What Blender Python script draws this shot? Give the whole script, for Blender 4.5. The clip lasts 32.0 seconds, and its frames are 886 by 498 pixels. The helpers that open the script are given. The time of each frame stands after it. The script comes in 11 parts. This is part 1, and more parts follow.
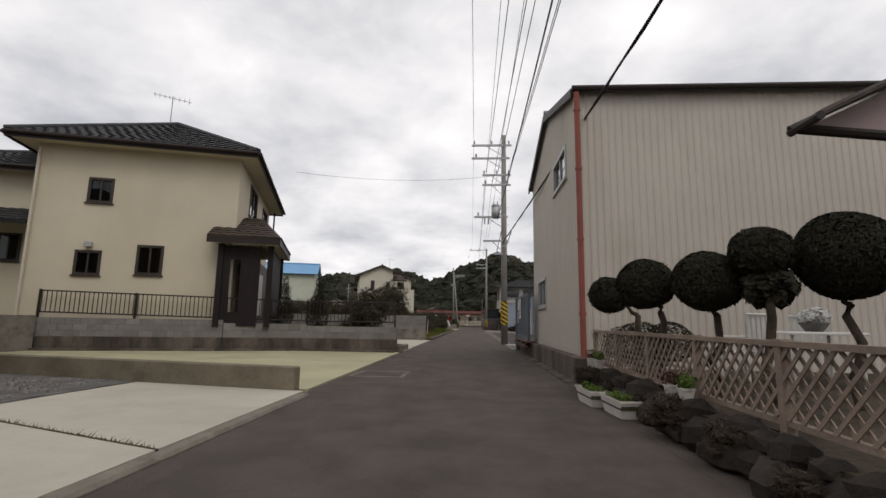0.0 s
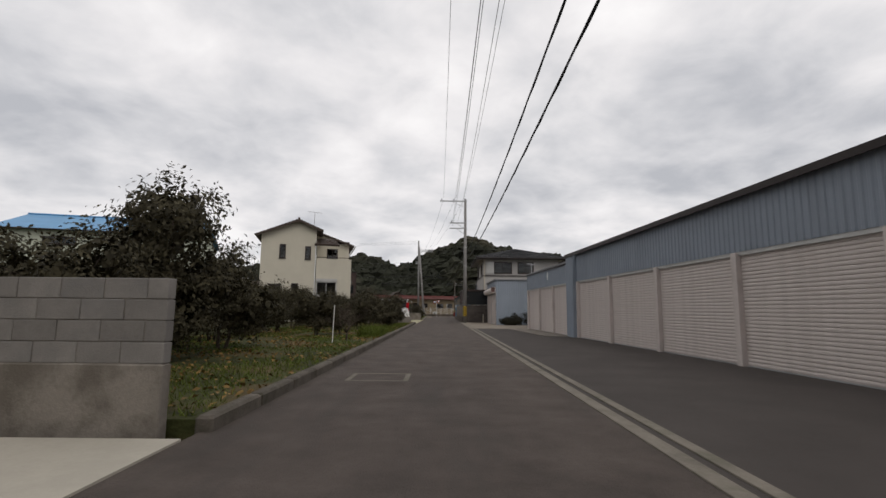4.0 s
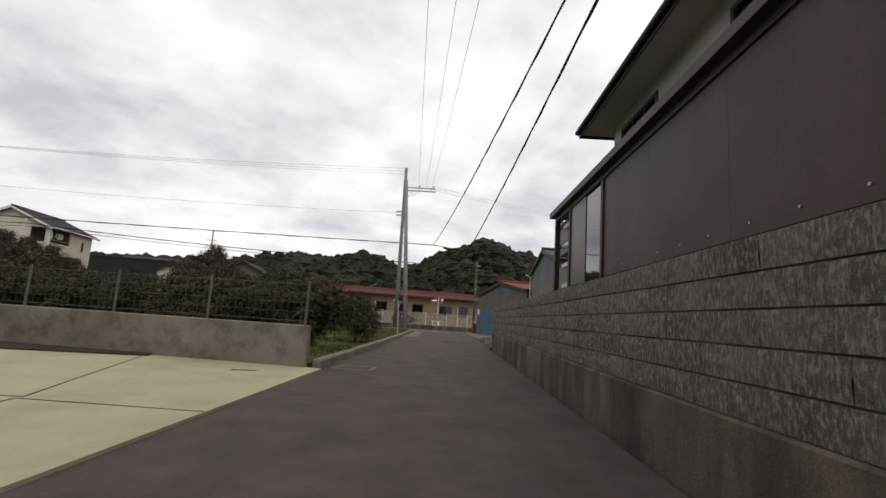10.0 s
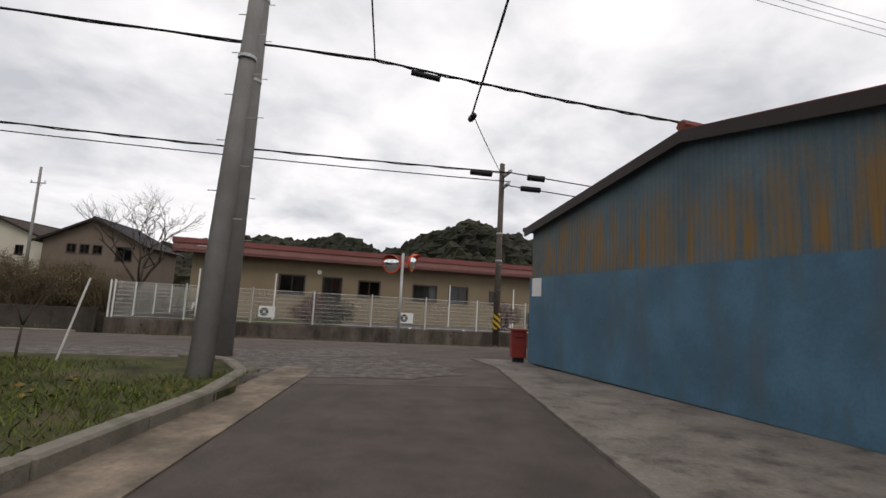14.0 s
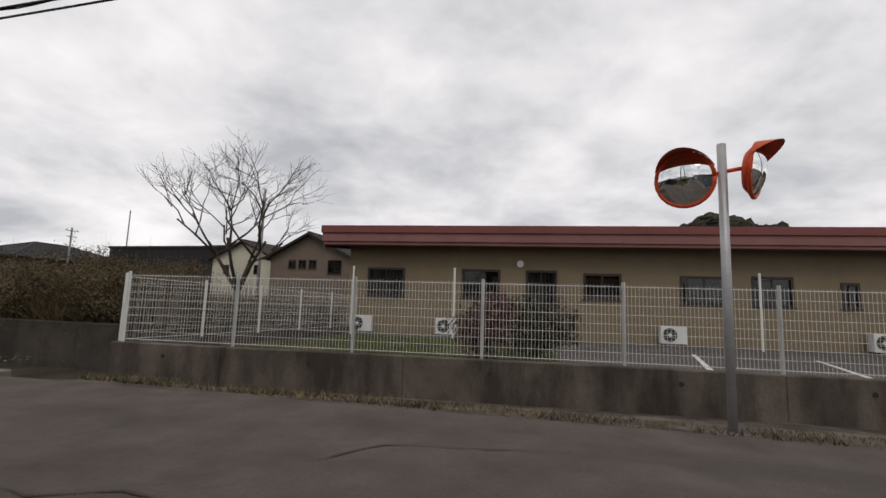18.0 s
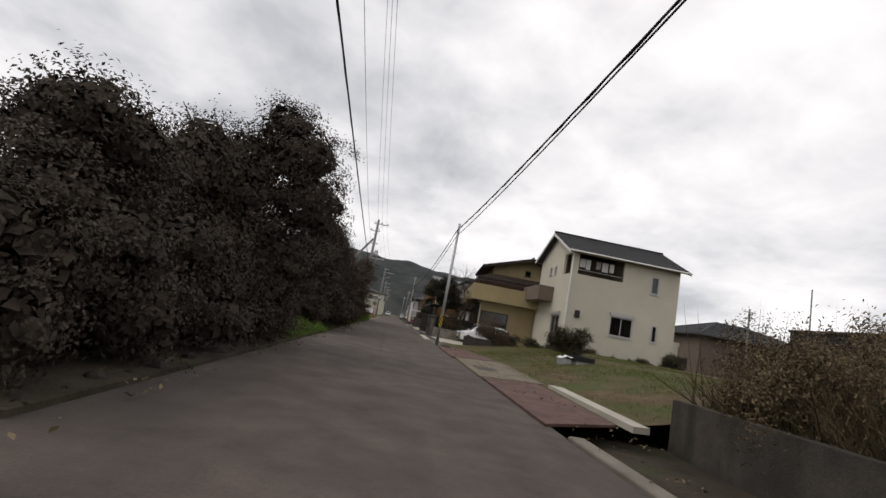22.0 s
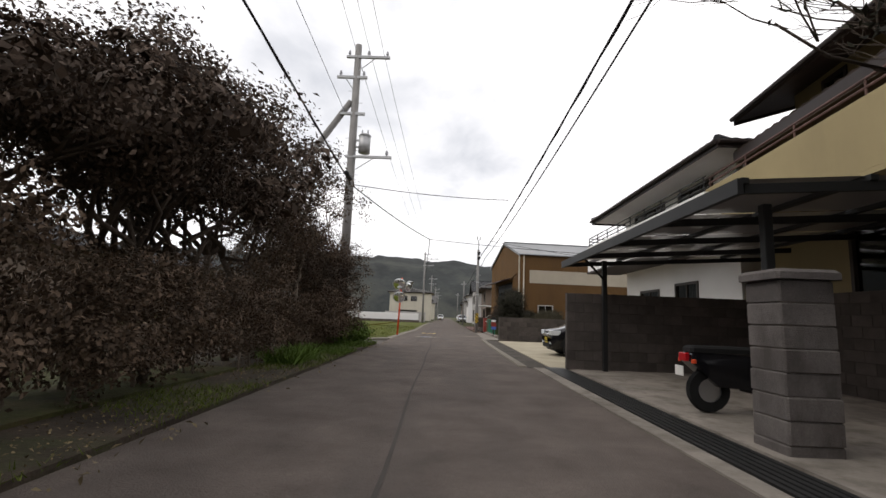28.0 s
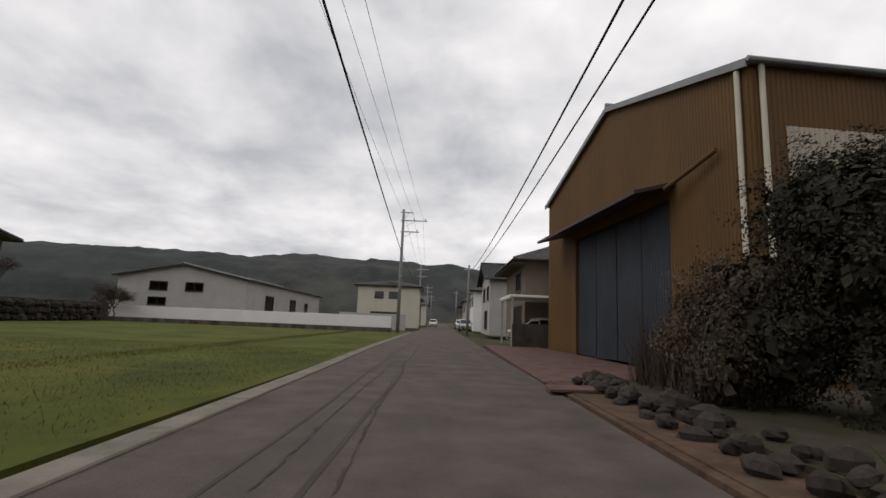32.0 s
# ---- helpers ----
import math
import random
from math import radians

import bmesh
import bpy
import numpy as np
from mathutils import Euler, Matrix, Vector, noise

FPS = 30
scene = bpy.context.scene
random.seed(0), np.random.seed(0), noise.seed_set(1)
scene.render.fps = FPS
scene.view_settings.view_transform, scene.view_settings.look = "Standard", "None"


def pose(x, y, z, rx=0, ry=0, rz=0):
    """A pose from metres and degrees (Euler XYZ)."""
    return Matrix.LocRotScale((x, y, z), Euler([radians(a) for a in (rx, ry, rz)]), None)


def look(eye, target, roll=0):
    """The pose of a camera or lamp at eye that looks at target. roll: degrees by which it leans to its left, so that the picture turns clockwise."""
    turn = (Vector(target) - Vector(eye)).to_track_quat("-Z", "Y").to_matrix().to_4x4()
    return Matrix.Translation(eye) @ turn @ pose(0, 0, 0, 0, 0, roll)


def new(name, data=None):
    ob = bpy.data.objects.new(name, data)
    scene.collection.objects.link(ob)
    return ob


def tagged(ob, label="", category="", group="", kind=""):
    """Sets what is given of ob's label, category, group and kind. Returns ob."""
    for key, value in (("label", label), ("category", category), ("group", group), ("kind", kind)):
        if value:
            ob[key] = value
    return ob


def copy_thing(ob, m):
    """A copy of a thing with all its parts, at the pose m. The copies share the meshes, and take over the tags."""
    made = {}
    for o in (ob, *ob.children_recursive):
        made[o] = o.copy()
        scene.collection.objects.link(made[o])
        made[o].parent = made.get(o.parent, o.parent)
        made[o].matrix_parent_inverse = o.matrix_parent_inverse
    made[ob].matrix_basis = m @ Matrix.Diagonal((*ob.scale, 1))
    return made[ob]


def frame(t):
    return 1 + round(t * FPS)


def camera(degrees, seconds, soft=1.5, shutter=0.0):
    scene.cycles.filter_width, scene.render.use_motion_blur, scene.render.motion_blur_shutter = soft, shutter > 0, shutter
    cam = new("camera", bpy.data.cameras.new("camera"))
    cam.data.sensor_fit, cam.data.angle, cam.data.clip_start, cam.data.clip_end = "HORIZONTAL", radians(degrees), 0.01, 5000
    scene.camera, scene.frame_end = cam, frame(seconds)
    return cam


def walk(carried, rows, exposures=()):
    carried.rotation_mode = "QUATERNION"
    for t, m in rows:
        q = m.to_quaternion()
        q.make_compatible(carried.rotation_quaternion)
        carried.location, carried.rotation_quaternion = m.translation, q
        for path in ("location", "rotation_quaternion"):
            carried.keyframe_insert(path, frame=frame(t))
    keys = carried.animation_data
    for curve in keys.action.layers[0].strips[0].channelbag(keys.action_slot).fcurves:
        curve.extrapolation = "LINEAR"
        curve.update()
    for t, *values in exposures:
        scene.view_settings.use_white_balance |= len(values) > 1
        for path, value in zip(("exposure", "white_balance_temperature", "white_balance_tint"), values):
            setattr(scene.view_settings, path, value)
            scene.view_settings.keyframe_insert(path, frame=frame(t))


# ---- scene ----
cam = camera(85.8, 32.0)
PATH = [
    (0, (0.793, 7.120, 1.028), (0.809, 9.097, 1.332), 0.9),
    (0.5, (0.755, 9.528, 1.021), (0.900, 11.499, 1.325), -0.9),
    (1, (0.972, 12.187, 1.087), (1.092, 14.164, 1.365), 0.8),
    (1.5, (0.986, 14.916, 1.092), (1.069, 16.895, 1.374), 0.7),
    (2, (1.150, 17.880, 1.058), (1.257, 19.857, 1.340), -0.1),
    (2.5, (1.339, 20.782, 1.042), (1.487, 22.757, 1.316), 0.1),
    (4.5, (2.565, 33.806, 1.135), (2.709, 35.784, 1.388), 0.6),
    (5, (2.838, 37.251, 1.093), (3.036, 39.223, 1.357), -0.1),
    (5.5, (3.118, 41.033, 1.071), (3.300, 43.004, 1.361), 3.0),
    (6, (3.348, 44.793, 1.022), (3.475, 46.771, 1.288), 2.8),
    (6.5, (3.636, 48.631, 1.007), (3.778, 50.606, 1.287), 1.9),
    (7, (3.894, 52.294, 1.010), (4.058, 54.268, 1.285), 0.9),
    (7.5, (4.232, 56.047, 1.054), (4.420, 58.019, 1.326), 1.7),
    (8, (4.462, 59.762, 1.027), (4.643, 61.737, 1.285), 2.7),
    (8.5, (4.767, 63.388, 1.010), (4.925, 65.365, 1.266), 3.0),
    (9, (5.030, 66.995, 1.018), (5.161, 68.971, 1.294), 2.6),
    (9.5, (5.232, 70.456, 0.946), (5.361, 72.432, 1.227), 2.5),
    (10, (5.658, 74.609, 1.039), (5.753, 76.586, 1.328), 3.8),
    (10.5, (5.843, 78.262, 1.025), (5.912, 80.241, 1.306), 2.9),
    (11, (6.050, 82.373, 0.996), (6.124, 84.351, 1.281), 2.0),
    (11.5, (6.199, 85.805, 1.054), (6.334, 87.781, 1.334), 0.5),
    (12, (6.490, 89.279, 1.086), (6.610, 91.257, 1.350), 2.3),
    (12.5, (6.759, 92.673, 1.068), (6.885, 94.649, 1.351), 2.0),
    (13, (6.966, 95.823, 1.065), (7.116, 97.798, 1.343), 2.0),
    (13.5, (7.297, 98.925, 1.020), (7.462, 100.900, 1.292), 2.3),
    (14, (7.578, 101.792, 1.197), (7.747, 103.770, 1.440), 3.1),
    (14.5, (7.792, 103.960, 1.074), (7.826, 105.942, 1.345), 5.7),
    (16.5, (7.186, 110.092, 1.053), (6.802, 112.041, 1.284), 5.3),
    (17, (6.988, 110.893, 1.052), (6.252, 112.740, 1.276), 8.3),
    (17.5, (6.771, 111.457, 1.062), (5.967, 113.268, 1.327), 5.4),
    (18, (6.680, 111.816, 1.062), (5.958, 113.664, 1.313), 1.9),
    (18.5, (6.691, 111.766, 1.056), (5.989, 113.615, 1.350), 0.9),
    (19, (6.678, 111.764, 1.068), (5.939, 113.599, 1.365), 3.2),
    (19.5, (6.543, 111.872, 1.088), (5.540, 113.581, 1.363), 9.4),
    (20, (6.147, 112.193, 1.077), (4.662, 113.524, 1.225), 19.6),
    (20.5, (5.499, 112.598, 1.068), (3.670, 113.405, 1.121), 23.4),
    (21, (4.514, 113.016, 1.069), (2.579, 113.514, 1.153), 21.9),
    (21.5, (2.890, 113.414, 1.073), (0.901, 113.321, 1.258), 18.4),
    (22, (1.010, 113.497, 1.114), (-0.967, 113.433, 1.416), 10.7),
    (22.5, (-1.155, 113.443, 1.134), (-3.121, 113.216, 1.426), 9.5),
    (23, (-3.607, 113.114, 1.055), (-5.559, 112.793, 1.353), 4.3),
    (23.5, (-6.028, 112.958, 1.020), (-7.999, 112.796, 1.317), 0.1),
    (24, (-8.837, 112.657, 1.006), (-10.808, 112.515, 1.310), 0.8),
    (24.5, (-11.783, 112.391, 1.028), (-13.753, 112.215, 1.326), 2.1),
    (26.5, (-24.600, 110.950, 1.080), (-26.571, 110.762, 1.359), 4.4),
    (27, (-27.940, 110.586, 1.054), (-29.902, 110.326, 1.337), 5.4),
    (27.5, (-31.076, 110.191, 1.076), (-33.039, 109.919, 1.348), 3.3),
    (28, (-34.501, 109.683, 1.079), (-36.466, 109.440, 1.359), 2.2),
    (28.5, (-38.108, 109.203, 1.061), (-40.078, 108.990, 1.328), 1.2),
    (29, (-41.884, 108.605, 0.893), (-43.855, 108.417, 1.180), 1.8),
    (29.5, (-45.819, 108.257, 0.962), (-47.790, 108.067, 1.246), 1.8),
    (30, (-49.862, 107.822, 0.976), (-51.830, 107.627, 1.271), 2.2),
    (30.5, (-54.318, 107.290, 1.047), (-56.284, 107.058, 1.333), 3.5),
    (31, (-58.580, 106.775, 1.035), (-60.548, 106.580, 1.337), 1.8),
    (31.5, (-63.269, 106.615, 1.024), (-65.235, 106.388, 1.319), 3.1),
    (32, (-67.486, 106.154, 1.061), (-69.451, 105.929, 1.364), 2.4),
]
walk(cam, [(t, look(eye, target, roll)) for t, eye, target, roll in PATH], [(0, 0.0), (2.5, 0.05), (4.5, -0.15), (6, -0.12), (7.5, 0.0), (10, 0.12), (12, 0.0), (14, 0.1), (16.5, -0.15), (19, -0.15), (20.5, -0.05), (22, 0.0), (24.0, 0.1), (26.5, 0.2), (27.5, 0.35), (29.2, 0.7), (30.2, 0.0), (32, -0.15)])

A1, A2 = math.atan(0.0717), radians(96.4)
# the lane runs along R1's y, the cross street along R2's y; x is to the right of the way one goes
R1 = Matrix.Translation((0.3, 0, 0)) @ Matrix.Rotation(-A1, 4, "Z")
R2 = Matrix.Translation((7.0, 114.5, 0)) @ Matrix.Rotation(A2, 4, "Z")


def at1(u, v, z=0.0, rz=0.0):
    return R1 @ pose(u, v, z, 0, 0, rz)


def at2(u, v, z=0.0, rz=0.0):
    return R2 @ pose(u, v, z, 0, 0, rz)


# ---- world and sun: a bright overcast sky with broken grey cloud ----
world = bpy.data.worlds.new("sky")
scene.world = world
world.use_nodes = True
wt = world.node_tree
wt.nodes.clear()


def wnode(kind, **kw):
    n = wt.nodes.new(kind)
    for k, val in kw.items():
        n.inputs[k].default_value = val
    return n


w_out, w_bg = wnode("ShaderNodeOutputWorld"), wnode("ShaderNodeBackground")
w_sky = wt.nodes.new("ShaderNodeTexSky")
w_sky.sky_type, w_sky.sun_disc = "NISHITA", False
w_sky.sun_elevation, w_sky.sun_rotation = radians(48), radians(160)
w_co, w_sep = wnode("ShaderNodeTexCoord"), wnode("ShaderNodeSeparateXYZ")
wt.links.new(w_co.outputs["Generated"], w_sep.inputs[0])


def wmath(op, a, b=None, c=None):
    n = wt.nodes.new("ShaderNodeMath")
    n.operation = op
    for i, val in enumerate((a, b, c)):
        if val is None:
            continue
        if isinstance(val, (int, float)):
            n.inputs[i].default_value = val
        else:
            wt.links.new(val, n.inputs[i])
    return n.outputs[0]


w_up = wmath("ADD", wmath("MAXIMUM", w_sep.outputs[2], 0.0), 0.26)
w_vec = wt.nodes.new("ShaderNodeCombineXYZ")
wt.links.new(wmath("DIVIDE", w_sep.outputs[0], w_up), w_vec.inputs[0])
wt.links.new(wmath("DIVIDE", w_sep.outputs[1], w_up), w_vec.inputs[1])
cloud_a = wnode("ShaderNodeTexNoise", Scale=1.05, Detail=5.0, Roughness=0.52, Distortion=0.2)
cloud_b = wnode("ShaderNodeTexNoise", Scale=3.2, Detail=6.0, Roughness=0.56, Distortion=0.25)
for n in (cloud_a, cloud_b):
    wt.links.new(w_vec.outputs[0], n.inputs["Vector"])
w_mixed = wmath("ADD", wmath("MULTIPLY", cloud_a.outputs["Fac"], 0.68), wmath("MULTIPLY", cloud_b.outputs["Fac"], 0.32))
w_ramp = wt.nodes.new("ShaderNodeValToRGB")
ramp_rows = ((0.37, (0.59, 0.60, 0.64)), (0.455, (0.81, 0.805, 0.83)), (0.53, (1.0, 0.975, 0.985)), (0.63, (1.22, 1.19, 1.185)))
while len(w_ramp.color_ramp.elements) < len(ramp_rows):
    w_ramp.color_ramp.elements.new(0.5)
for el, (p, col) in zip(w_ramp.color_ramp.elements, ramp_rows):
    el.position, el.color = p, (*col, 1)
wt.links.new(w_mixed, w_ramp.inputs[0])
w_scale = wt.nodes.new("ShaderNodeVectorMath")
w_scale.operation = "SCALE"
w_scale.inputs["Scale"].default_value = 0.06
wt.links.new(w_sky.outputs[0], w_scale.inputs[0])
w_mix = wt.nodes.new("ShaderNodeMix")
w_mix.data_type = "RGBA"
w_mix.inputs["Factor"].default_value = 0.95
wt.links.new(w_scale.outputs[0], w_mix.inputs["A"])
wt.links.new(w_ramp.outputs[0], w_mix.inputs["B"])
wt.links.new(w_mix.outputs["Result"], w_bg.inputs["Color"])
w_bg.inputs["Strength"].default_value = 0.95
wt.links.new(w_bg.outputs[0], w_out.inputs[0])

sun = new("sun", bpy.data.lights.new("sun", "SUN"))
sun.data.energy, sun.data.angle, sun.data.color = 0.7, radians(25), (1.0, 0.96, 0.9)
sun.rotation_euler = (radians(42), 0, radians(20))


# ---- materials ----
def mk(name, color, rough=0.85, var=0.12, scale=3.0, fine=40.0, bump=0.15, metal=0.0, stain=None, stain_scale=1.2, stain_amount=0.5, per_object=0.0, streak=False, spec=0.2, islands=0.0, stain_from=0.5, band=None):
    """A surface: base colour with variation at two scales, an optional stain of its own colour, and fine relief."""
    m = bpy.data.materials.new(name)
    m.use_nodes = True
    nt = m.node_tree
    bsdf = nt.nodes["Principled BSDF"]
    bsdf.inputs["Roughness"].default_value, bsdf.inputs["Metallic"].default_value = rough, metal
    bsdf.inputs["Specular IOR Level"].default_value = spec
    co = nt.nodes.new("ShaderNodeTexCoord")
    place = co.outputs["Object"]
    if per_object:
        shift = nt.nodes.new("ShaderNodeVectorMath")
        shift.operation = "MULTIPLY_ADD"
        nt.links.new(nt.nodes.new("ShaderNodeObjectInfo").outputs["Random"], shift.inputs[0])
        shift.inputs[1].default_value = (41.0, 23.0, 67.0)
        nt.links.new(place, shift.inputs[2])
        place = shift.outputs[0]

    def noise_tex(s, detail, rough_=0.6, vec=None):
        n = nt.nodes.new("ShaderNodeTexNoise")
        n.inputs["Scale"].default_value, n.inputs["Detail"].default_value, n.inputs["Roughness"].default_value = s, detail, rough_
        nt.links.new(vec or place, n.inputs["Vector"])
        return n.outputs["Fac"]

    def ramp(fac, stops):
        r = nt.nodes.new("ShaderNodeValToRGB")
        while len(r.color_ramp.elements) < len(stops):
            r.color_ramp.elements.new(0.5)
        for el, (p, col) in zip(r.color_ramp.elements, stops):
            el.position, el.color = p, (*col, 1)
        nt.links.new(fac, r.inputs[0])
        return r.outputs[0]

    def mixed(a, b, fac, blend="MIX"):
        n = nt.nodes.new("ShaderNodeMix")
        n.data_type, n.blend_type = "RGBA", blend
        for key, val in (("Factor", fac), ("A", a), ("B", b)):
            if isinstance(val, (int, float)):
                n.inputs[key].default_value = val
            elif isinstance(val, tuple):
                n.inputs[key].default_value = (*val, 1)
            else:
                nt.links.new(val, n.inputs[key])
        return n.outputs["Result"]

    lo, hi = tuple(c * (1 - var) for c in color), tuple(min(c * (1 + var), 1) for c in color)
    big = ramp(noise_tex(scale, 4), ((0.3, lo), (0.7, hi)))
    grain = ramp(noise_tex(fine, 3), ((0.3, (1 - var * 0.7,) * 3), (0.7, (1.0,) * 3)))
    col = mixed(big, grain, 1.0, "MULTIPLY")
    if stain:
        vec = None
        if streak:
            mp = nt.nodes.new("ShaderNodeMapping")
            mp.inputs["Scale"].default_value = streak if isinstance(streak, tuple) else (1, 1, 0.16)
            nt.links.new(place, mp.inputs[0])
            vec = mp.outputs[0]
        fac = ramp(noise_tex(stain_scale, 6, 0.65, vec), ((stain_from, (0, 0, 0)), (stain_from + 0.18, (stain_amount,) * 3)))
        if band:
            sep, rng = nt.nodes.new("ShaderNodeSeparateXYZ"), nt.nodes.new("ShaderNodeValToRGB")
            nt.links.new(co.outputs["Object"], sep.inputs[0])
            wob = nt.nodes.new("ShaderNodeMath")
            wob.operation = "MULTIPLY_ADD"
            nt.links.new(noise_tex(9.0, 2), wob.inputs[0])
            wob.inputs[1].default_value = 0.7
            nt.links.new(sep.outputs[2], wob.inputs[2])
            unit_z = nt.nodes.new("ShaderNodeMath")
            unit_z.operation = "MULTIPLY"
            nt.links.new(wob.outputs[0], unit_z.inputs[0])
            unit_z.inputs[1].default_value = 0.1
            while len(rng.color_ramp.elements) < len(band):
                rng.color_ramp.elements.new(0.5)
            for el, (z, amount) in zip(rng.color_ramp.elements, band):
                el.position, el.color = (z + 0.35) * 0.1, (amount, amount, amount, 1)
            nt.links.new(unit_z.outputs[0], rng.inputs[0])
            fac = mixed(fac, rng.outputs[0], 1.0, "MULTIPLY")
        col = mixed(col, stain, fac)
    if per_object or islands:
        if islands:
            info, amount = nt.nodes.new("ShaderNodeNewGeometry").outputs["Random Per Island"], islands
        else:
            info, amount = nt.nodes.new("ShaderNodeObjectInfo").outputs["Random"], per_object
        tint = ramp(info, ((0.0, (1 - amount,) * 3), (1.0, (1 + amount * 0.3,) * 3)))
        col = mixed(col, tint, 1.0, "MULTIPLY")
    nt.links.new(col, bsdf.inputs["Base Color"])
    if bump:
        b = nt.nodes.new("ShaderNodeBump")
        b.inputs["Strength"].default_value, b.inputs["Distance"].default_value = bump, 0.02
        nt.links.new(noise_tex(fine * 1.6, 4), b.inputs["Height"])
        nt.links.new(b.outputs[0], bsdf.inputs["Normal"])
    return m


ASPHALT = mk("asphalt", (0.099, 0.081, 0.0705), 0.9, 0.24, 1.7, 34, 1.0, stain=(0.068, 0.059, 0.053), stain_scale=1.3, stain_amount=0.7, streak=(1, 0.14, 1))
ASPHALT_STREET = mk("street_asphalt", (0.117, 0.0955, 0.083), 0.9, 0.26, 1.5, 34, 1.0, stain=(0.082, 0.071, 0.064), stain_scale=1.1, stain_amount=0.7, streak=(1, 0.14, 1))
ASPHALT_OLD = mk("old_asphalt", (0.11, 0.097, 0.089), 0.92, 0.22, 0.7, 60, 0.6, stain=(0.06, 0.057, 0.055), stain_scale=0.8, stain_amount=0.7)
ASPHALT_PATCH = mk("asphalt_patch", (0.066, 0.057, 0.052), 0.9, 0.15, 0.8, 60, 0.4)
CONCRETE = mk("concrete", (0.225, 0.2, 0.172), 0.9, 0.2, 0.9, 25, 0.35, stain=(0.11, 0.095, 0.078), stain_scale=2.4, stain_from=0.46, stain_amount=0.8)
CONCRETE_APRON = mk("apron_concrete", (0.255, 0.22, 0.178), 0.9, 0.22, 0.9, 25, 0.35, stain=(0.14, 0.115, 0.09), stain_scale=1.8, stain_from=0.46, stain_amount=0.8)
CONCRETE_OLIVE = mk("olive_stained_concrete", (0.19, 0.162, 0.118), 0.92, 0.25, 1.4, 25, 0.5, stain=(0.11, 0.093, 0.066), stain_scale=2.0, stain_amount=0.7)
CONCRETE_TAN = mk("tan_concrete", (0.235, 0.186, 0.138), 0.9, 0.35, 1.6, 25, 0.5, stain=(0.09, 0.074, 0.06), stain_scale=1.8, stain_from=0.4, stain_amount=0.8)
CONCRETE_DARK = mk("weathered_concrete", (0.14, 0.115, 0.095), 0.92, 0.3, 1.6, 26, 0.5, stain=(0.04, 0.033, 0.027), stain_scale=1.3, stain_from=0.42, stain_amount=0.85, streak=(1, 1, 0.3))
CONCRETE_STAINED = mk("damp_concrete", (0.075, 0.064, 0.054), 0.92, 0.35, 1.6, 26, 0.6, stain=(0.035, 0.032, 0.024), stain_scale=2.2, stain_amount=0.8, streak=True)
CONCRETE_DRIVE = mk("worn_pale_concrete", (0.38, 0.335, 0.245), 0.88, 0.15, 0.7, 30, 0.25, stain=(0.26, 0.225, 0.165), stain_scale=0.9, stain_amount=0.7)
CONCRETE_YELLOW = mk("pale_concrete_slab", (0.40, 0.37, 0.24), 0.85, 0.12, 0.6, 30, 0.2, stain=(0.29, 0.265, 0.18), stain_scale=0.8, stain_amount=0.65)
CONCRETE_PALE = mk("new_concrete_slab", (0.44, 0.405, 0.34), 0.85, 0.1, 0.6, 30, 0.2, stain=(0.34, 0.315, 0.265), stain_scale=0.9, stain_amount=0.6)
KERB_MOSSY = mk("mossy_kerb_concrete", (0.125, 0.108, 0.09), 0.92, 0.25, 2.4, 30, 0.5, stain=(0.055, 0.05, 0.035), stain_scale=2.2, stain_amount=0.85, per_object=0.1)
KERB = mk("kerb_concrete", (0.20, 0.178, 0.147), 0.92, 0.2, 2.0, 30, 0.4, stain=(0.10, 0.10, 0.07), stain_scale=1.8, stain_amount=0.7)
BLOCK = mk("split_concrete_block", (0.148, 0.128, 0.114), 0.92, 0.35, 1.5, 60, 0.9, stain=(0.34, 0.31, 0.275), stain_scale=44, stain_from=0.47, stain_amount=0.8, per_object=0.03, streak=(1, 1, 0.4))
BLOCK_GREY = mk("grey_block", (0.215, 0.2, 0.185), 0.92, 0.14, 3.0, 45, 0.4, stain=(0.14, 0.135, 0.13), stain_scale=1.2, stain_amount=0.6, per_object=0.2)
BLOCK_STAINED = mk("stained_grey_block", (0.14, 0.124, 0.117), 0.92, 0.3, 2.2, 50, 0.7, stain=(0.062, 0.053, 0.048), stain_scale=1.6, stain_amount=0.85, per_object=0.18, streak=(1, 1, 0.35))
BLOCK_DARK = mk("dark_block", (0.098, 0.084, 0.075), 0.92, 0.2, 3.0, 45, 0.5, per_object=0.25)
EDGE_STONE = mk("garden_edge_stone", (0.125, 0.095, 0.075), 0.92, 0.3, 4.0, 25, 0.6, stain=(0.06, 0.05, 0.042), stain_scale=3.0, stain_amount=0.55, per_object=0.35)
BANK_STONE = mk("bank_stone", (0.13, 0.108, 0.088), 0.92, 0.35, 4.0, 25, 0.7, stain=(0.06, 0.05, 0.04), stain_scale=3.0, stain_amount=0.7, per_object=0.4)
STONE = mk("field_stone", (0.05, 0.041, 0.035), 0.9, 0.3, 4.0, 25, 0.6, per_object=0.4)
SLOPE_GROUND = mk("worn_grassy_earth", (0.118, 0.084, 0.047), 0.95, 0.35, 1.6, 18, 0.8, stain=(0.06, 0.075, 0.02), stain_scale=0.7, stain_from=0.43, stain_amount=0.9)
EARTH = mk("orange_earth", (0.115, 0.07, 0.044), 0.95, 0.4, 3.0, 22, 0.9, stain=(0.07, 0.055, 0.042), stain_scale=2.0, stain_amount=0.8)
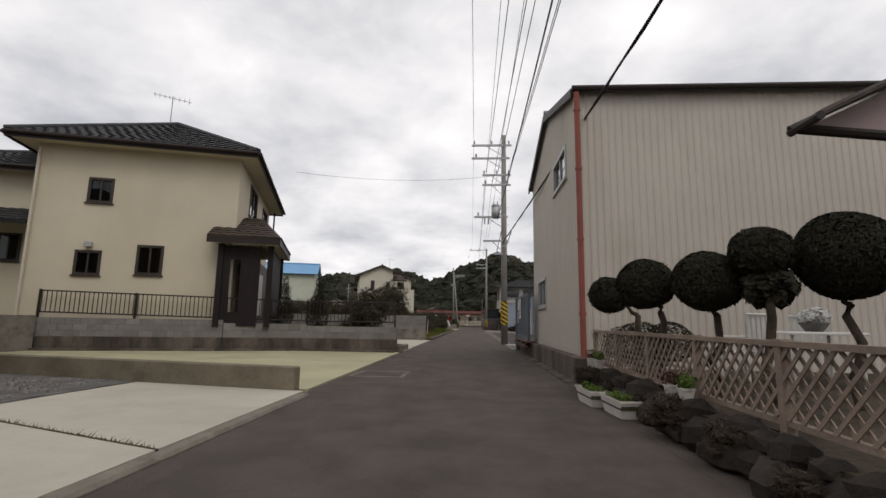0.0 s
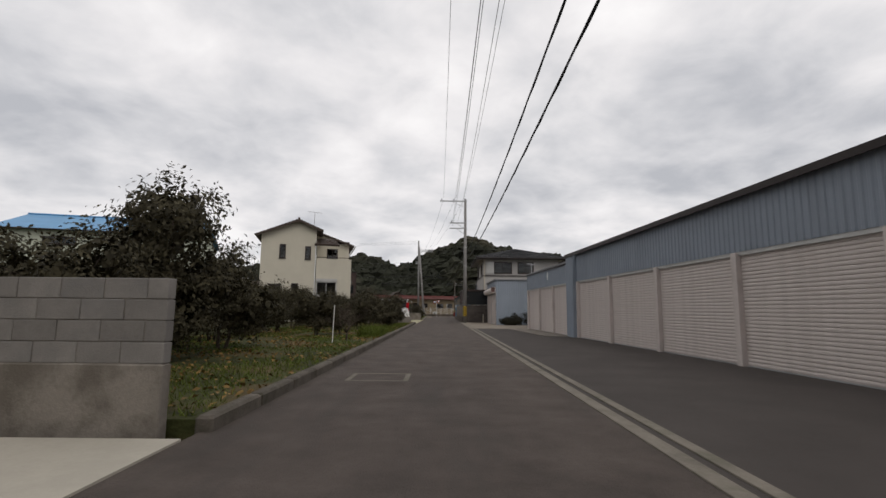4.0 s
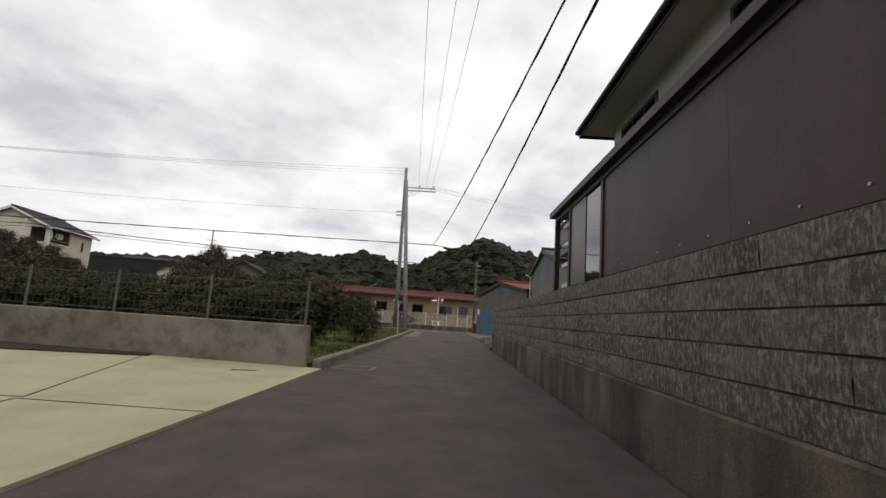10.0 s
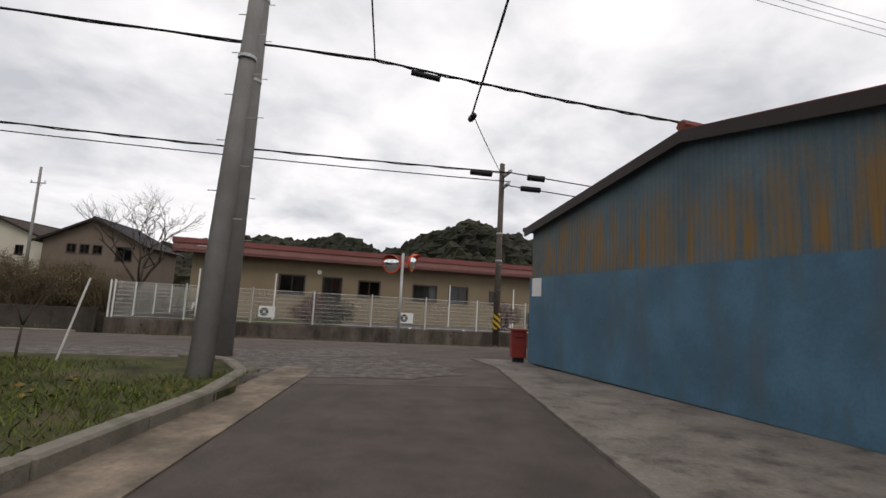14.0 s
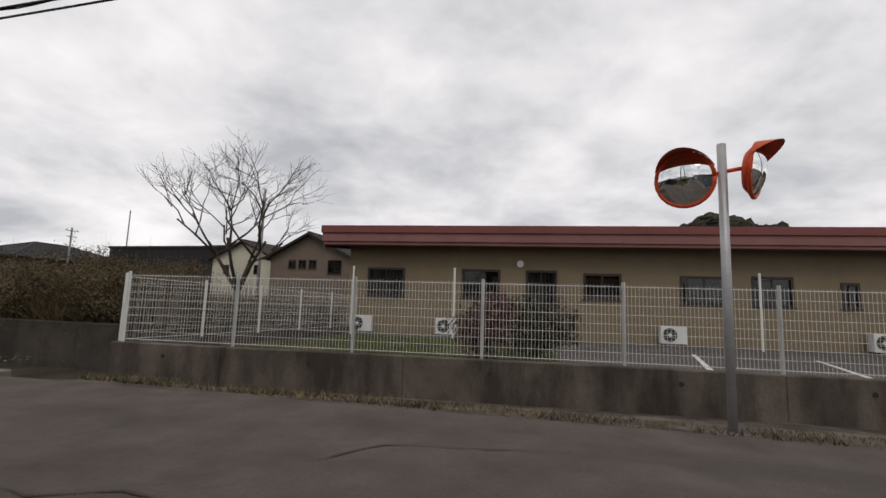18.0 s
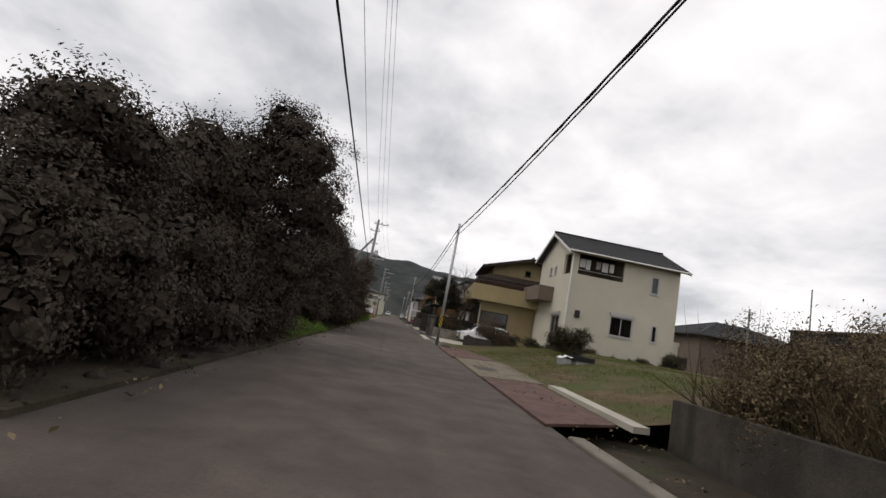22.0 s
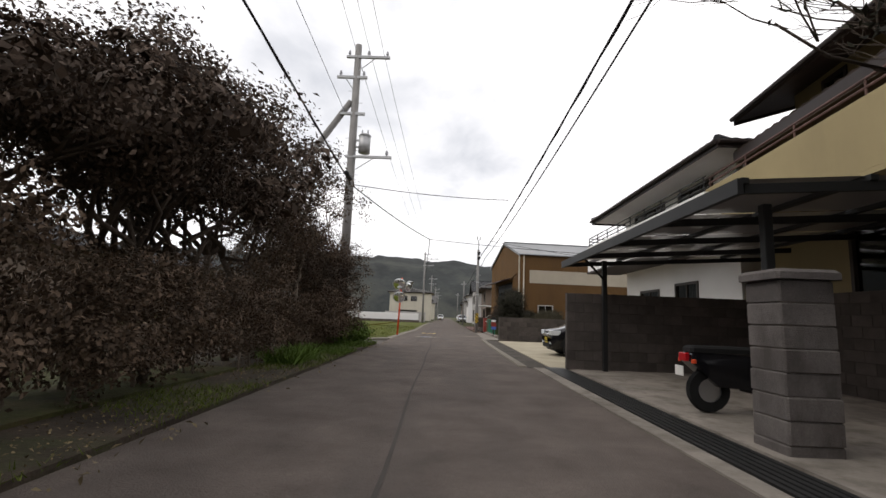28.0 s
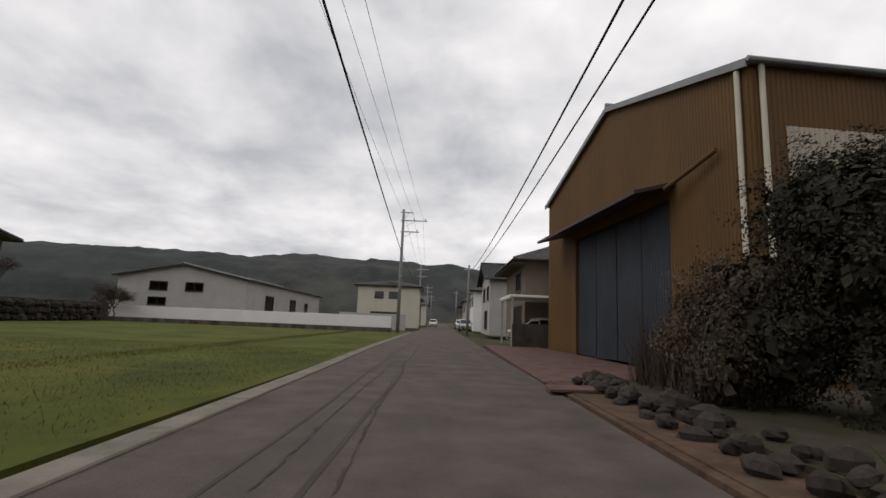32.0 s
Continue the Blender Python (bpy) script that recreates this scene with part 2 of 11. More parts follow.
SOIL = mk("soil", (0.058, 0.045, 0.033), 0.95, 0.4, 1.2, 14, 0.9, stain=(0.042, 0.05, 0.018), stain_scale=0.9, stain_amount=0.8)
GRASS_GROUND = mk("turf", (0.05, 0.055, 0.017), 0.95, 0.5, 0.8, 14, 0.8, stain=(0.125, 0.082, 0.042), stain_scale=0.55, stain_amount=0.9)
FIELD_GREEN = mk("green_field", (0.074, 0.088, 0.010), 0.95, 0.35, 0.35, 45, 0.9, stain=(0.125, 0.115, 0.018), stain_scale=0.45, stain_amount=0.7)
VERGE = mk("mossy_verge", (0.058, 0.06, 0.02), 0.95, 0.55, 1.6, 16, 1.0, stain=(0.088, 0.066, 0.036), stain_scale=1.5, stain_amount=0.9)
YARD = mk("yard_concrete", (0.20, 0.175, 0.152), 0.92, 0.3, 1.5, 24, 0.6, stain=(0.07, 0.06, 0.052), stain_scale=2.2, stain_amount=0.85)
GROUND_FAR = mk("far_ground", (0.066, 0.066, 0.028), 0.95, 0.3, 0.05, 2.0, 0.3)
GRAVEL = mk("gravel", (0.17, 0.16, 0.15), 0.95, 0.35, 3.0, 60, 1.0)
RUST_PLATE = mk("rusty_plate", (0.135, 0.078, 0.066), 0.8, 0.3, 2.5, 30, 0.4, stain=(0.07, 0.045, 0.04), stain_amount=0.7)
STUCCO_CREAM = mk("cream_render", (0.56, 0.50, 0.385), 0.9, 0.05, 0.7, 60, 0.25, stain=(0.47, 0.41, 0.30), stain_scale=0.6, stain_amount=0.35, streak=True)
STUCCO_PALE = mk("pale_render", (0.54, 0.50, 0.41), 0.9, 0.05, 0.7, 60, 0.2, stain=(0.42, 0.385, 0.315), stain_scale=0.6, stain_amount=0.3, streak=True)
STUCCO_YELLOW = mk("yellow_render", (0.325, 0.262, 0.142), 0.9, 0.08, 0.7, 60, 0.25, stain=(0.25, 0.20, 0.115), stain_scale=0.8, stain_amount=0.4, streak=True)
STUCCO_WHITE = mk("white_render", (0.72, 0.70, 0.68), 0.9, 0.04, 0.7, 60, 0.15)
STUCCO_GREY = mk("grey_render", (0.40, 0.38, 0.36), 0.9, 0.08, 0.8, 50, 0.2)
STUCCO_GREEN = mk("pale_green_render", (0.48, 0.50, 0.41), 0.9, 0.06, 0.7, 50, 0.2)
STUCCO_TAN = mk("tan_render", (0.215, 0.17, 0.11), 0.9, 0.07, 0.7, 50, 0.2, stain=(0.17, 0.135, 0.09), stain_scale=0.7, stain_amount=0.5, streak=True)
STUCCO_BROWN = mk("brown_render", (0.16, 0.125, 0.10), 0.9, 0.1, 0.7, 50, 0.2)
SHEET_CREAM = mk("cream_sheet_metal", (0.48, 0.435, 0.38), 0.55, 0.06, 0.6, 30, 0.05, stain=(0.30, 0.26, 0.20), stain_scale=0.7, stain_amount=0.4, streak=True)
SHEET_BLUEGREY = mk("blue_grey_sheet_metal", (0.242, 0.274, 0.315), 0.5, 0.08, 0.6, 30, 0.05, stain=(0.19, 0.21, 0.24), stain_scale=0.8, stain_amount=0.5, streak=True)
SHEET_BLUE = mk("repainted_blue_sheet_metal", (0.074, 0.150, 0.215), 0.6, 0.2, 1.1, 25, 0.1, stain=(0.085, 0.11, 0.125), stain_scale=2.6, stain_amount=0.6, streak=(1, 1, 0.2))
SHEET_FADED = mk("faded_blue_sheet_metal", (0.094, 0.142, 0.168), 0.65, 0.2, 0.9, 25, 0.1, stain=(0.215, 0.125, 0.038), stain_scale=3.6, stain_from=0.41, stain_amount=1.0, streak=(1, 1.6, 0.14), band=((1.8, 0.05), (2.1, 1.0), (2.75, 0.8), (3.3, 0.05)))
SHEET_RUSTED = mk("rusted_blue_sheet_metal", (0.135, 0.18, 0.195), 0.65, 0.22, 0.9, 25, 0.1, stain=(0.24, 0.15, 0.05), stain_scale=1.9, stain_from=0.43, stain_amount=0.9, streak=(1, 1, 0.3), band=((0.2, 0.35), (1.4, 0.9), (3.0, 1.0), (3.9, 0.1)))
SHEET_BROWN = mk("ochre_sheet_metal", (0.12, 0.064, 0.022), 0.6, 0.12, 0.5, 25, 0.05, stain=(0.085, 0.045, 0.018), stain_scale=0.6, stain_amount=0.4, streak=True)
SHEET_DARK = mk("dark_brown_sheet", (0.058, 0.039, 0.035), 0.5, 0.25, 1.2, 25, 0.1, stain=(0.085, 0.06, 0.052), stain_scale=1.6, stain_amount=0.5, streak=True)
SHUTTER = mk("pale_shutter_slat", (0.55, 0.49, 0.455), 0.55, 0.06, 1.0, 30, 0.05, stain=(0.33, 0.29, 0.26), stain_scale=0.9, stain_amount=0.5)
STRIP_LIGHT = mk("translucent_strip", (0.43, 0.38, 0.30), 0.5, 0.08, 0.8, 25, 0.05)
TILE_DARK = mk("dark_roof_tile", (0.045, 0.045, 0.048), 0.6, 0.2, 2.0, 30, 0.2, islands=0.25)
TILE_BROWN = mk("brown_roof_tile", (0.075, 0.055, 0.045), 0.6, 0.2, 2.0, 30, 0.2, islands=0.25)
TILE_GREY = mk("grey_roof_tile", (0.13, 0.125, 0.12), 0.6, 0.2, 2.0, 30, 0.2, islands=0.25)
ROOF_RED = mk("faded_red_roof_metal", (0.19, 0.068, 0.062), 0.7, 0.12, 0.7, 25, 0.1)
ROOF_BLUE = mk("blue_roof_metal", (0.13, 0.30, 0.50), 0.5, 0.08, 0.7, 25, 0.05)
ROOF_DARK = mk("dark_sheet_roof", (0.05, 0.046, 0.046), 0.6, 0.2, 1.2, 25, 0.1)
ROOF_RUST = mk("rusty_red_roof", (0.19, 0.055, 0.04), 0.7, 0.25, 1.2, 25, 0.2)
ROOF_GREY = mk("grey_roof_metal", (0.23, 0.235, 0.24), 0.5, 0.12, 0.7, 25, 0.1)
PORCH_DARK = mk("dark_stained_wood", (0.016, 0.011, 0.011), 0.6, 0.2, 3.0, 40, 0.1)
TRIM_DARK = mk("dark_trim", (0.03, 0.022, 0.02), 0.5, 0.15, 2.0, 30, 0.05)
TRIM_WHITE = mk("white_trim", (0.68, 0.66, 0.62), 0.55, 0.06, 2.0, 30, 0.05)
FRAME_DARK = mk("dark_window_frame", (0.05, 0.04, 0.035), 0.45, 0.1, 3.0, 30, 0.0)
FRAME_LIGHT = mk("aluminium_window_frame", (0.45, 0.44, 0.42), 0.4, 0.08, 3.0, 30, 0.0, metal=0.4)
STEEL_GREY = mk("galvanised_steel", (0.42, 0.42, 0.42), 0.5, 0.12, 3.0, 30, 0.05, metal=0.5)
STEEL_WHITE = mk("white_painted_steel", (0.70, 0.70, 0.67), 0.5, 0.06, 3.0, 30, 0.0)
STEEL_BLACK = mk("black_painted_steel", (0.02, 0.02, 0.02), 0.5, 0.15, 3.0, 30, 0.0)
STEEL_BLUEGREY = mk("blue_grey_painted_steel", (0.13, 0.15, 0.18), 0.5, 0.15, 3.0, 30, 0.05, stain=(0.12, 0.075, 0.05), stain_scale=2.0, stain_amount=0.6)
PIPE_RED = mk("red_brown_pipe", (0.25, 0.075, 0.058), 0.55, 0.12, 2.0, 25, 0.05)
PIPE_PALE = mk("pale_pipe", (0.52, 0.47, 0.38), 0.5, 0.08, 2.0, 25, 0.0)
POLE_CONCRETE = mk("pole_concrete", (0.23, 0.22, 0.21), 0.85, 0.12, 2.0, 30, 0.15, stain=(0.14, 0.13, 0.12), stain_scale=1.0, stain_amount=0.5, streak=True)
POLE_WOOD = mk("pole_dark_steel", (0.10, 0.085, 0.07), 0.75, 0.2, 3.0, 30, 0.2)
CABLE = mk("black_cable", (0.012, 0.012, 0.013), 0.6, 0.1, 3.0, 30, 0.0)
INSULATOR = mk("porcelain", (0.32, 0.32, 0.34), 0.3, 0.1, 3.0, 30, 0.0)
STEEL_DARKGREY = mk("dull_wire", (0.11, 0.10, 0.09), 0.7, 0.15, 3.0, 30, 0.0)
YELLOW = mk("yellow_guard", (0.55, 0.36, 0.03), 0.5, 0.1, 3.0, 30, 0.0)
ORANGE = mk("orange_paint", (0.62, 0.075, 0.025), 0.5, 0.12, 3.0, 30, 0.0, stain=(0.30, 0.12, 0.05), stain_amount=0.5)
RED_PAINT = mk("red_paint", (0.24, 0.04, 0.03), 0.5, 0.15, 2.0, 30, 0.05)
GREEN_PAINT = mk("green_net", (0.03, 0.16, 0.10), 0.6, 0.12, 2.0, 30, 0.0)
YELLOW_PAINT = mk("yellow_road_paint", (0.50, 0.38, 0.13), 0.8, 0.25, 3.0, 40, 0.1, stain=(0.12, 0.11, 0.09), stain_scale=6, stain_amount=0.7)
WOOD_LATTICE = mk("weathered_lattice_wood", (0.27, 0.21, 0.165), 0.85, 0.25, 4.0, 40, 0.3)
BARK = mk("bark", (0.075, 0.058, 0.045), 0.95, 0.3, 5.0, 30, 0.8)
BARK_PALE = mk("pale_bark", (0.16, 0.13, 0.10), 0.95, 0.3, 5.0, 30, 0.8)
CAR_WHITE = mk("white_car_paint", (0.78, 0.78, 0.77), 0.18, 0.01, 2.0, 30, 0.0, spec=0.5)
CAR_BLACK = mk("black_car_paint", (0.008, 0.008, 0.01), 0.12, 0.05, 2.0, 30, 0.0, spec=0.5)
RUBBER = mk("rubber", (0.015, 0.015, 0.015), 0.85, 0.2, 3.0, 40, 0.2)
ALLOY = mk("alloy", (0.55, 0.55, 0.56), 0.3, 0.05, 3.0, 30, 0.0, metal=0.9)
CHROME = mk("chrome", (0.75, 0.75, 0.76), 0.12, 0.02, 3.0, 30, 0.0, metal=1.0)
LAMP_RED = mk("red_lens", (0.35, 0.01, 0.015), 0.15, 0.05, 3.0, 30, 0.0)
LAMP_CLEAR = mk("clear_lens", (0.60, 0.62, 0.64), 0.12, 0.05, 3.0, 30, 0.0)
PLATE_YELLOW = mk("yellow_plate", (0.62, 0.46, 0.04), 0.5, 0.05, 3.0, 30, 0.0)
INK = mk("dark_ink", (0.03, 0.03, 0.03), 0.6, 0.05, 3.0, 30, 0.0)
PAPER = mk("paper_notice", (0.68, 0.68, 0.66), 0.8, 0.05, 4.0, 30, 0.0)
TERRACOTTA = mk("planter_plastic", (0.62, 0.58, 0.53), 0.6, 0.1, 4.0, 30, 0.0)
CURTAIN = mk("curtain_cloth", (0.42, 0.40, 0.37), 0.9, 0.15, 6.0, 30, 0.2)
PVC = mk("smoked_polycarbonate", (0.10, 0.08, 0.075), 0.35, 0.1, 2.0, 20, 0.0)
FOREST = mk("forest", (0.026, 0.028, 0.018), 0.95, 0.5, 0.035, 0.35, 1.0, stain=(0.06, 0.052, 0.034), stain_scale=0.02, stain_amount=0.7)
# paler and bluer than FOREST: the haze of distance is put into the colour
FOREST_HAZED = mk("hazed_forest", (0.036, 0.040, 0.039), 0.95, 0.35, 0.012, 0.12, 1.0, stain=(0.075, 0.075, 0.06), stain_scale=0.006, stain_amount=0.7)


def leaf_mat(name, color, var=0.4):
    m = mk(name, color, 0.7, 0.15, 2.0, 30, 0.0, islands=var, spec=0.15)
    return m


LEAF_DARK = leaf_mat("dark_evergreen_leaf", (0.07, 0.053, 0.039))
LEAF_TWIGGY = leaf_mat("brown_tinged_evergreen_leaf", (0.112, 0.08, 0.06), 0.6)
LEAF_CITRUS = leaf_mat("citrus_leaf", (0.067, 0.058, 0.033), 0.55)
LEAF_TOPIARY = leaf_mat("clipped_conifer", (0.032, 0.03, 0.019))
LEAF_GREEN = leaf_mat("fresh_leaf", (0.105, 0.165, 0.028))
GRAVEL_CHIP = leaf_mat("pale_gravel", (0.3, 0.27, 0.25), 0.6)
LEAF_STALK = leaf_mat("dark_dry_stalk", (0.066, 0.046, 0.034), 0.6)
LEAF_GARDEN = leaf_mat("garden_leaf", (0.06, 0.082, 0.026), 0.6)
LEAF_DRY = leaf_mat("dry_stem", (0.20, 0.155, 0.085))
LEAF_DEAD = leaf_mat("dead_leaf", (0.22, 0.135, 0.045), 0.6)
LEAF_WEED = leaf_mat("brown_weed", (0.165, 0.124, 0.07), 0.6)
FIELD_BLADE = leaf_mat("field_blade", (0.088, 0.108, 0.009), 0.5)
STUBBLE = leaf_mat("yellow_stubble", (0.14, 0.115, 0.022), 0.5)
LEAF_BROWN = leaf_mat("brownish_leaf", (0.125, 0.086, 0.058), 0.6)
LEAF_RED = leaf_mat("reddish_leaf", (0.125, 0.06, 0.048), 0.6)
GRASS_BLADE = leaf_mat("grass_blade", (0.105, 0.135, 0.022), 0.5)


def glass_mat():
    m = bpy.data.materials.new("window_glass")
    m.use_nodes = True
    b = m.node_tree.nodes["Principled BSDF"]
    b.inputs["Base Color"].default_value = (0.32, 0.34, 0.35, 1)
    b.inputs["Roughness"].default_value, b.inputs["Transmission Weight"].default_value = 0.03, 1.0
    b.inputs["IOR"].default_value = 1.45
    return m


def plain(name, color, rough, metal=0.0):
    m = bpy.data.materials.new(name)
    m.use_nodes = True
    b = m.node_tree.nodes["Principled BSDF"]
    b.inputs["Base Color"].default_value = (*color, 1)
    b.inputs["Roughness"].default_value, b.inputs["Metallic"].default_value = rough, metal
    return m


GLASS = glass_mat()
CAR_GLASS = plain("tinted_car_glass", (0.012, 0.014, 0.016), 0.04)
MIRROR = plain("mirror", (0.82, 0.84, 0.85), 0.03, 1.0)


# ---- mesh helpers ----
class Geo:
    """Vertices and faces gathered piece by piece."""

    def __init__(self):
        self.v, self.f = [], []

    def add(self, verts, faces):
        n = len(self.v)
        self.v += [tuple(p) for p in verts]
        self.f += [tuple(i + n for i in f) for f in faces]
        return self

    def poly(self, *pts):
        return self.add(pts, [tuple(range(len(pts)))])

    def box(self, x0, y0, z0, x1, y1, z1, b=0.0):
        x0, x1, y0, y1, z0, z1 = min(x0, x1), max(x0, x1), min(y0, y1), max(y0, y1), min(z0, z1), max(z0, z1)
        if not b:
            vs = [(x, y, z) for z in (z0, z1) for y in (y0, y1) for x in (x0, x1)]
            return self.add(vs, [(0, 2, 3, 1), (4, 5, 7, 6), (0, 1, 5, 4), (2, 6, 7, 3), (0, 4, 6, 2), (1, 3, 7, 5)])
        # upright and top edges softened
        ring = [(x0 + b, y0), (x1 - b, y0), (x1, y0 + b), (x1, y1 - b), (x1 - b, y1), (x0 + b, y1), (x0, y1 - b), (x0, y0 + b)]
        cx, cy = (x0 + x1) / 2, (y0 + y1) / 2
        sx, sy = 1 - 2 * b / (x1 - x0), 1 - 2 * b / (y1 - y0)
        vs = [(x, y, z0) for x, y in ring] + [(x, y, z1 - b) for x, y in ring] + [(cx + (x - cx) * sx, cy + (y - cy) * sy, z1) for x, y in ring]
        fs = [(k + i, k + (i + 1) % 8, k + 8 + (i + 1) % 8, k + 8 + i) for k in (0, 8) for i in range(8)]
        return self.add(vs, fs + [tuple(range(7, -1, -1)), tuple(range(16, 24))])

    def cyl(self, a, b, r0, r1=None, n=10, caps=True):
        a, b = Vector(a), Vector(b)
        r1 = r0 if r1 is None else r1
        q = (b - a).to_track_quat("Z", "Y")
        vs = []
        for p, r in ((a, r0), (b, r1)):
            vs += [p + q @ Vector((r * math.cos(2 * math.pi * i / n), r * math.sin(2 * math.pi * i / n), 0)) for i in range(n)]
        fs = [(i, (i + 1) % n, n + (i + 1) % n, n + i) for i in range(n)]
        if caps:
            fs += [tuple(range(n - 1, -1, -1)), tuple(range(n, 2 * n))]
        return self.add(vs, fs)

    def tube(self, pts, r, n=6, r_end=None):
        pts = [Vector(p) for p in pts]
        vs, last = [], len(pts) - 1
        for i, p in enumerate(pts):
            d = (pts[min(i + 1, last)] - pts[max(i - 1, 0)]).normalized()
            side = d.cross(Vector((0, 0, 1)) if abs(d.z) < 0.95 else Vector((0, 1, 0))).normalized()
            up = side.cross(d)
            rr = r + ((r_end if r_end is not None else r) - r) * i / max(last, 1)
            vs += [p + rr * (math.cos(2 * math.pi * k / n) * side + math.sin(2 * math.pi * k / n) * up) for k in range(n)]
        fs = [(i * n + k, i * n + (k + 1) % n, (i + 1) * n + (k + 1) % n, (i + 1) * n + k) for i in range(last) for k in range(n)]
        return self.add(vs, fs + [tuple(range(n - 1, -1, -1)), tuple(range(last * n, last * n + n))])

    def prism(self, outline, z0, z1):
        """An outline in x and y, from z0 up to z1."""
        n = len(outline)
        vs = [(x, y, z0) for x, y in outline] + [(x, y, z1) for x, y in outline]
        return self.add(vs, [tuple(range(n - 1, -1, -1)), tuple(range(n, 2 * n))] + [(i, (i + 1) % n, n + (i + 1) % n, n + i) for i in range(n)])

    def sheet(self, outline, z0, t=0.05):
        return self.prism(outline, z0 - t, z0)

    def disc(self, c, axis, r, t, n=24):
        c, axis = Vector(c), Vector(axis).normalized()
        return self.cyl(c - axis * t / 2, c + axis * t / 2, r, r, n)

    def xf(self, m):
        self.v = [tuple(m @ Vector(p)) for p in self.v]
        return self

    def mesh(self, name, material, smooth=False):
        me = bpy.data.meshes.new(name)
        me.from_pydata(self.v, [], self.f)
        me.materials.append(material)
        if smooth:
            me.polygons.foreach_set("use_smooth", [True] * len(me.polygons))
        me.update()
        return me


def part(name, geo, material, parent=None, label="", smooth=False, kind=""):
    me = geo if isinstance(geo, bpy.types.Mesh) else geo.mesh(name, material, smooth)
    ob = new(name, me)
    ob.parent = parent
    return tagged(ob, label, kind=kind)


def thing(name, m, label, category, group=""):
    ob = new(name)
    ob.empty_display_size = 0.2
    ob.matrix_basis = m
    return tagged(ob, label, category, group)


def setting(name, geo, material, m=None, label="", category="", smooth=False):
    ob = part(name, geo, material, None, label, smooth)
    if m is not None:
        ob.matrix_basis = m
    return tagged(ob, label, category, kind="structure")


def cut_face(g, a0, a1, z0, z1, th, holes, put):
    """A wall slab from a0 to a1 and z0 to z1 with holes cut right through. put(a, d, z) lays a point of it into place."""
    av = sorted({a0, a1, *(x for h in holes for x in h[:2] if a0 < x < a1)})
    zv = sorted({z0, z1, *(x for h in holes for x in h[2:4] if z0 < x < z1)})
    for i in range(len(av) - 1):
        for k in range(len(zv) - 1):
            am, zm = (av[i] + av[i + 1]) / 2, (zv[k] + zv[k + 1]) / 2
            if any(h[0] < am < h[1] and h[2] < zm < h[3] for h in holes):
                continue
            for d in (0, th):
                g.poly(put(av[i], d, zv[k]), put(av[i + 1], d, zv[k]), put(av[i + 1], d, zv[k + 1]), put(av[i], d, zv[k + 1]))
    rims = [(a0, a1, z0, z1)] + [tuple(h[:4]) for h in holes]
    for b0, b1, c0, c1 in rims:
        g.poly(put(b0, 0, c0), put(b0, th, c0), put(b0, th, c1), put(b0, 0, c1))
        g.poly(put(b1, 0, c0), put(b1, th, c0), put(b1, th, c1), put(b1, 0, c1))
        g.poly(put(b0, 0, c0), put(b0, th, c0), put(b1, th, c0), put(b1, 0, c0))
        g.poly(put(b0, 0, c1), put(b0, th, c1), put(b1, th, c1), put(b1, 0, c1))


def ribbed(g, a0, a1, z0, ztop, pitch, depth, holes, put):
    """Upright ribs of profiled sheet metal; ztop(a) is the upper edge."""
    n = max(int((a1 - a0) / pitch), 1)
    p = (a1 - a0) / n
    for i in range(n):
        s = a0 + i * p
        prof = ((s, 0), (s + 0.35 * p, 0), (s + 0.5 * p, depth), (s + 0.85 * p, depth), (s + p, 0))
        for (b0, d0), (b1, d1) in zip(prof, prof[1:]):
            m = (b0 + b1) / 2
            lo = [z0]
            spans = []
            cuts = sorted((h[2], h[3]) for h in holes if h[0] < m < h[1])
            z = z0
            for c0, c1 in cuts:
                if c0 > z:
                    spans.append((z, c0, c0))
                z = max(z, c1)
            if z < min(ztop(b0), ztop(b1)):
                spans.append((z, ztop(b0), ztop(b1)))
            for low, t0, t1 in spans:
                g.poly(put(b0, -d0, low), put(b1, -d1, low), put(b1, -d1, t1), put(b0, -d0, t0))


def tiled(g, a, b, c, d, thick=0.12, course=0.28, column=0.3, wave=0.025):
    """A roof slope with eave a-b and ridge d-c: courses of tiles that overlap, on a slab."""
    a, b, c, d = Vector(a), Vector(b), Vector(c), Vector(d)
    up = (b - a).cross(d - a).normalized()
    if up.z < 0:
        up = -up
    n = max(int(max((d - a).length, (c - b).length) / course), 1)
    for i in range(n):
        s, t = i / n, (i + 1) / n
        l0, r0, l1, r1 = a.lerp(d, s), b.lerp(c, s), a.lerp(d, t), b.lerp(c, t)
        cols = max(int((r0 - l0).length / column), 1)
        for k in range(cols):
            f, m, h = k / cols, (k + 0.5) / cols, (k + 1) / cols
            low = [l0.lerp(r0, x) + up * (0.035 + w) for x, w in ((f, 0), (m, wave), (h, 0))]
            top = [l1.lerp(r1, x) + up * (0.008 + w) for x, w in ((f, 0), (m, wave), (h, 0))]
            base = [l0.lerp(r0, x) for x in (f, m, h)]
            g.add(low + top + base, [(0, 1, 4, 3), (1, 2, 5, 4), (6, 7, 1, 0), (7, 8, 2, 1)])
    slab(g, a, b, c, d, thick)


def slab(g, a, b, c, d, thick):
    a, b, c, d = (Vector(p) for p in (a, b, c, d))
    up = (b - a).cross(d - a)
    if up.length < 1e-6:
        up = (c - b).cross(d - b)
    up.normalize()
    if up.z < 0:
        up = -up
    low = [p - up * thick for p in (a, b, c, d)]
    g.add([a, b, c, d] + low, [(0, 1, 2, 3), (7, 6, 5, 4), (0, 4, 5, 1), (1, 5, 6, 2), (2, 6, 7, 3), (3, 7, 4, 0)])


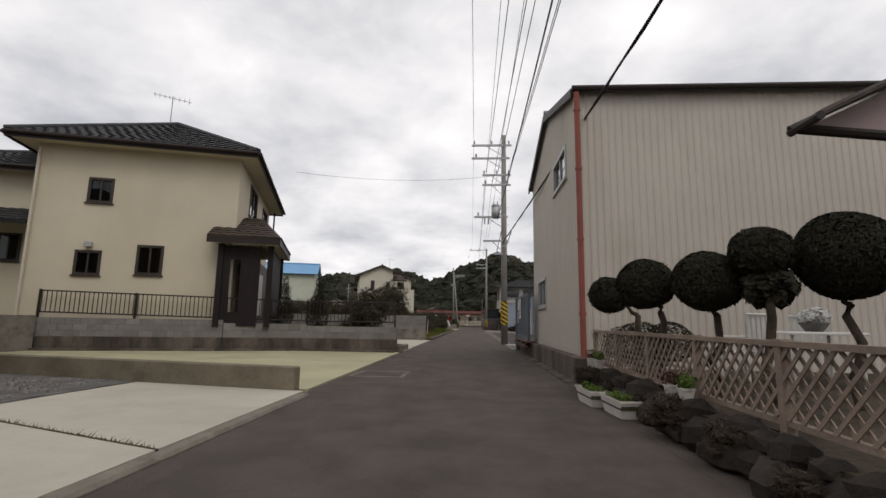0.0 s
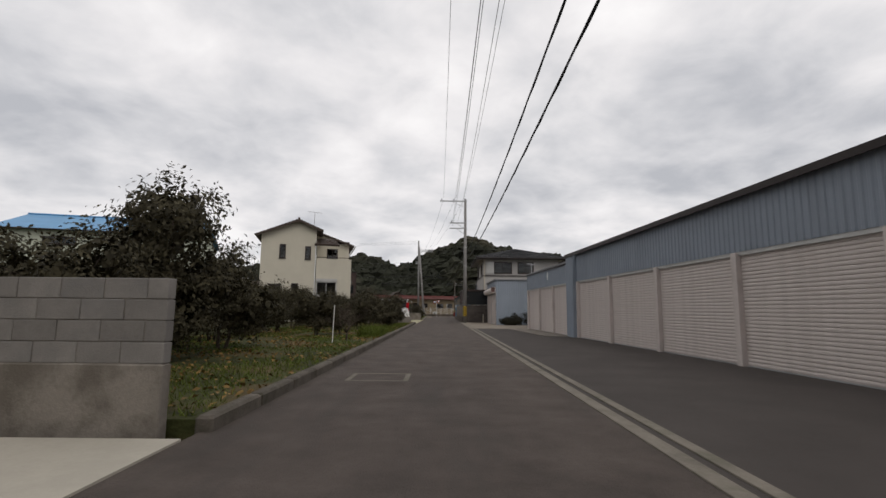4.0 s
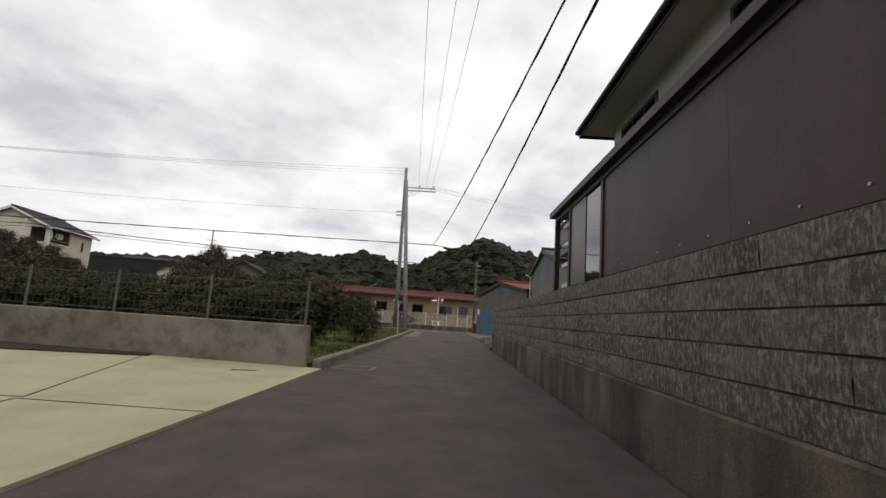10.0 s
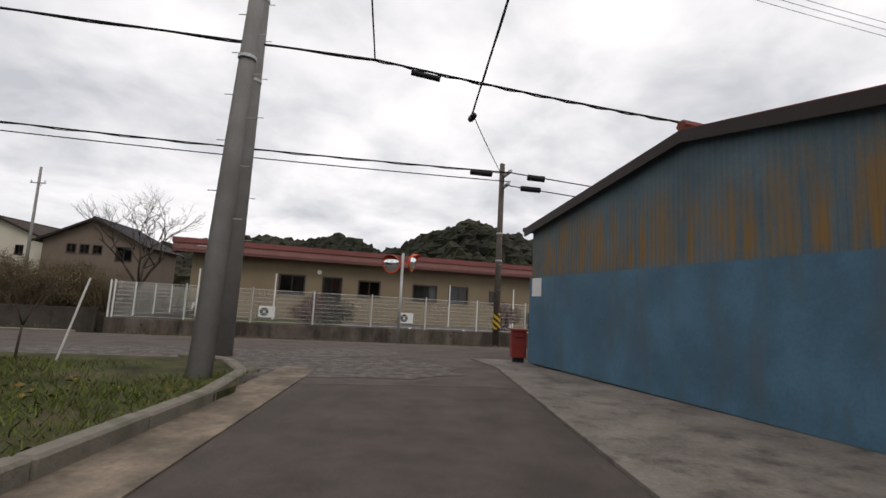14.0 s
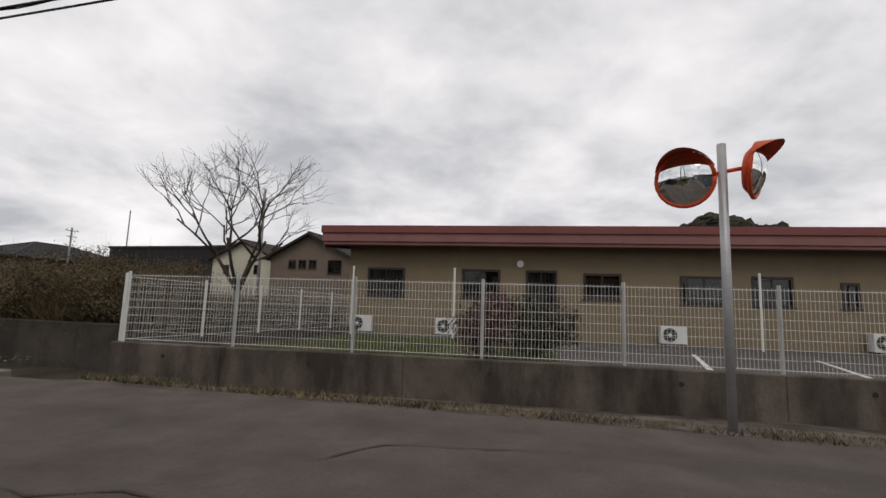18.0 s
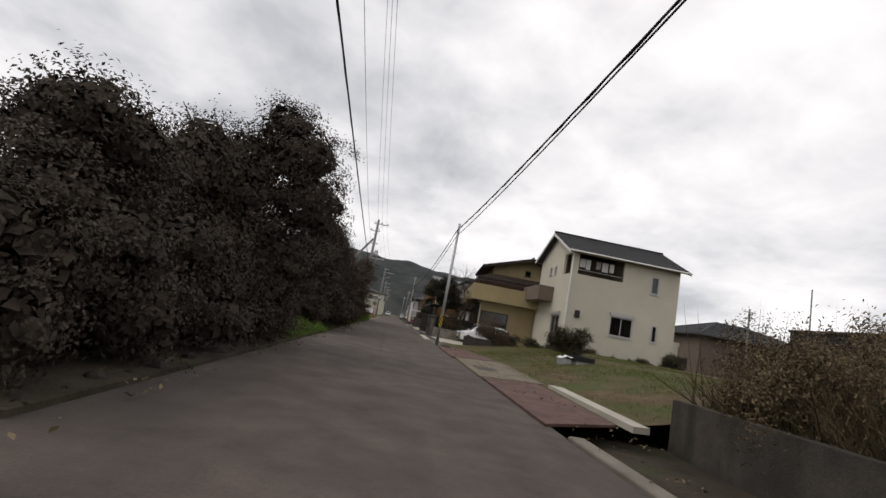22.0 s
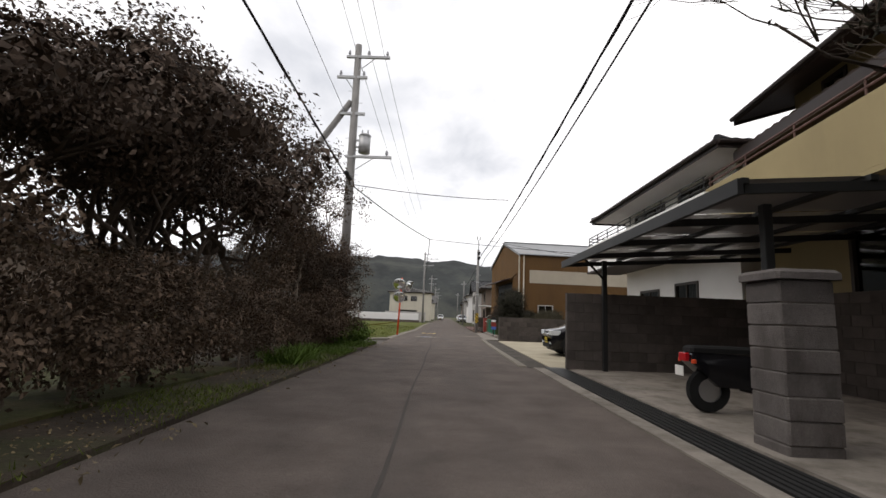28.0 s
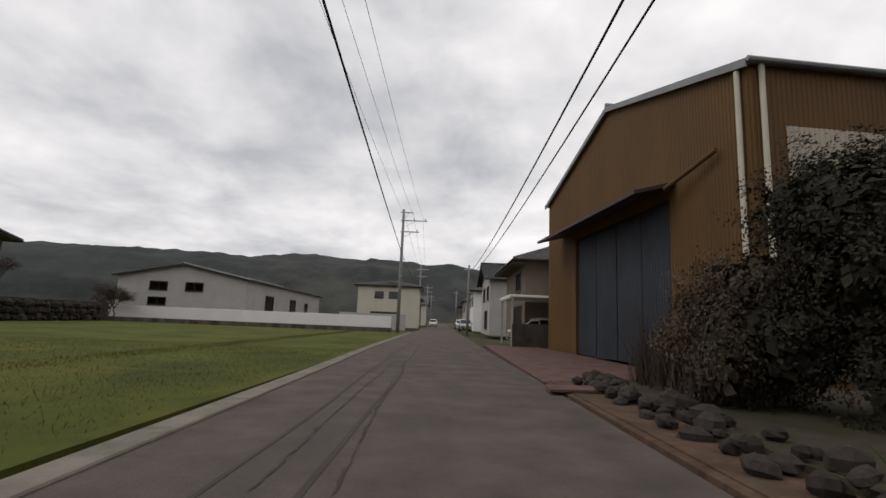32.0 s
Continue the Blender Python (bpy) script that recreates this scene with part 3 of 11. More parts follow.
SIDES = {
    "s": lambda x0, x1, y0, y1: (x0, x1, lambda a, d, z: (a, y0 + d, z)),
    "n": lambda x0, x1, y0, y1: (x0, x1, lambda a, d, z: (a, y1 - d, z)),
    "w": lambda x0, x1, y0, y1: (y0, y1, lambda a, d, z: (x0 + d, a, z)),
    "e": lambda x0, x1, y0, y1: (y0, y1, lambda a, d, z: (x1 - d, a, z)),
}


def window(house, hole, put, frame_mat, pane_mat=None, sill=True, curtain=False):
    """A window or glazed door in a hole of a wall: frame with a mullion, panes set back, a sill."""
    a0, a1, z0, z1 = hole[:4]
    kind = hole[4] if len(hole) > 4 else "window"
    t = 0.06

    def bx(g, p0, p1, d0, d1, q0, q1):
        (xa, ya, za), (xb, yb, zb) = put(p0, d0, q0), put(p1, d1, q1)
        g.box(xa, ya, za, xb, yb, zb)

    fr = Geo()
    loops = []
    for d in (-0.035, 0.07):
        for (p0, p1, q0, q1) in ((a0 - 0.02, a1 + 0.02, z0 - 0.02, z1 + 0.02), (a0 + t, a1 - t, z0 + t, z1 - t)):
            loops.append([put(p0, d, q0), put(p1, d, q0), put(p1, d, q1), put(p0, d, q1)])
    ring = [(i, (i + 1) % 4) for i in range(4)]
    fr.add([p for l in loops for p in l], [(i, j, 4 + j, 4 + i) for i, j in ring] + [(8 + i, 8 + j, 12 + j, 12 + i) for i, j in ring]
           + [(i, j, 8 + j, 8 + i) for i, j in ring] + [(4 + i, 4 + j, 12 + j, 12 + i) for i, j in ring])
    mullions = max(int((a1 - a0) / 0.95), 1 if a1 - a0 > 0.6 else 0)
    name = "door" if kind == "door" else "window"
    w = part(name, fr, frame_mat, house)
    for i in range(mullions):
        m = a0 + (a1 - a0) * (i + 1) / (mullions + 1)
        mg = Geo()
        bx(mg, m - 0.025, m + 0.025, -0.01, 0.05, z0 + t, z1 - t)
        part("mullion", mg, frame_mat, w)
    edges = [a0 + t] + [a0 + (a1 - a0) * (i + 1) / (mullions + 1) for i in range(mullions)] + [a1 - t]
    for i in range(len(edges) - 1):
        pg = Geo()
        bx(pg, edges[i] + 0.002, edges[i + 1] - 0.002, 0.02 + 0.012 * (i % 2), 0.026 + 0.012 * (i % 2), z0 + t, z1 - t)
        ob = part("pane" if kind != "door" else "door_leaf", pg, pane_mat or (GLASS if kind != "door" else TRIM_DARK), w)
    if kind == "grille":
        gg = Geo()
        k = max(int((a1 - a0) / 0.12), 2)
        for i in range(k + 1):
            p = a0 + (a1 - a0) * i / k
            bx(gg, p - 0.008, p + 0.008, -0.09, -0.075, z0, z1)
        for q in (z0 + 0.05, (z0 + z1) / 2, z1 - 0.05):
            bx(gg, a0, a1, -0.1, -0.09, q - 0.01, q + 0.01)
        part("grille", gg, FRAME_DARK, w)
    if kind == "shutterbox":
        sg = Geo()
        bx(sg, a0 - 0.05, a1 + 0.05, -0.16, 0, z1 + 0.02, z1 + 0.26)
        part("shutter_box", sg, FRAME_LIGHT, w)
    if kind == "curtain":
        cg = Geo()
        k = max(int((a1 - a0) / 0.1), 4)
        for i in range(k):
            p, q = a0 + (a1 - a0) * i / k, a0 + (a1 - a0) * (i + 1) / k
            cg.poly(put(p, 0.14, z0), put((p + q) / 2, 0.18, z0), put((p + q) / 2, 0.18, z1), put(p, 0.14, z1))
            cg.poly(put((p + q) / 2, 0.18, z0), put(q, 0.14, z0), put(q, 0.14, z1), put((p + q) / 2, 0.18, z1))
        part("curtain", cg, CURTAIN, w)
    if sill and name == "window":
        sg = Geo()
        bx(sg, a0 - 0.06, a1 + 0.06, -0.07, 0.0, z0 - 0.06, z0 - 0.02)
        part("sill", sg, frame_mat, w)
    return w


def building(name, m, label, box, z0, zt, wall_mat, roof_mat, holes=None, roof="hip", pitch=0.42, over=0.55, frame_mat=None, trim=None, category="house",
             ribs=0.0, tile=True, th=0.16, rib_sides="snew", base=0.0, base_mat=None, gutter=True, ridge_at=None, rib_depth=0.018):
    """A house or shed: four walls with thickness and openings, a roof with its eaves, gutters and windows."""
    x0, x1, y0, y1 = box
    holes = holes or {}
    frame_mat, trim = frame_mat or FRAME_DARK, trim or TRIM_DARK
    h = thing(name, m, label, category)
    xm, ym = (x0 + x1) / 2, (y0 + y1) / 2
    if roof == "gable_y" and ridge_at is not None:
        xm = ridge_at
    if roof == "gable_x" and ridge_at is not None:
        ym = ridge_at
    if roof == "gable_y":
        rise = (max(x1 - xm, xm - x0)) * pitch
        topf = {"s": lambda a: zt + rise - abs(a - xm) * pitch, "e": lambda a: zt, "w": lambda a: zt}
        topf["n"] = topf["s"]
        if ridge_at is not None:
            topf["w"] = lambda a: zt + rise - (xm - x0) * pitch
            topf["e"] = lambda a: zt + rise - (x1 - xm) * pitch
    elif roof == "gable_x":
        rise = (max(y1 - ym, ym - y0)) * pitch
        topf = {"w": lambda a: zt + rise - abs(a - ym) * pitch, "s": lambda a: zt + rise - (ym - y0) * pitch, "n": lambda a: zt + rise - (y1 - ym) * pitch}
        topf["e"] = topf["w"]
    else:
        rise = 0
        topf = {k: (lambda a: zt) for k in "snew"}
    for side in "snew":
        lo, hi, put = SIDES[side](x0, x1, y0, y1)
        hs = holes.get(side, [])
        g = Geo()
        if side in "ew":
            lo, hi = lo + th, hi - th
        low_top = min(topf[side](lo), topf[side](hi))
        if ribs and side in rib_sides:
            ribbed(g, lo, hi, z0 + base, topf[side], ribs, rib_depth, hs, put)
            part("wall", g, wall_mat, h)
            g = Geo()
            cut_face(g, lo, hi, z0, low_top, th, hs, lambda a, d, z, put=put: put(a, d + 0.012, z))
            part("wall_lining", g, wall_mat, h)
        else:
            cut_face(g, lo, hi, z0, low_top, th, hs, put)
            mid = xm if side in "sn" else ym
            peak = topf[side](mid) if lo < mid < hi else low_top
            if peak > low_top + 0.01:
                pl, pr = topf[side](lo), topf[side](hi)
                pts = [(lo, low_top)] + ([(lo, pl)] if pl > low_top + 0.01 else []) + [(mid, peak)] + ([(hi, pr)] if pr > low_top + 0.01 else []) + [(hi, low_top)]
                for d in (0, th):
                    g.poly(*[put(a, d, z) for a, z in pts])
            part("wall", g, wall_mat, h)
        for hole in hs:
            if len(hole) < 5 or hole[4] != "open":
                window(h, hole, put, frame_mat)
    if base:
        g = Geo()
        e = 0.02
        g.box(x0 - e, y0 - e, z0 - 0.3, x1 + e, y0 + 0.1, z0 + base)
        g.box(x0 - e, y1 - 0.1, z0 - 0.3, x1 + e, y1 + e, z0 + base)
        g.box(x0 - e, y0 + 0.1, z0 - 0.3, x0 + 0.1, y1 - 0.1, z0 + base)
        g.box(x1 - 0.1, y0 + 0.1, z0 - 0.3, x1 + e, y1 - 0.1, z0 + base)
        part("footing", g, base_mat or CONCRETE_DARK, h)
    class Split:
        """Each piece becomes a part of its own."""

        def __init__(self, name, material):
            self.name, self.material, self.v = name, material, True

        def box(self, *a):
            part(self.name, Geo().box(*a), self.material, h)

        def tube(self, *a):
            part(self.name, Geo().tube(*a), self.material, h)

        def add(self, *a):
            part(self.name, Geo().add(*a), self.material, h)

    o = over
    slope = tiled if tile else (lambda g, a, b, c, d, **k: slab(g, a, b, c, d, 0.09))
    g, tr, gu = Geo(), Split("fascia", trim), Split("gutter", trim)
    if roof == "hip":
        X0, X1, Y0, Y1 = x0 - o, x1 + o, y0 - o, y1 + o
        half = min(X1 - X0, Y1 - Y0) / 2
        zr = zt + half * pitch
        if X1 - X0 >= Y1 - Y0:
            ra, rb = (X0 + half, (Y0 + Y1) / 2, zr), (X1 - half, (Y0 + Y1) / 2, zr)
            faces = [((X0, Y0, zt), (X1, Y0, zt), rb, ra), ((X1, Y1, zt), (X0, Y1, zt), ra, rb), ((X0, Y1, zt), (X0, Y0, zt), ra, ra), ((X1, Y0, zt), (X1, Y1, zt), rb, rb)]
        else:
            ra, rb = ((X0 + X1) / 2, Y0 + half, zr), ((X0 + X1) / 2, Y1 - half, zr)
            faces = [((X0, Y1, zt), (X0, Y0, zt), ra, rb), ((X1, Y0, zt), (X1, Y1, zt), rb, ra), ((X0, Y0, zt), (X1, Y0, zt), ra, ra), ((X1, Y1, zt), (X0, Y1, zt), rb, rb)]
        for a, b, c, d in faces:
            slope(g, a, b, c, d)
        cap = Geo()
        for a, b in [(ra, rb)] + [(p, q) for p, q in zip(((X0, Y0, zt), (X0, Y1, zt), (X1, Y0, zt), (X1, Y1, zt)),
                     (ra, ra, rb, rb) if X1 - X0 >= Y1 - Y0 else (ra, rb, ra, rb))]:
            if (Vector(a) - Vector(b)).length > 0.1:
                cap.tube([Vector(a) + Vector((0, 0, 0.04)), Vector(b) + Vector((0, 0, 0.04))], 0.09, 6)
        part("ridge_cap", cap, roof_mat, h)
        tr.box(X0, Y0, zt - 0.2, X1, Y0 + 0.03, zt)
        tr.box(X0, Y1 - 0.03, zt - 0.2, X1, Y1, zt)
        tr.box(X0, Y0 + 0.03, zt - 0.2, X0 + 0.03, Y1 - 0.03, zt)
        tr.box(X1 - 0.03, Y0 + 0.03, zt - 0.2, X1, Y1 - 0.03, zt)
        so = Geo()
        so.box(X0 + 0.03, Y0 + 0.03, zt - 0.12, X1 - 0.03, Y1 - 0.03, zt - 0.1)
        part("soffit", so, wall_mat, h)
        if gutter:
            for p, q in (((X0, Y0 - 0.06), (X1, Y0 - 0.06)), ((X0, Y1 + 0.06), (X1, Y1 + 0.06)), ((X0 - 0.06, Y0), (X0 - 0.06, Y1)), ((X1 + 0.06, Y0), (X1 + 0.06, Y1))):
                gu.tube([(*p, zt - 0.06), (*q, zt - 0.06)], 0.06, 8)
    elif roof == "gable_y":
        zr, yo = zt + rise, o
        for sx, xe in ((-1, x0), (1, x1)):
            ze = zr - abs(xe - xm) * pitch - o * pitch
            a, b, c, d = (xe + sx * o, y0 - yo, ze), (xe + sx * o, y1 + yo, ze), (xm, y1 + yo, zr), (xm, y0 - yo, zr)
            slope(g, a, b, c, d)
            if gutter:
                gu.tube([(xe + sx * (o + 0.06), y0 - yo, ze - 0.04), (xe + sx * (o + 0.06), y1 + yo, ze - 0.04)], 0.06, 8)
            for yy in (y0 - yo, y1 + yo):
                tr.add([(xe + sx * o, yy - 0.02, ze - 0.2), (xe + sx * o, yy - 0.02, ze - 0.02), (xm, yy - 0.02, zr - 0.02), (xm, yy - 0.02, zr - 0.2),
                        (xe + sx * o, yy + 0.02, ze - 0.2), (xe + sx * o, yy + 0.02, ze - 0.02), (xm, yy + 0.02, zr - 0.02), (xm, yy + 0.02, zr - 0.2)],
                       [(0, 1, 2, 3), (7, 6, 5, 4), (0, 4, 5, 1), (1, 5, 6, 2), (2, 6, 7, 3), (3, 7, 4, 0)])
        cap = Geo().tube([(xm, y0 - yo, zr + 0.05), (xm, y1 + yo, zr + 0.05)], 0.09, 6)
        part("ridge_cap", cap, roof_mat, h)
    elif roof == "gable_x":
        zr, xo = zt + rise, o
        for sy, ye in ((-1, y0), (1, y1)):
            ze = zr - abs(ye - ym) * pitch - o * pitch
            a, b, c, d = (x0 - xo, ye + sy * o, ze), (x1 + xo, ye + sy * o, ze), (x1 + xo, ym, zr), (x0 - xo, ym, zr)
            slope(g, a, b, c, d)
            if gutter:
                gu.tube([(x0 - xo, ye + sy * (o + 0.06), ze - 0.04), (x1 + xo, ye + sy * (o + 0.06), ze - 0.04)], 0.06, 8)
            for xx in (x0 - xo, x1 + xo):
                tr.add([(xx - 0.02, ye + sy * o, ze - 0.2), (xx - 0.02, ye + sy * o, ze - 0.02), (xx - 0.02, ym, zr - 0.02), (xx - 0.02, ym, zr - 0.2),
                        (xx + 0.02, ye + sy * o, ze - 0.2), (xx + 0.02, ye + sy * o, ze - 0.02), (xx + 0.02, ym, zr - 0.02), (xx + 0.02, ym, zr - 0.2)],
                       [(0, 1, 2, 3), (7, 6, 5, 4), (0, 4, 5, 1), (1, 5, 6, 2), (2, 6, 7, 3), (3, 7, 4, 0)])
        cap = Geo().tube([(x0 - xo, ym, zr + 0.05), (x1 + xo, ym, zr + 0.05)], 0.09, 6)
        part("ridge_cap", cap, roof_mat, h)
    else:
        g.box(x0 - o, y0 - o, zt, x1 + o, y1 + o, zt + 0.14)
        tr.box(x0 - o - 0.03, y0 - o - 0.03, zt - 0.04, x1 + o + 0.03, y0 - o, zt + 0.2)
        tr.box(x0 - o - 0.03, y1 + o, zt - 0.04, x1 + o + 0.03, y1 + o + 0.03, zt + 0.2)
        tr.box(x0 - o - 0.03, y0 - o, zt - 0.04, x0 - o, y1 + o, zt + 0.2)
        tr.box(x1 + o, y0 - o, zt - 0.04, x1 + o + 0.03, y1 + o, zt + 0.2)
    part("roof", g, roof_mat, h)
    return h

# ---- ground, roads, lots ----
g = Geo().add([(-2500, -2500, -0.35), (2500, -2500, -0.35), (2500, 2500, -0.35), (-2500, 2500, -0.35)], [(0, 1, 2, 3)])
setting("ground", g, GROUND_FAR, None, "wide flat land of mixed grass and earth", "ground")


def lot(name, m, outline, z, material, label, category, t=0.3):
    return setting(name, Geo().sheet(outline, z, t), material, m, label, category)


lot("road_lane", R1, [(-2.42, -40), (1.62, -40), (1.62, 116), (-2.42, 116)], 0.0, ASPHALT, "narrow grey asphalt lane, worn and patched", "road")
lot("road_street", R2, [(-2.62, 330), (-2.62, 10), (-5.4, 6), (-5.4, -3.6), (-3.6, -60), (3.2, -60), (2.5, -2), (2.42, 0), (2.33, 3), (2.2, 6), (2.1, 8.2), (2.05, 60), (1.9, 100), (2.2, 330)], 0.004, ASPHALT_STREET, "grey asphalt street with worn patches and seams", "road")
# lane, left side
lot("parking_slab", R1, [(-20, 14.2), (-2.42, 14.2), (-2.42, 23.0), (-20, 23.0)], 0.03, CONCRETE_YELLOW, "pale yellowish concrete parking slab beside the lane", "pavement")
lot("forecourt_slab", R1, [(-5.6, 0), (-2.42, 0), (-2.42, 14.02), (-5.25, 14.52), (-5.35, 12.9)], 0.034, CONCRETE_PALE, "pale concrete slab with a joint, beside the lane", "pavement")
lot("gravel_lot", R1, [(-30, -10), (-5.65, -10), (-5.61, 0), (-5.36, 12.9), (-5.26, 14.5), (-9.4, 15.3), (-20, 17.1), (-30, 17.1)], 0.05, GRAVEL, "grey gravel lot behind a low wall", "ground")
lot("terrace", R1, [(-26, 20.0), (-13, 20.9), (-8.0, 22.35), (-5.7, 23.3), (-2.75, 23.3), (-2.75, 24.2), (-6.2, 26.2), (-6.2, 34.3), (-26, 34.3)], 0.8, GRASS_GROUND, "raised house plot behind a retaining wall", "ground", 1.1)
lot("striped_drive", R1, [(-6.1, 26.3), (-2.42, 24.3), (-2.42, 34.7), (-14, 34.7), (-14, 26.3)], 0.02, CONCRETE_PALE, "pale concrete drive crossed by planted joints", "pavement")
lot("orchard_ground", R1, [(-45, 35.1), (-2.42, 35.1), (-2.42, 69.9), (-45, 69.9)], 0.09, GRASS_GROUND, "weedy orchard ground of grass and fallen leaves", "ground")
lot("van_drive", R1, [(-20, 70.1), (-2.3, 70.1), (-2.2, 83.4), (-2.5, 83.47), (-14, 84.57), (-20, 85.1)], 0.03, CONCRETE_YELLOW, "pale yellowish concrete drive in front of the house", "pavement")
lot("verge_orchard", R1, [(-50, 88.1), (-14, 84.66), (-2.42, 83.58), (-2.42, 108.2), (-3.1, 110.0), (-4.2, 110.6), (-50, 102)], 0.10, VERGE, "grassy orchard verge with fallen leaves", "ground")
lot("corner_apron", R1, [(-2.4, 99.5), (-1.65, 99.4), (-1.75, 105), (-2.0, 110.6), (-2.6, 111.0)], 0.016, CONCRETE_TAN, "worn tan concrete strip at the corner", "pavement")
for k, (p, q) in enumerate((((-4.05, 79.5), (-5.55, 83.76)), ((-4.05, 79.42), (-2.24, 79.42)), ((-4.05, 79.5), (-9.0, 79.3)), ((-4.05, 79.4), (-3.4, 74.4)))):
    d = (Vector(q) - Vector(p)).normalized() * 0.012
    lot("slab_joint_%d" % (k + 1), R1, [(p[0] + d.y, p[1] - d.x), (q[0] + d.y, q[1] - d.x), (q[0] - d.y, q[1] + d.x), (p[0] - d.y, p[1] + d.x)], 0.034, CONCRETE_DARK, "dark joint between the slabs of the drive", "joint", 0.02)
lot("drain_slot", R1, [(-3.36, 82.39), (-3.0, 82.52), (-3.02, 82.59), (-3.38, 82.46)], 0.036, STEEL_BLACK, "dark drain slot in the slab beside the wall", "drain", 0.02)
# lane, right side
lot("garden_kerb_strip", R1, [(1.62, -15), (1.95, -15), (1.95, 15.9), (1.62, 15.9)], 0.003, ASPHALT, "dusty asphalt strip at the foot of the stones", "pavement", 0.2)
lot("garden_ground", R1, [(1.95, -15), (12, -15), (12, 15.9), (1.95, 15.9)], 0.28, SOIL, "garden earth behind a stone edge", "ground", 0.6)
lot("barn_plot", R1, [(1.64, 15.9), (12, 15.9), (12, 26.4), (1.64, 26.4)], 0.012, CONCRETE_DARK, "stained concrete at the foot of the barn", "ground")
lot("garage_forecourt", R1, [(1.64, 26.5), (14, 26.5), (14, 60.1), (1.64, 60.1)], 0.008, ASPHALT_PATCH, "dark asphalt forecourt of the garages", "pavement")
lot("garage_apron", R1, [(1.64, 60.2), (14, 60.2), (14, 75.2), (1.64, 75.2)], 0.02, CONCRETE_APRON, "tan-grey concrete apron with stains", "pavement")
lot("garage_step", R1, [(4.4, 52.0), (5.8, 52.0), (5.3, 60.1), (3.9, 60.1)], 0.028, CONCRETE, "concrete strip in front of the roller shutters", "pavement")
g = Geo()
yard = [(1.75, 97.8, 0.3), (14, 96.6, 0.34), (14, 116, 0.1), (0.95, 113.6, 0.03), (1.35, 112.2, 0.03), (1.55, 105, 0.035), (1.66, 100.6, 0.14)]
g.poly(*yard)
for i in range(len(yard)):
    p, q = yard[i], yard[(i + 1) % len(yard)]
    g.poly(p, (p[0], p[1], -0.3), (q[0], q[1], -0.3), q)
setting("shed_yard", g, YARD, R1, "rough grey concrete yard sloping down from the sheds", "pavement")
lot("yard_gap", R1, [(1.64, 94.5), (14, 94.5), (14, 96.6), (1.64, 97.8)], 0.0, SOIL, "dark strip between the wall and the yard", "ground")
# street, left side
lot("hedge_ground", R2, [(-30, 9.5), (-2.62, 9.5), (-2.62, 59.3), (-4.6, 61.0), (-30, 61.0)], 0.06, SOIL, "dark earth bank under the tall hedge", "ground")
lot("side_lane", R2, [(-60, 61.1), (-4.5, 61.1), (-2.62, 59.4), (-2.62, 61.9), (-4.4, 61.6), (-60, 62.3)], 0.0, ASPHALT_OLD, "narrow side lane of old asphalt", "road")
lot("rice_field", R2, [(-75, 62.6), (-4.3, 61.8), (-2.9, 63.6), (-2.75, 118), (-75, 118)], -0.03, FIELD_GREEN, "flat green field with yellowish rows", "field")
# street, right side
lot("school_lot", R2, [(4.9, 7.9), (4.4, 7.9), (5.3, -2.2), (6.5, -30), (40, -30), (40, 7.9)], 0.12, ASPHALT_OLD, "asphalt and grass yard behind the mesh fence", "pavement", 0.5)
lot("school_lawn", R2, [(4.6, 7.6), (5.1, 0.6), (11.5, 1.4), (12.6, 7.6)], 0.145, GRASS_GROUND, "patchy lawn behind the mesh fence", "ground", 0.02)
lot("weed_lot", R2, [(4.85, 8.2), (34, 8.2), (34, 13.9), (4.85, 14.0)], 0.42, SOIL, "raised plot of dry weeds behind a concrete wall", "ground", 0.8)
g = Geo()
ys = [14.1 + i * (34.3 - 14.1) / 24 for i in range(25)]
xs = [2.9, 3.6, 4.3, 5.2, 6.5, 8.0, 9.5, 11, 14, 20, 34]
zs = [0.0, 0.01, 0.05, 0.22, 0.45, 0.65, 0.8, 0.9, 0.95, 0.95, 0.95]
vs = []
for y in ys:
    for x, z in zip(xs, zs):
        vs.append((x, y, z + 0.05 * noise.noise(Vector((x * 0.6, y * 0.6, 3))) * (0.2 if x < 4 else 1)))
n = len(xs)
g.add(vs, [(i * n + k, i * n + k + 1, (i + 1) * n + k + 1, (i + 1) * n + k) for i in range(24) for k in range(n - 1)])
setting("grass_slope", g, SLOPE_GROUND, R2, "rough grass rising gently towards the cream house", "ground")
lot("bridge_slab", R2, [(2.02, 17.6), (3.9, 18.4), (4.2, 24.5), (2.12, 22.8)], 0.05, CONCRETE_OLIVE, "old concrete slab over the ditch with a darker patch", "pavement", 0.2)
lot("slab_patch", R2, [(2.3, 20.3), (3.0, 20.8), (2.95, 19.8), (2.32, 19.4)], 0.056, ASPHALT_OLD, "dark patch in the concrete slab", "pavement", 0.01)
lot("steel_plate", R2, [(2.0, 12.6), (2.06, 17.5), (3.65, 18.3), (3.5, 13.6)], 0.045, RUST_PLATE, "rust-red steel plates bridging the ditch", "pavement", 0.04)
lot("steel_plate_far", R2, [(2.0, 22.9), (2.05, 28.4), (3.6, 29.0), (4.2, 24.7)], 0.045, RUST_PLATE, "rust-red steel plates bridging the ditch", "pavement", 0.04)
lot("plate_kerb", R2, [(3.62, 13.3), (3.82, 17.9), (4.15, 17.8), (3.95, 13.4)], 0.11, CONCRETE_PALE, "broken white concrete edge beside the plates", "pavement", 0.1)
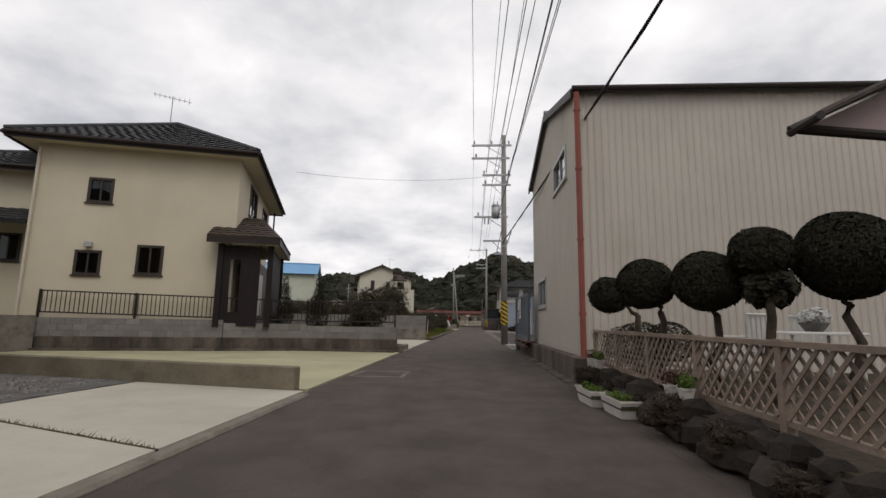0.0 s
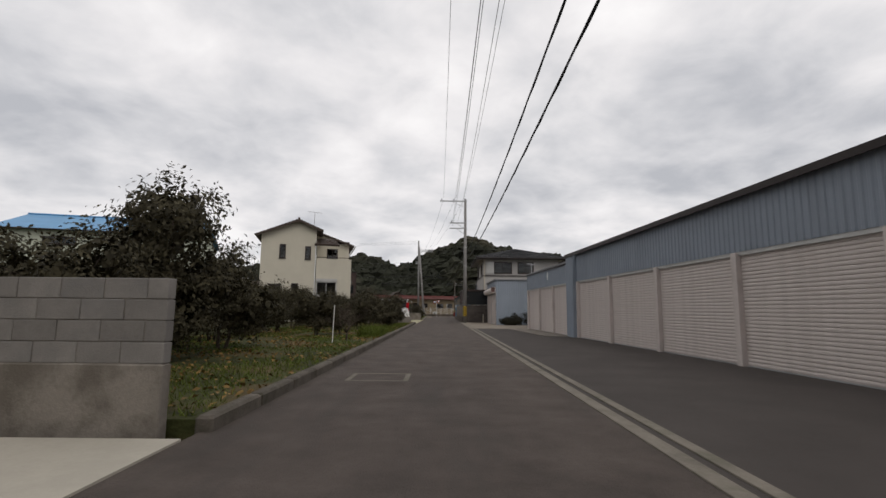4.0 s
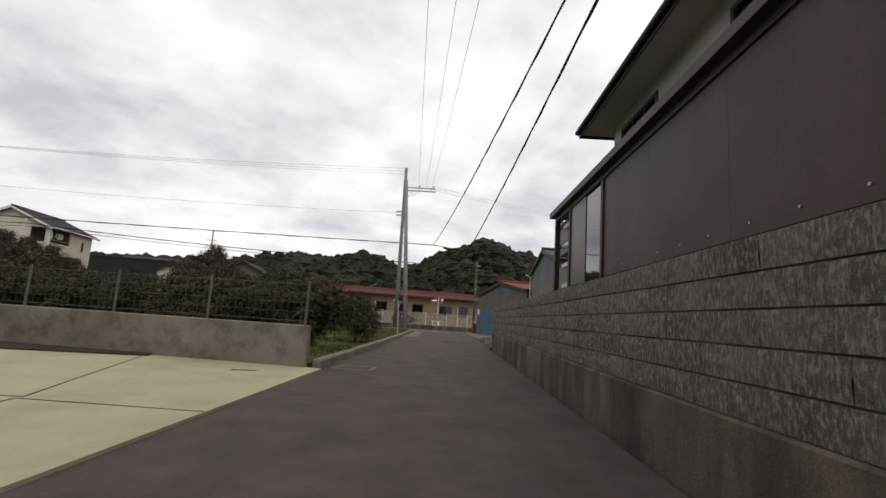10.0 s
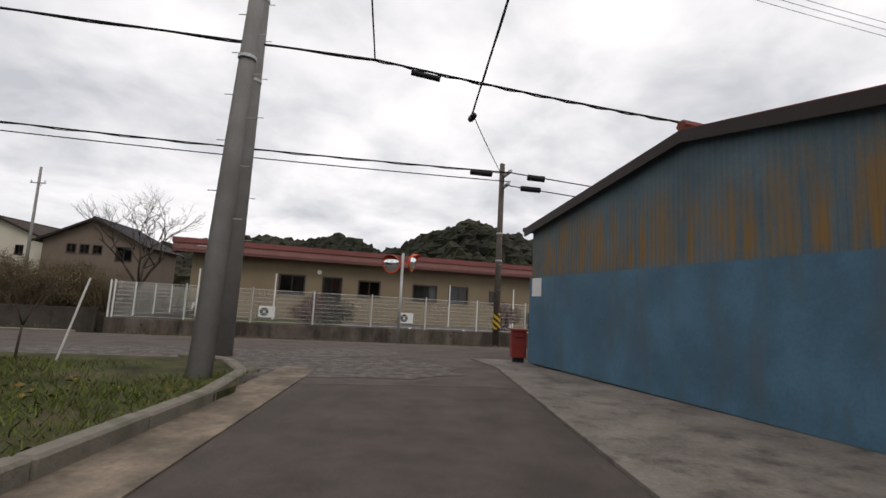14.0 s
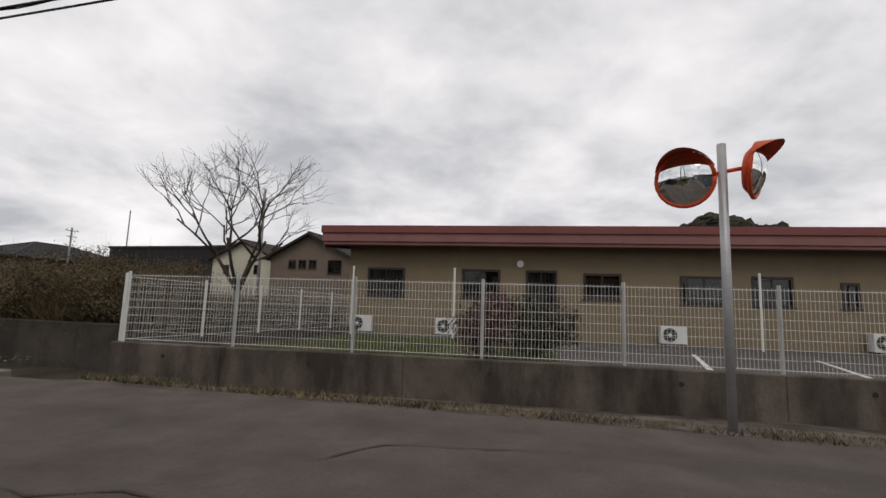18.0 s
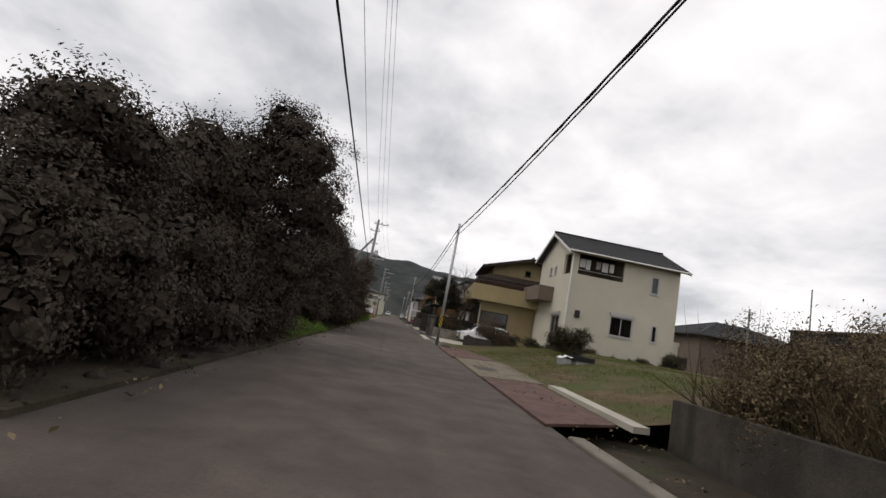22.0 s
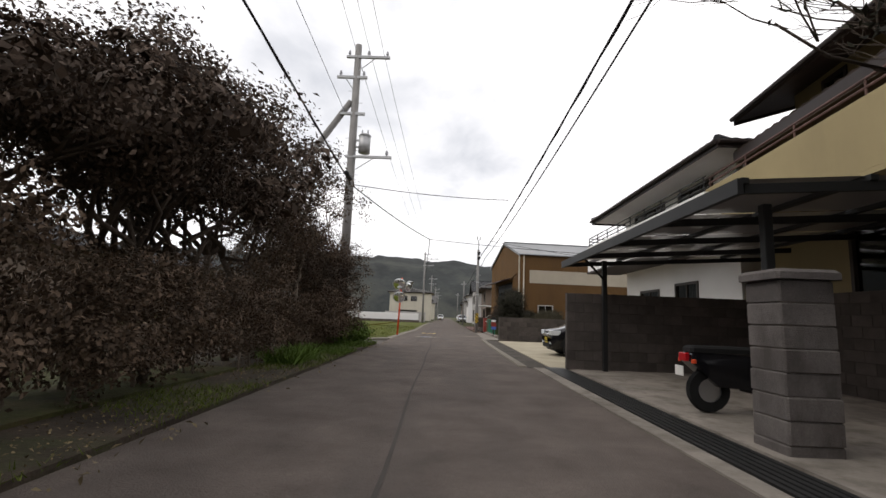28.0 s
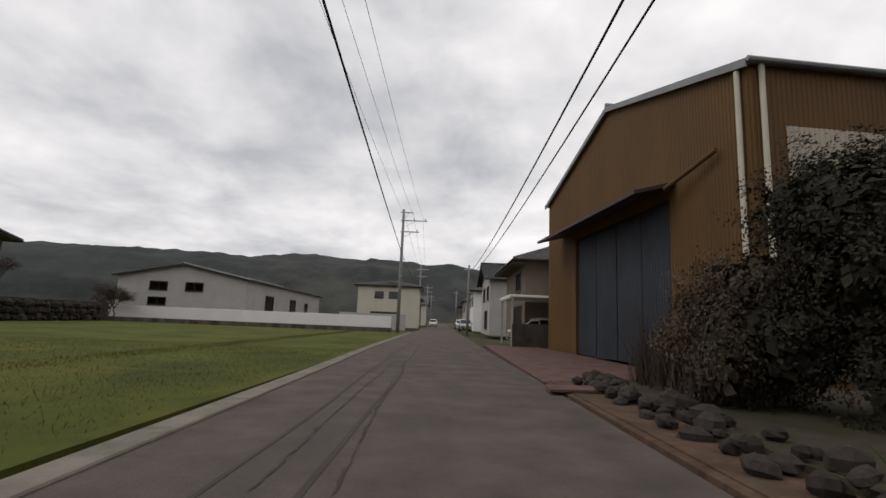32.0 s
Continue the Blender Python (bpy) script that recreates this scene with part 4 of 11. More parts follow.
lot("kei_drive", R2, [(1.8, 34.4), (16, 34.4), (16, 41.3), (1.95, 41.3)], 0.03, CONCRETE_PALE, "new pale concrete drive", "pavement")
lot("drive_gutter", R2, [(2.2, 34.5), (2.75, 34.5), (2.75, 41.2), (2.3, 41.2)], 0.036, ASPHALT_PATCH, "dark strip of gutter covers across the drive", "pavement", 0.02)
lot("house_plot", R2, [(2.85, 41.35), (20, 41.35), (20, 46.2), (4.7, 46.2), (4.7, 44.0), (2.85, 44.0)], 0.25, SOIL, "garden earth behind the block wall", "ground", 0.5)
lot("carport_floor", R2, [(2.62, 44.05), (4.65, 44.05), (4.65, 46.25), (16, 46.25), (16, 52.7), (2.62, 52.7)], 0.03, CONCRETE, "grey concrete floor of the carport", "pavement")
lot("drive_gutter_strip", R2, [(1.74, 52.8), (2.24, 52.8), (2.34, 65.0), (1.8, 65.0)], 0.014, CONCRETE_STAINED, "dark brown gutter covers along the drive", "gutter", 0.1)
lot("street_ledge", R2, [(1.78, 65.9), (2.66, 65.9), (2.62, 76.3), (1.98, 76.3)], 0.02, CONCRETE, "worn pale concrete ledge beside the street", "pavement", 0.1)
lot("black_car_drive", R2, [(2.25, 52.75), (18, 52.75), (18, 66.2), (2.36, 64.8)], 0.03, CONCRETE_DRIVE, "pale yellowish concrete drive", "pavement")
lot("garden_lane", R2, [(2.66, 65.4), (24, 69.6), (24, 72.0), (2.66, 68.6)], 0.025, ASPHALT_OLD, "short side lane between the wall and the garden", "road")
lot("garden_plot", R2, [(2.8, 68.75), (24, 72.2), (24, 84.3), (2.8, 84.3)], 0.12, SOIL, "kitchen garden earth", "ground")
lot("earth_bank", R2, [(2.02, 76.6), (2.8, 76.6), (2.8, 84.25), (2.02, 84.25)], 0.035, EARTH, "bare orange-brown earth between the street and the stones", "ground", 0.1)
lot("barn_forecourt", R2, [(2.0, 84.3), (6.0, 84.3), (5.0, 99.5), (2.2, 99.5)], 0.02, RUST_PLATE, "reddish brown pavement before the barn door", "pavement")

# ---- kerbs, gutters, low walls along the lane ----
def wall_run(name, m, pts, z0, z1, th, material, label, category="wall", b=0.015):
    g = Geo()
    for (xa, ya), (xb, yb) in zip(pts, pts[1:]):
        d = Vector((xb - xa, yb - ya, 0))
        seg = Geo().box(0, -th / 2, z0, d.length, th / 2, z1, b)
        seg.xf(Matrix.Translation((xa, ya, 0)) @ Matrix.Rotation(math.atan2(d.y, d.x), 4, "Z"))
        g.add(seg.v, seg.f)
    return setting(name, g, material, m, label, category)


def kerb_stones(m, pts, z1, w, label, step=1.2, material=None):
    """A row of kerb stones with open joints, each a piece of its own."""
    material = material or KERB
    root = tagged(part("kerb", Geo().box(0, 0, -0.29, 0.05, 0.05, -0.28), material), label, "kerb", kind="structure")
    root.matrix_basis = m
    for (xa, ya), (xb, yb) in zip(pts, pts[1:]):
        d = Vector((xb - xa, yb - ya))
        n = max(round(d.length / step), 1)
        l = d.length / n
        me = Geo().box(0.006, -w / 2, -0.25, l - 0.006, w / 2, z1, 0.025).mesh("kerb_stone", material)
        for i in range(n):
            ob = part("kerb_stone", me, material, root)
            ob.matrix_basis = pose(xa + d.x * i / n, ya + d.y * i / n, random.uniform(-0.008, 0.008), 0, 0, math.degrees(math.atan2(d.y, d.x)))
    return root


kerb_stones(R1, [(-2.33, 1.0), (-2.33, 13.85)], 0.04, 0.15, "worn flush concrete edging along the slab", step=3.0)
lot("forecourt_joint", R1, [(-5.45, 11.96), (-2.41, 10.84), (-2.41, 10.81), (-5.45, 11.93)], 0.037, SOIL, "dirty open joint between the forecourt slabs", "joint", 0.02)
kerb_stones(R1, [(-2.39, 35.0), (-2.37, 52), (-2.42, 70.0)], 0.14, 0.17, "mossy concrete kerb along the orchard", material=KERB_MOSSY)
kerb_stones(R1, [(-2.35, 83.6), (-2.37, 93), (-2.44, 99), (-2.5, 107.6), (-2.75, 109.2), (-3.4, 110.3), (-4.4, 110.7)], 0.16, 0.18, "concrete kerb rounding the street corner")
for k, (u0, u1, mat) in enumerate(((1.56, 1.72, KERB), (1.80, 1.92, KERB))):
    wall_run("gutter_strip", R1, [((u0 + u1) / 2, 26.6), ((u0 + u1) / 2 - 0.05, 75.0)], -0.2, 0.014 + 0.01 * k, u1 - u0, mat, "concrete gutter along the lane", "gutter", 0.004)
gr = Geo()
for i in range(18):
    gr.box(1.55 + i * 0.07, 29.3, 0.03, 1.59 + i * 0.07, 30.3, 0.045)
gr.box(1.5, 29.25, 0.028, 2.85, 29.3, 0.047)
gr.box(1.5, 30.3, 0.028, 2.85, 30.35, 0.047)
setting("drain_grate", gr, STEEL_GREY, R1, "galvanised drain grate in the forecourt", "drain grate")
wall_run("low_wall", R1, [(-2.55, 14.1), (-9.4, 15.4), (-20, 17.2)], -0.1, 0.36, 0.18, CONCRETE_OLIVE, "low stained concrete wall beside the parking slab")
wall_run("retaining_wall", R1, [(-2.52, 23.12), (-5.6, 23.12), (-8.0, 22.2), (-13.0, 20.75)], -0.2, 0.44, 0.24, CONCRETE_DARK, "lower concrete course of the retaining wall")
wall_run("side_wall", R1, [(-12.95, 20.6), (-13.2, 18.4), (-13.6, 15.8)], -0.1, 1.05, 0.18, CONCRETE, "pale concrete wall beside the parking slab")
wall_run("footing_step", R1, [(-2.55, 22.9), (-5.7, 22.9), (-8.1, 22.0), (-13.0, 20.55)], -0.2, 0.1, 0.2, CONCRETE_DARK, "concrete footing along the retaining wall")
wall_run("planter_kerb", R1, [(-2.5, 25.3), (-2.62, 23.7)], -0.1, 0.2, 0.16, KERB, "concrete planter edge beside the lane")
wall_run("planter_kerb_end", R1, [(-2.45, 25.35), (-6.0, 26.0)], -0.1, 0.2, 0.16, KERB, "concrete planter edge beside the drive")
lot("planter_soil", R1, [(-2.6, 23.6), (-2.6, 25.25), (-5.9, 25.9), (-5.9, 24.3), (-2.75, 24.15)], 0.14, SOIL, "planted earth strip", "ground", 0.2)
wall_run("boundary_wall", R1, [(-2.7, 34.9), (-16, 35.1)], -0.2, 0.62, 0.15, CONCRETE, "pale concrete footing of the boundary wall")
wall_run("van_wall", R1, [(-2.72, 70.25), (-12, 70.0)], -0.1, 0.55, 0.14, CONCRETE, "grey concrete block wall beside the drive")
wall_run("drive_wall", R1, [(-2.5, 83.5), (-14, 84.6)], -0.2, 0.76, 0.14, CONCRETE, "plain grey concrete wall stained at the edge of the drive")
wall_run("street_wall_base", R1, [(1.85, 75.1), (1.88, 94.4)], -0.3, 0.56, 0.26, CONCRETE_DARK, "stained concrete base of the block wall")
wall_run("return_wall_base", R1, [(2.0, 75.15), (4.2, 75.15)], -0.3, 1.6, 0.2, BLOCK_DARK, "dark block wall beside the utility pole")
wall_run("barn_base", R1, [(1.92, 15.95), (1.9, 26.2)], -0.2, 0.44, 0.2, CONCRETE_DARK, "stained concrete plinth along the lane")
wall_run("school_wall", R2, [(3.82, 7.95), (3.95, 5.9), (4.28, 3.0), (4.75, -2.1), (5.6, -14), (6.8, -30)], -0.5, 0.36, 0.2, CONCRETE_DARK, "low concrete wall with drain holes under the mesh fence")
wall_run("school_wall_return", R2, [(3.85, 7.9), (14, 8.1)], -0.3, 0.34, 0.18, CONCRETE_DARK, "low concrete wall under the mesh fence")
sf = Geo()
rim, foot = [(2.15, 7.2), (2.2, 6.0), (2.33, 3.0), (2.42, 0.0), (2.5, -2.0), (3.2, -30)], [(3.75, 7.6), (3.86, 5.9), (4.19, 3.0), (4.46, 0.0), (4.66, -2.0), (6.7, -30)]
for k in range(5):
    (a, b), (c, d), (e, f), (p, q) = rim[k], rim[k + 1], foot[k + 1], foot[k]
    sf.poly((a, b, 0.006), (c, d, 0.006), (e, f, -0.24), (p, q, -0.24))
setting("school_foot", sf, CONCRETE_DARK, R2, "weathered concrete strip sloping down to the wall, with weeds", "pavement")
wall_run("weed_wall", R2, [(4.7, 8.6), (4.72, 14.0)], -0.35, 0.58, 0.16, CONCRETE_STAINED, "concrete wall of the weedy plot")
wall_run("weed_wall_return", R2, [(4.75, 14.0), (7.6, 15.0)], -0.35, 0.5, 0.16, CONCRETE_STAINED, "concrete wall of the weedy plot")
wall_run("ditch_edge", R2, [(2.25, 8.0), (2.2, 12.0)], -0.35, 0.05, 0.22, KERB, "chipped concrete edge of the ditch")
lot("ditch_floor", R2, [(2.3, 7.0), (4.7, 7.0), (4.7, 14.2), (2.3, 14.2)], -0.3, SOIL, "muddy ditch floor", "ditch", 0.04)
wall_run("field_edge", R2, [(-2.75, 63.4), (-2.62, 71), (-2.42, 77.5), (-2.5, 84), (-2.7, 95), (-2.72, 118)], -0.3, 0.03, 0.3, KERB, "concrete edge of the field")
wall_run("field_corner", R2, [(-2.8, 63.3), (-3.4, 62.2), (-4.6, 61.75), (-20, 61.9)], -0.3, 0.06, 0.3, CONCRETE, "worn concrete edge of the field corner")
wall_run("drive_edge", R2, [(1.64, 52.9), (1.64, 60.0), (1.7, 65.8)], -0.2, 0.04, 0.18, KERB, "uneven concrete edge along the street", b=0.02)
wall_run("garden_edge", R2, [(2.72, 68.6), (2.68, 75.6)], -0.2, 0.13, 0.24, CONCRETE, "concrete base of the green fence")
wall_run("dark_wall_base", R2, [(2.4, 65.0), (7.5, 66.3)], -0.2, 0.1, 0.16, CONCRETE_DARK, "footing of the dark block wall")
wall_run("ramp_edge", R2, [(7.2, 65.6), (10.5, 62.8)], 0.0, 0.42, 0.25, CONCRETE, "concrete ramp edge")
wall_run("house_wall_base", R2, [(2.85, 41.35), (2.85, 43.92)], -0.2, 0.7, 0.2, CONCRETE_DARK, "concrete base of the block wall")
wall_run("garden_wall", R2, [(2.85, 41.3), (6.5, 41.4)], -0.2, 0.72, 0.18, CONCRETE, "low rendered garden wall")

wall_run("plot_wall", R2, [(4.35, 35.9), (6.6, 36.3)], -0.1, 0.6, 0.14, BLOCK_DARK, "low dark block wall beside the drive")

# road details
pt = Geo()
for (a, b, c, d) in (((-2.37, 16.2), (-1.3, 16.2), (-1.3, 17.25), (-2.3, 17.25)), ((-1.75, 38.2), (-0.75, 38.2), (-0.75, 39.1), (-1.75, 39.1)), ((-2.15, 83.75), (-1.4, 83.85), (-1.35, 84.5), (-2.05, 84.5))):
    pts = [Vector((*p, 0.006)) for p in (a, b, c, d)]
    cen = sum(pts, Vector()) / 4
    inner = [p.lerp(cen, 0.16) for p in pts]
    for i in range(4):
        k = (i + 1) % 4
        pt.poly(pts[i], pts[k], inner[k], inner[i])
setting("drain_surround", pt, KERB, R1, "worn pale concrete rim round a drain cover", "road marking")
seams = Geo()
for u0, v0, u1, v1, w in ((-0.45, 25, -0.8, 70, 0.035), (-1.35, 62, -1.5, 110, 0.04), (-0.75, 70, -0.85, 95, 0.05)):
    k = 40
    for i in range(k):
        a, b = i / k, (i + 1) / k
        wa, wb = (0.1 * noise.noise(Vector((v0 + 9 * a, w * 50, 0))), 0.1 * noise.noise(Vector((v0 + 9 * b, w * 50, 0))))
        p, q = (u0 + (u1 - u0) * a + wa, v0 + (v1 - v0) * a), (u0 + (u1 - u0) * b + wb, v0 + (v1 - v0) * b)
        seams.poly((p[0], p[1], 0.0085), (p[0] + w, p[1], 0.0085), (q[0] + w, q[1], 0.0085), (q[0], q[1], 0.0085))
setting("road_seam", seams, ASPHALT_PATCH, R2, "dark sealed cracks along the street", "road marking")
yl = Geo()
yl.add([(-1.6, 71.4, 0.009), (-0.75, 71.4, 0.009), (-0.75, 72.3, 0.009), (-1.6, 72.3, 0.009), (-1.4, 71.6, 0.009), (-0.95, 71.6, 0.009), (-0.95, 72.1, 0.009), (-1.4, 72.1, 0.009)], [(0, 1, 5, 4), (1, 2, 6, 5), (2, 3, 7, 6), (3, 0, 4, 7)])
setting("hydrant_marking", yl, YELLOW_PAINT, R2, "yellow painted square round a hydrant cover", "road marking")
hc = Geo().box(-1.38, 71.62, 0.0, -0.97, 72.08, 0.012)
setting("hydrant_cover", hc, RUST_PLATE, R2, "rusty rectangular iron cover in the road", "manhole cover")
mc = Geo().disc((-1.15, 66.7, 0.008), (0, 0, 1), 0.3, 0.016, 24)
setting("manhole_cover", mc, STEEL_BLUEGREY, R2, "round iron manhole cover in the street", "manhole cover")
mc = Geo().disc((-3.6, 71.2, 0.032), (0, 0, 1), 0.28, 0.014, 24)
setting("drive_manhole", mc, CONCRETE, R1, "round pale manhole cover in the drive", "manhole cover")
pl = Geo()
for i in range(3):
    pl.poly((5.2 + i * 1.1, -1.5 - i * 2.6, 0.13), (11, -2.4 - i * 2.7, 0.13), (11, -2.5 - i * 2.7, 0.13), (5.2 + i * 1.1, -1.62 - i * 2.6, 0.13))
setting("bay_line", pl, STEEL_WHITE, R2, "white parking bay lines in the yard", "road marking")

# ---- hills ----
def ridge(name, origin, head, profile, dist, depth, material, label, n_az=220, n_r=16, rough=0.12, clumps=0.0):
    """A wooded ridge round a point: profile gives degrees of height by degrees of bearing, to the right of head."""
    azs, els = zip(*profile)
    vs, fs = [], []
    for i in range(n_az):
        az = azs[0] + (azs[-1] - azs[0]) * i / (n_az - 1)
        el = float(np.interp(az, azs, els))
        top = dist * math.tan(radians(el))
        for k in range(n_r):
            s = k / (n_r - 1)
            r = dist - depth + s * depth * 1.6
            hump = math.sin(min(s / 0.625, 1) * math.pi / 2) ** 0.8 if s <= 0.625 else math.cos((s - 0.625) / 0.375 * math.pi / 2)
            a = radians(head - az)
            x, y = origin[0] + r * math.cos(a), origin[1] + r * math.sin(a)
            f = 1 + rough * (noise.fractal(Vector((x, y, 0)) * (9 / dist), 1.0, 2.0, 4) + 0.35 * noise.noise(Vector((x, y, 5)) * (60 / dist)))
            vs.append((x, y, max(top * hump * f, -0.3) - 0.3))
    fs = [(i * n_r + k, (i + 1) * n_r + k, (i + 1) * n_r + k + 1, i * n_r + k + 1) for i in range(n_az - 1) for k in range(n_r - 1)]
    g = Geo().add(vs, fs)
    ob = setting(name, g, material, None, label, "hill", True)
    if clumps:
        rnd = random.Random(5)
        c = Geo()
        ball = [(math.cos(a) * math.cos(b), math.sin(a) * math.cos(b), math.sin(b)) for b in (-0.3, 0.5, 1.1) for a in [k * math.pi / 3 + b for k in range(6)]] + [(0, 0, 1)]
        bf = [(r * 6 + k, r * 6 + (k + 1) % 6, (r + 1) * 6 + (k + 1) % 6, (r + 1) * 6 + k) for r in range(2) for k in range(6)] + [(12 + k, 12 + (k + 1) % 6, 18) for k in range(6)]
        for x, y, z in vs:
            if z < 4:
                continue
            for _ in range(3):
                s = clumps * rnd.uniform(0.6, 1.4)
                ox, oy = rnd.uniform(-1, 1) * clumps * 1.2, rnd.uniform(-1, 1) * clumps * 1.2
                c.add([(x + ox + p[0] * s * rnd.uniform(0.7, 1.2), y + oy + p[1] * s * rnd.uniform(0.7, 1.2), z - 0.2 * s + p[2] * s * rnd.uniform(0.8, 1.3)) for p in ball], bf)
        t = tagged(part("tree_canopy", c, material, None, "dark tree crowns covering the hill"), category="trees", kind="stuff")
    return ob


ridge("hill", (7, 110), 90, [(-60, 2.5), (-40, 3.2), (-23, 4.6), (-15.5, 6.2), (-11, 5.8), (-7.3, 7.0), (-2.7, 5.3), (1, 6.2), (5, 8.4), (8.8, 9.7), (12.8, 8.2), (15, 7.7), (23, 6.9), (32, 6.6), (45, 5.6), (60, 4.0)], 350, 120, FOREST, "dark wooded hill beyond the houses", 180, 14, 0.05, 5.5)
# this ridge's haze is painted in its forest colour
ridge("mountain", (-50, 108), 186.4, [(-95, 3.0), (-60, 4.4), (-41, 5.3), (-33, 6.0), (-24, 5.9), (-15, 6.8), (-11, 6.5), (-6, 6.8), (0, 6.3), (6, 5.9), (12, 5.4), (25, 4.2), (50, 3.4), (75, 2.4)], 1150, 420, FOREST_HAZED, "long wooded mountain ridge in the distance", 300, 20, 0.10)

gr = Geo()
for i in range(6):
    gr.box(2.12 + i * 0.075, 43.6, 0.0, 2.165 + i * 0.075, 52.9, 0.034)
setting("gutter_grate", gr, STEEL_BLACK, R2, "dark steel grating along the street gutter", "drain grate")
lot("carport_edge", R2, [(1.92, 43.4), (2.1, 43.4), (2.1, 52.8), (1.85, 52.8)], 0.022, CONCRETE, "rough concrete edge beside the grating", "pavement", 0.1)
lot("grate_bed", R2, [(2.1, 43.4), (2.6, 43.4), (2.6, 52.8), (2.1, 52.8)], 0.008, CONCRETE_DARK, "dark gutter bed under the grating", "gutter", 0.1)


def road_patch(m, cu, cv, ru, rv, material, label, z, seed, turn=0.0):
    """A repair or worn spot with a ragged outline, a few millimetres proud."""
    rng = random.Random(seed)
    n = 26
    pts = []
    for i in range(n):
        a = 2 * math.pi * i / n
        k = (abs(math.cos(a)) ** 4 + abs(math.sin(a)) ** 4) ** -0.25 * rng.uniform(0.9, 1.06)
        x, y = ru * k * math.cos(a), rv * k * math.sin(a)
        pts.append((cu + x * math.cos(turn) - y * math.sin(turn), cv + x * math.sin(turn) + y * math.cos(turn)))
    setting("road_patch", Geo().add([(x, y, z) for x, y in pts], [tuple(range(n))]), material, m, label, "road patch")


BROKEN = mk("broken_asphalt", (0.15, 0.13, 0.118), 0.95, 0.5, 5.0, 26, 1.0, stain=(0.07, 0.061, 0.055), stain_scale=3.0, stain_amount=0.8)
road_patch(R2, -2.4, 4.6, 1.6, 2.6, BROKEN, "broken crumbling asphalt near the corner", 0.009, 1, 0.2)
road_patch(R2, -3.5, 1.2, 1.4, 2.6, BROKEN, "broken crumbling asphalt beside the junction", 0.0105, 12, 0.1)
road_patch(R2, -1.0, 1.0, 0.9, 1.6, BROKEN, "broken crumbling asphalt in the junction", 0.010, 2, 0.5)
road_patch(R1, 0.5, 97.0, 0.9, 1.4, ASPHALT_PATCH, "dark asphalt repair in the lane", 0.006, 9)
road_patch(R1, 0.3, 72.5, 0.5, 0.8, ASPHALT_PATCH, "dark asphalt repair in the lane", 0.006, 10)

def crack(pts, w, label, seed, z=0.0125):
    """A ragged open crack along a few bends."""
    rng = random.Random(seed)
    g, line = Geo(), []
    for (xa, ya), (xb, yb) in zip(pts, pts[1:]):
        n = max(int(math.hypot(xb - xa, yb - ya) / 0.12), 1)
        line += [(xa + (xb - xa) * i / n + rng.gauss(0, 0.012), ya + (yb - ya) * i / n + rng.gauss(0, 0.012)) for i in range(n)]
    line.append(pts[-1])
    wid = [w * rng.choice((0.12, 0.3, 0.55, 0.9)) for _ in line]
    for i in range(len(line) - 1):
        (xa, ya), (xb, yb) = line[i], line[i + 1]
        d = Vector((yb - ya, xa - xb)).normalized()
        g.poly((xa - d.x * wid[i], ya - d.y * wid[i], z), (xa + d.x * wid[i], ya + d.y * wid[i], z), (xb + d.x * wid[i + 1], yb + d.y * wid[i + 1], z), (xb - d.x * wid[i + 1], yb - d.y * wid[i + 1], z))
    setting("road_crack", g, CONCRETE_STAINED, R2, label, "crack")


for i, pts in enumerate((((-0.49, 8.2), (-0.62, 7.4), (-0.58, 6.2), (-0.62, 5.2), (-0.5, 4.4), (-0.6, 3.4), (-0.38, 3.0), (-0.45, 1.2)), ((-0.6, 8.1), (-1.4, 8.6), (-2.2, 8.4)), ((-1.0, 5.0), (-1.6, 5.2), (-2.0, 4.7)), ((0.3, 2.4), (1.0, 2.0), (1.3, 0.6)), ((-1.1, 78), (-1.15, 82), (-1.13, 90)), ((-0.6, 78), (-0.7, 80.4), (-0.92, 88)), ((-1.3, 59), (-1.31, 61), (-1.45, 66), (-1.4, 70)), ((-0.45, 19), (-0.44, 21), (-0.5, 24), (-0.6, 34)))):
    crack(pts, 0.016, "open crack in the worn asphalt", 40 + i)
road_patch(R2, 0.9, 69.3, 0.85, 0.22, KERB, "pale cement smear across the street", 0.0115, 13, 0.05)
road_patch(R2, -1.15, 66.7, 0.55, 0.5, KERB, "pale cement ring round the manhole", 0.0055, 14)
road_patch(R2, -0.1, 65.2, 0.4, 0.5, ASPHALT_OLD, "worn pale spot in the street", 0.0115, 15)

holes = ((3.95, 5.9), (4.28, 3.0), (4.75, -2.1), (5.6, -14))
for (xa, ya), (xb, yb) in zip(((3.82, 7.95),) + holes, holes):
    d = Vector((xb - xa, yb - ya, 0))
    for i in range(max(int(d.length / 1.9), 1)):
        f = (i + 0.5) / max(int(d.length / 1.9), 1)
        c = Vector((xa, ya, 0.17)) + d * f
        nrm = Vector((d.y, -d.x, 0)).normalized()
        nrm = nrm if nrm.x < 0 else -nrm
        tagged(part("drain_hole", Geo().disc(c + nrm * 0.1, nrm, 0.035, 0.012, 12), INK), "dark drain hole in the low wall", "drain hole", kind="structure").matrix_basis = R2

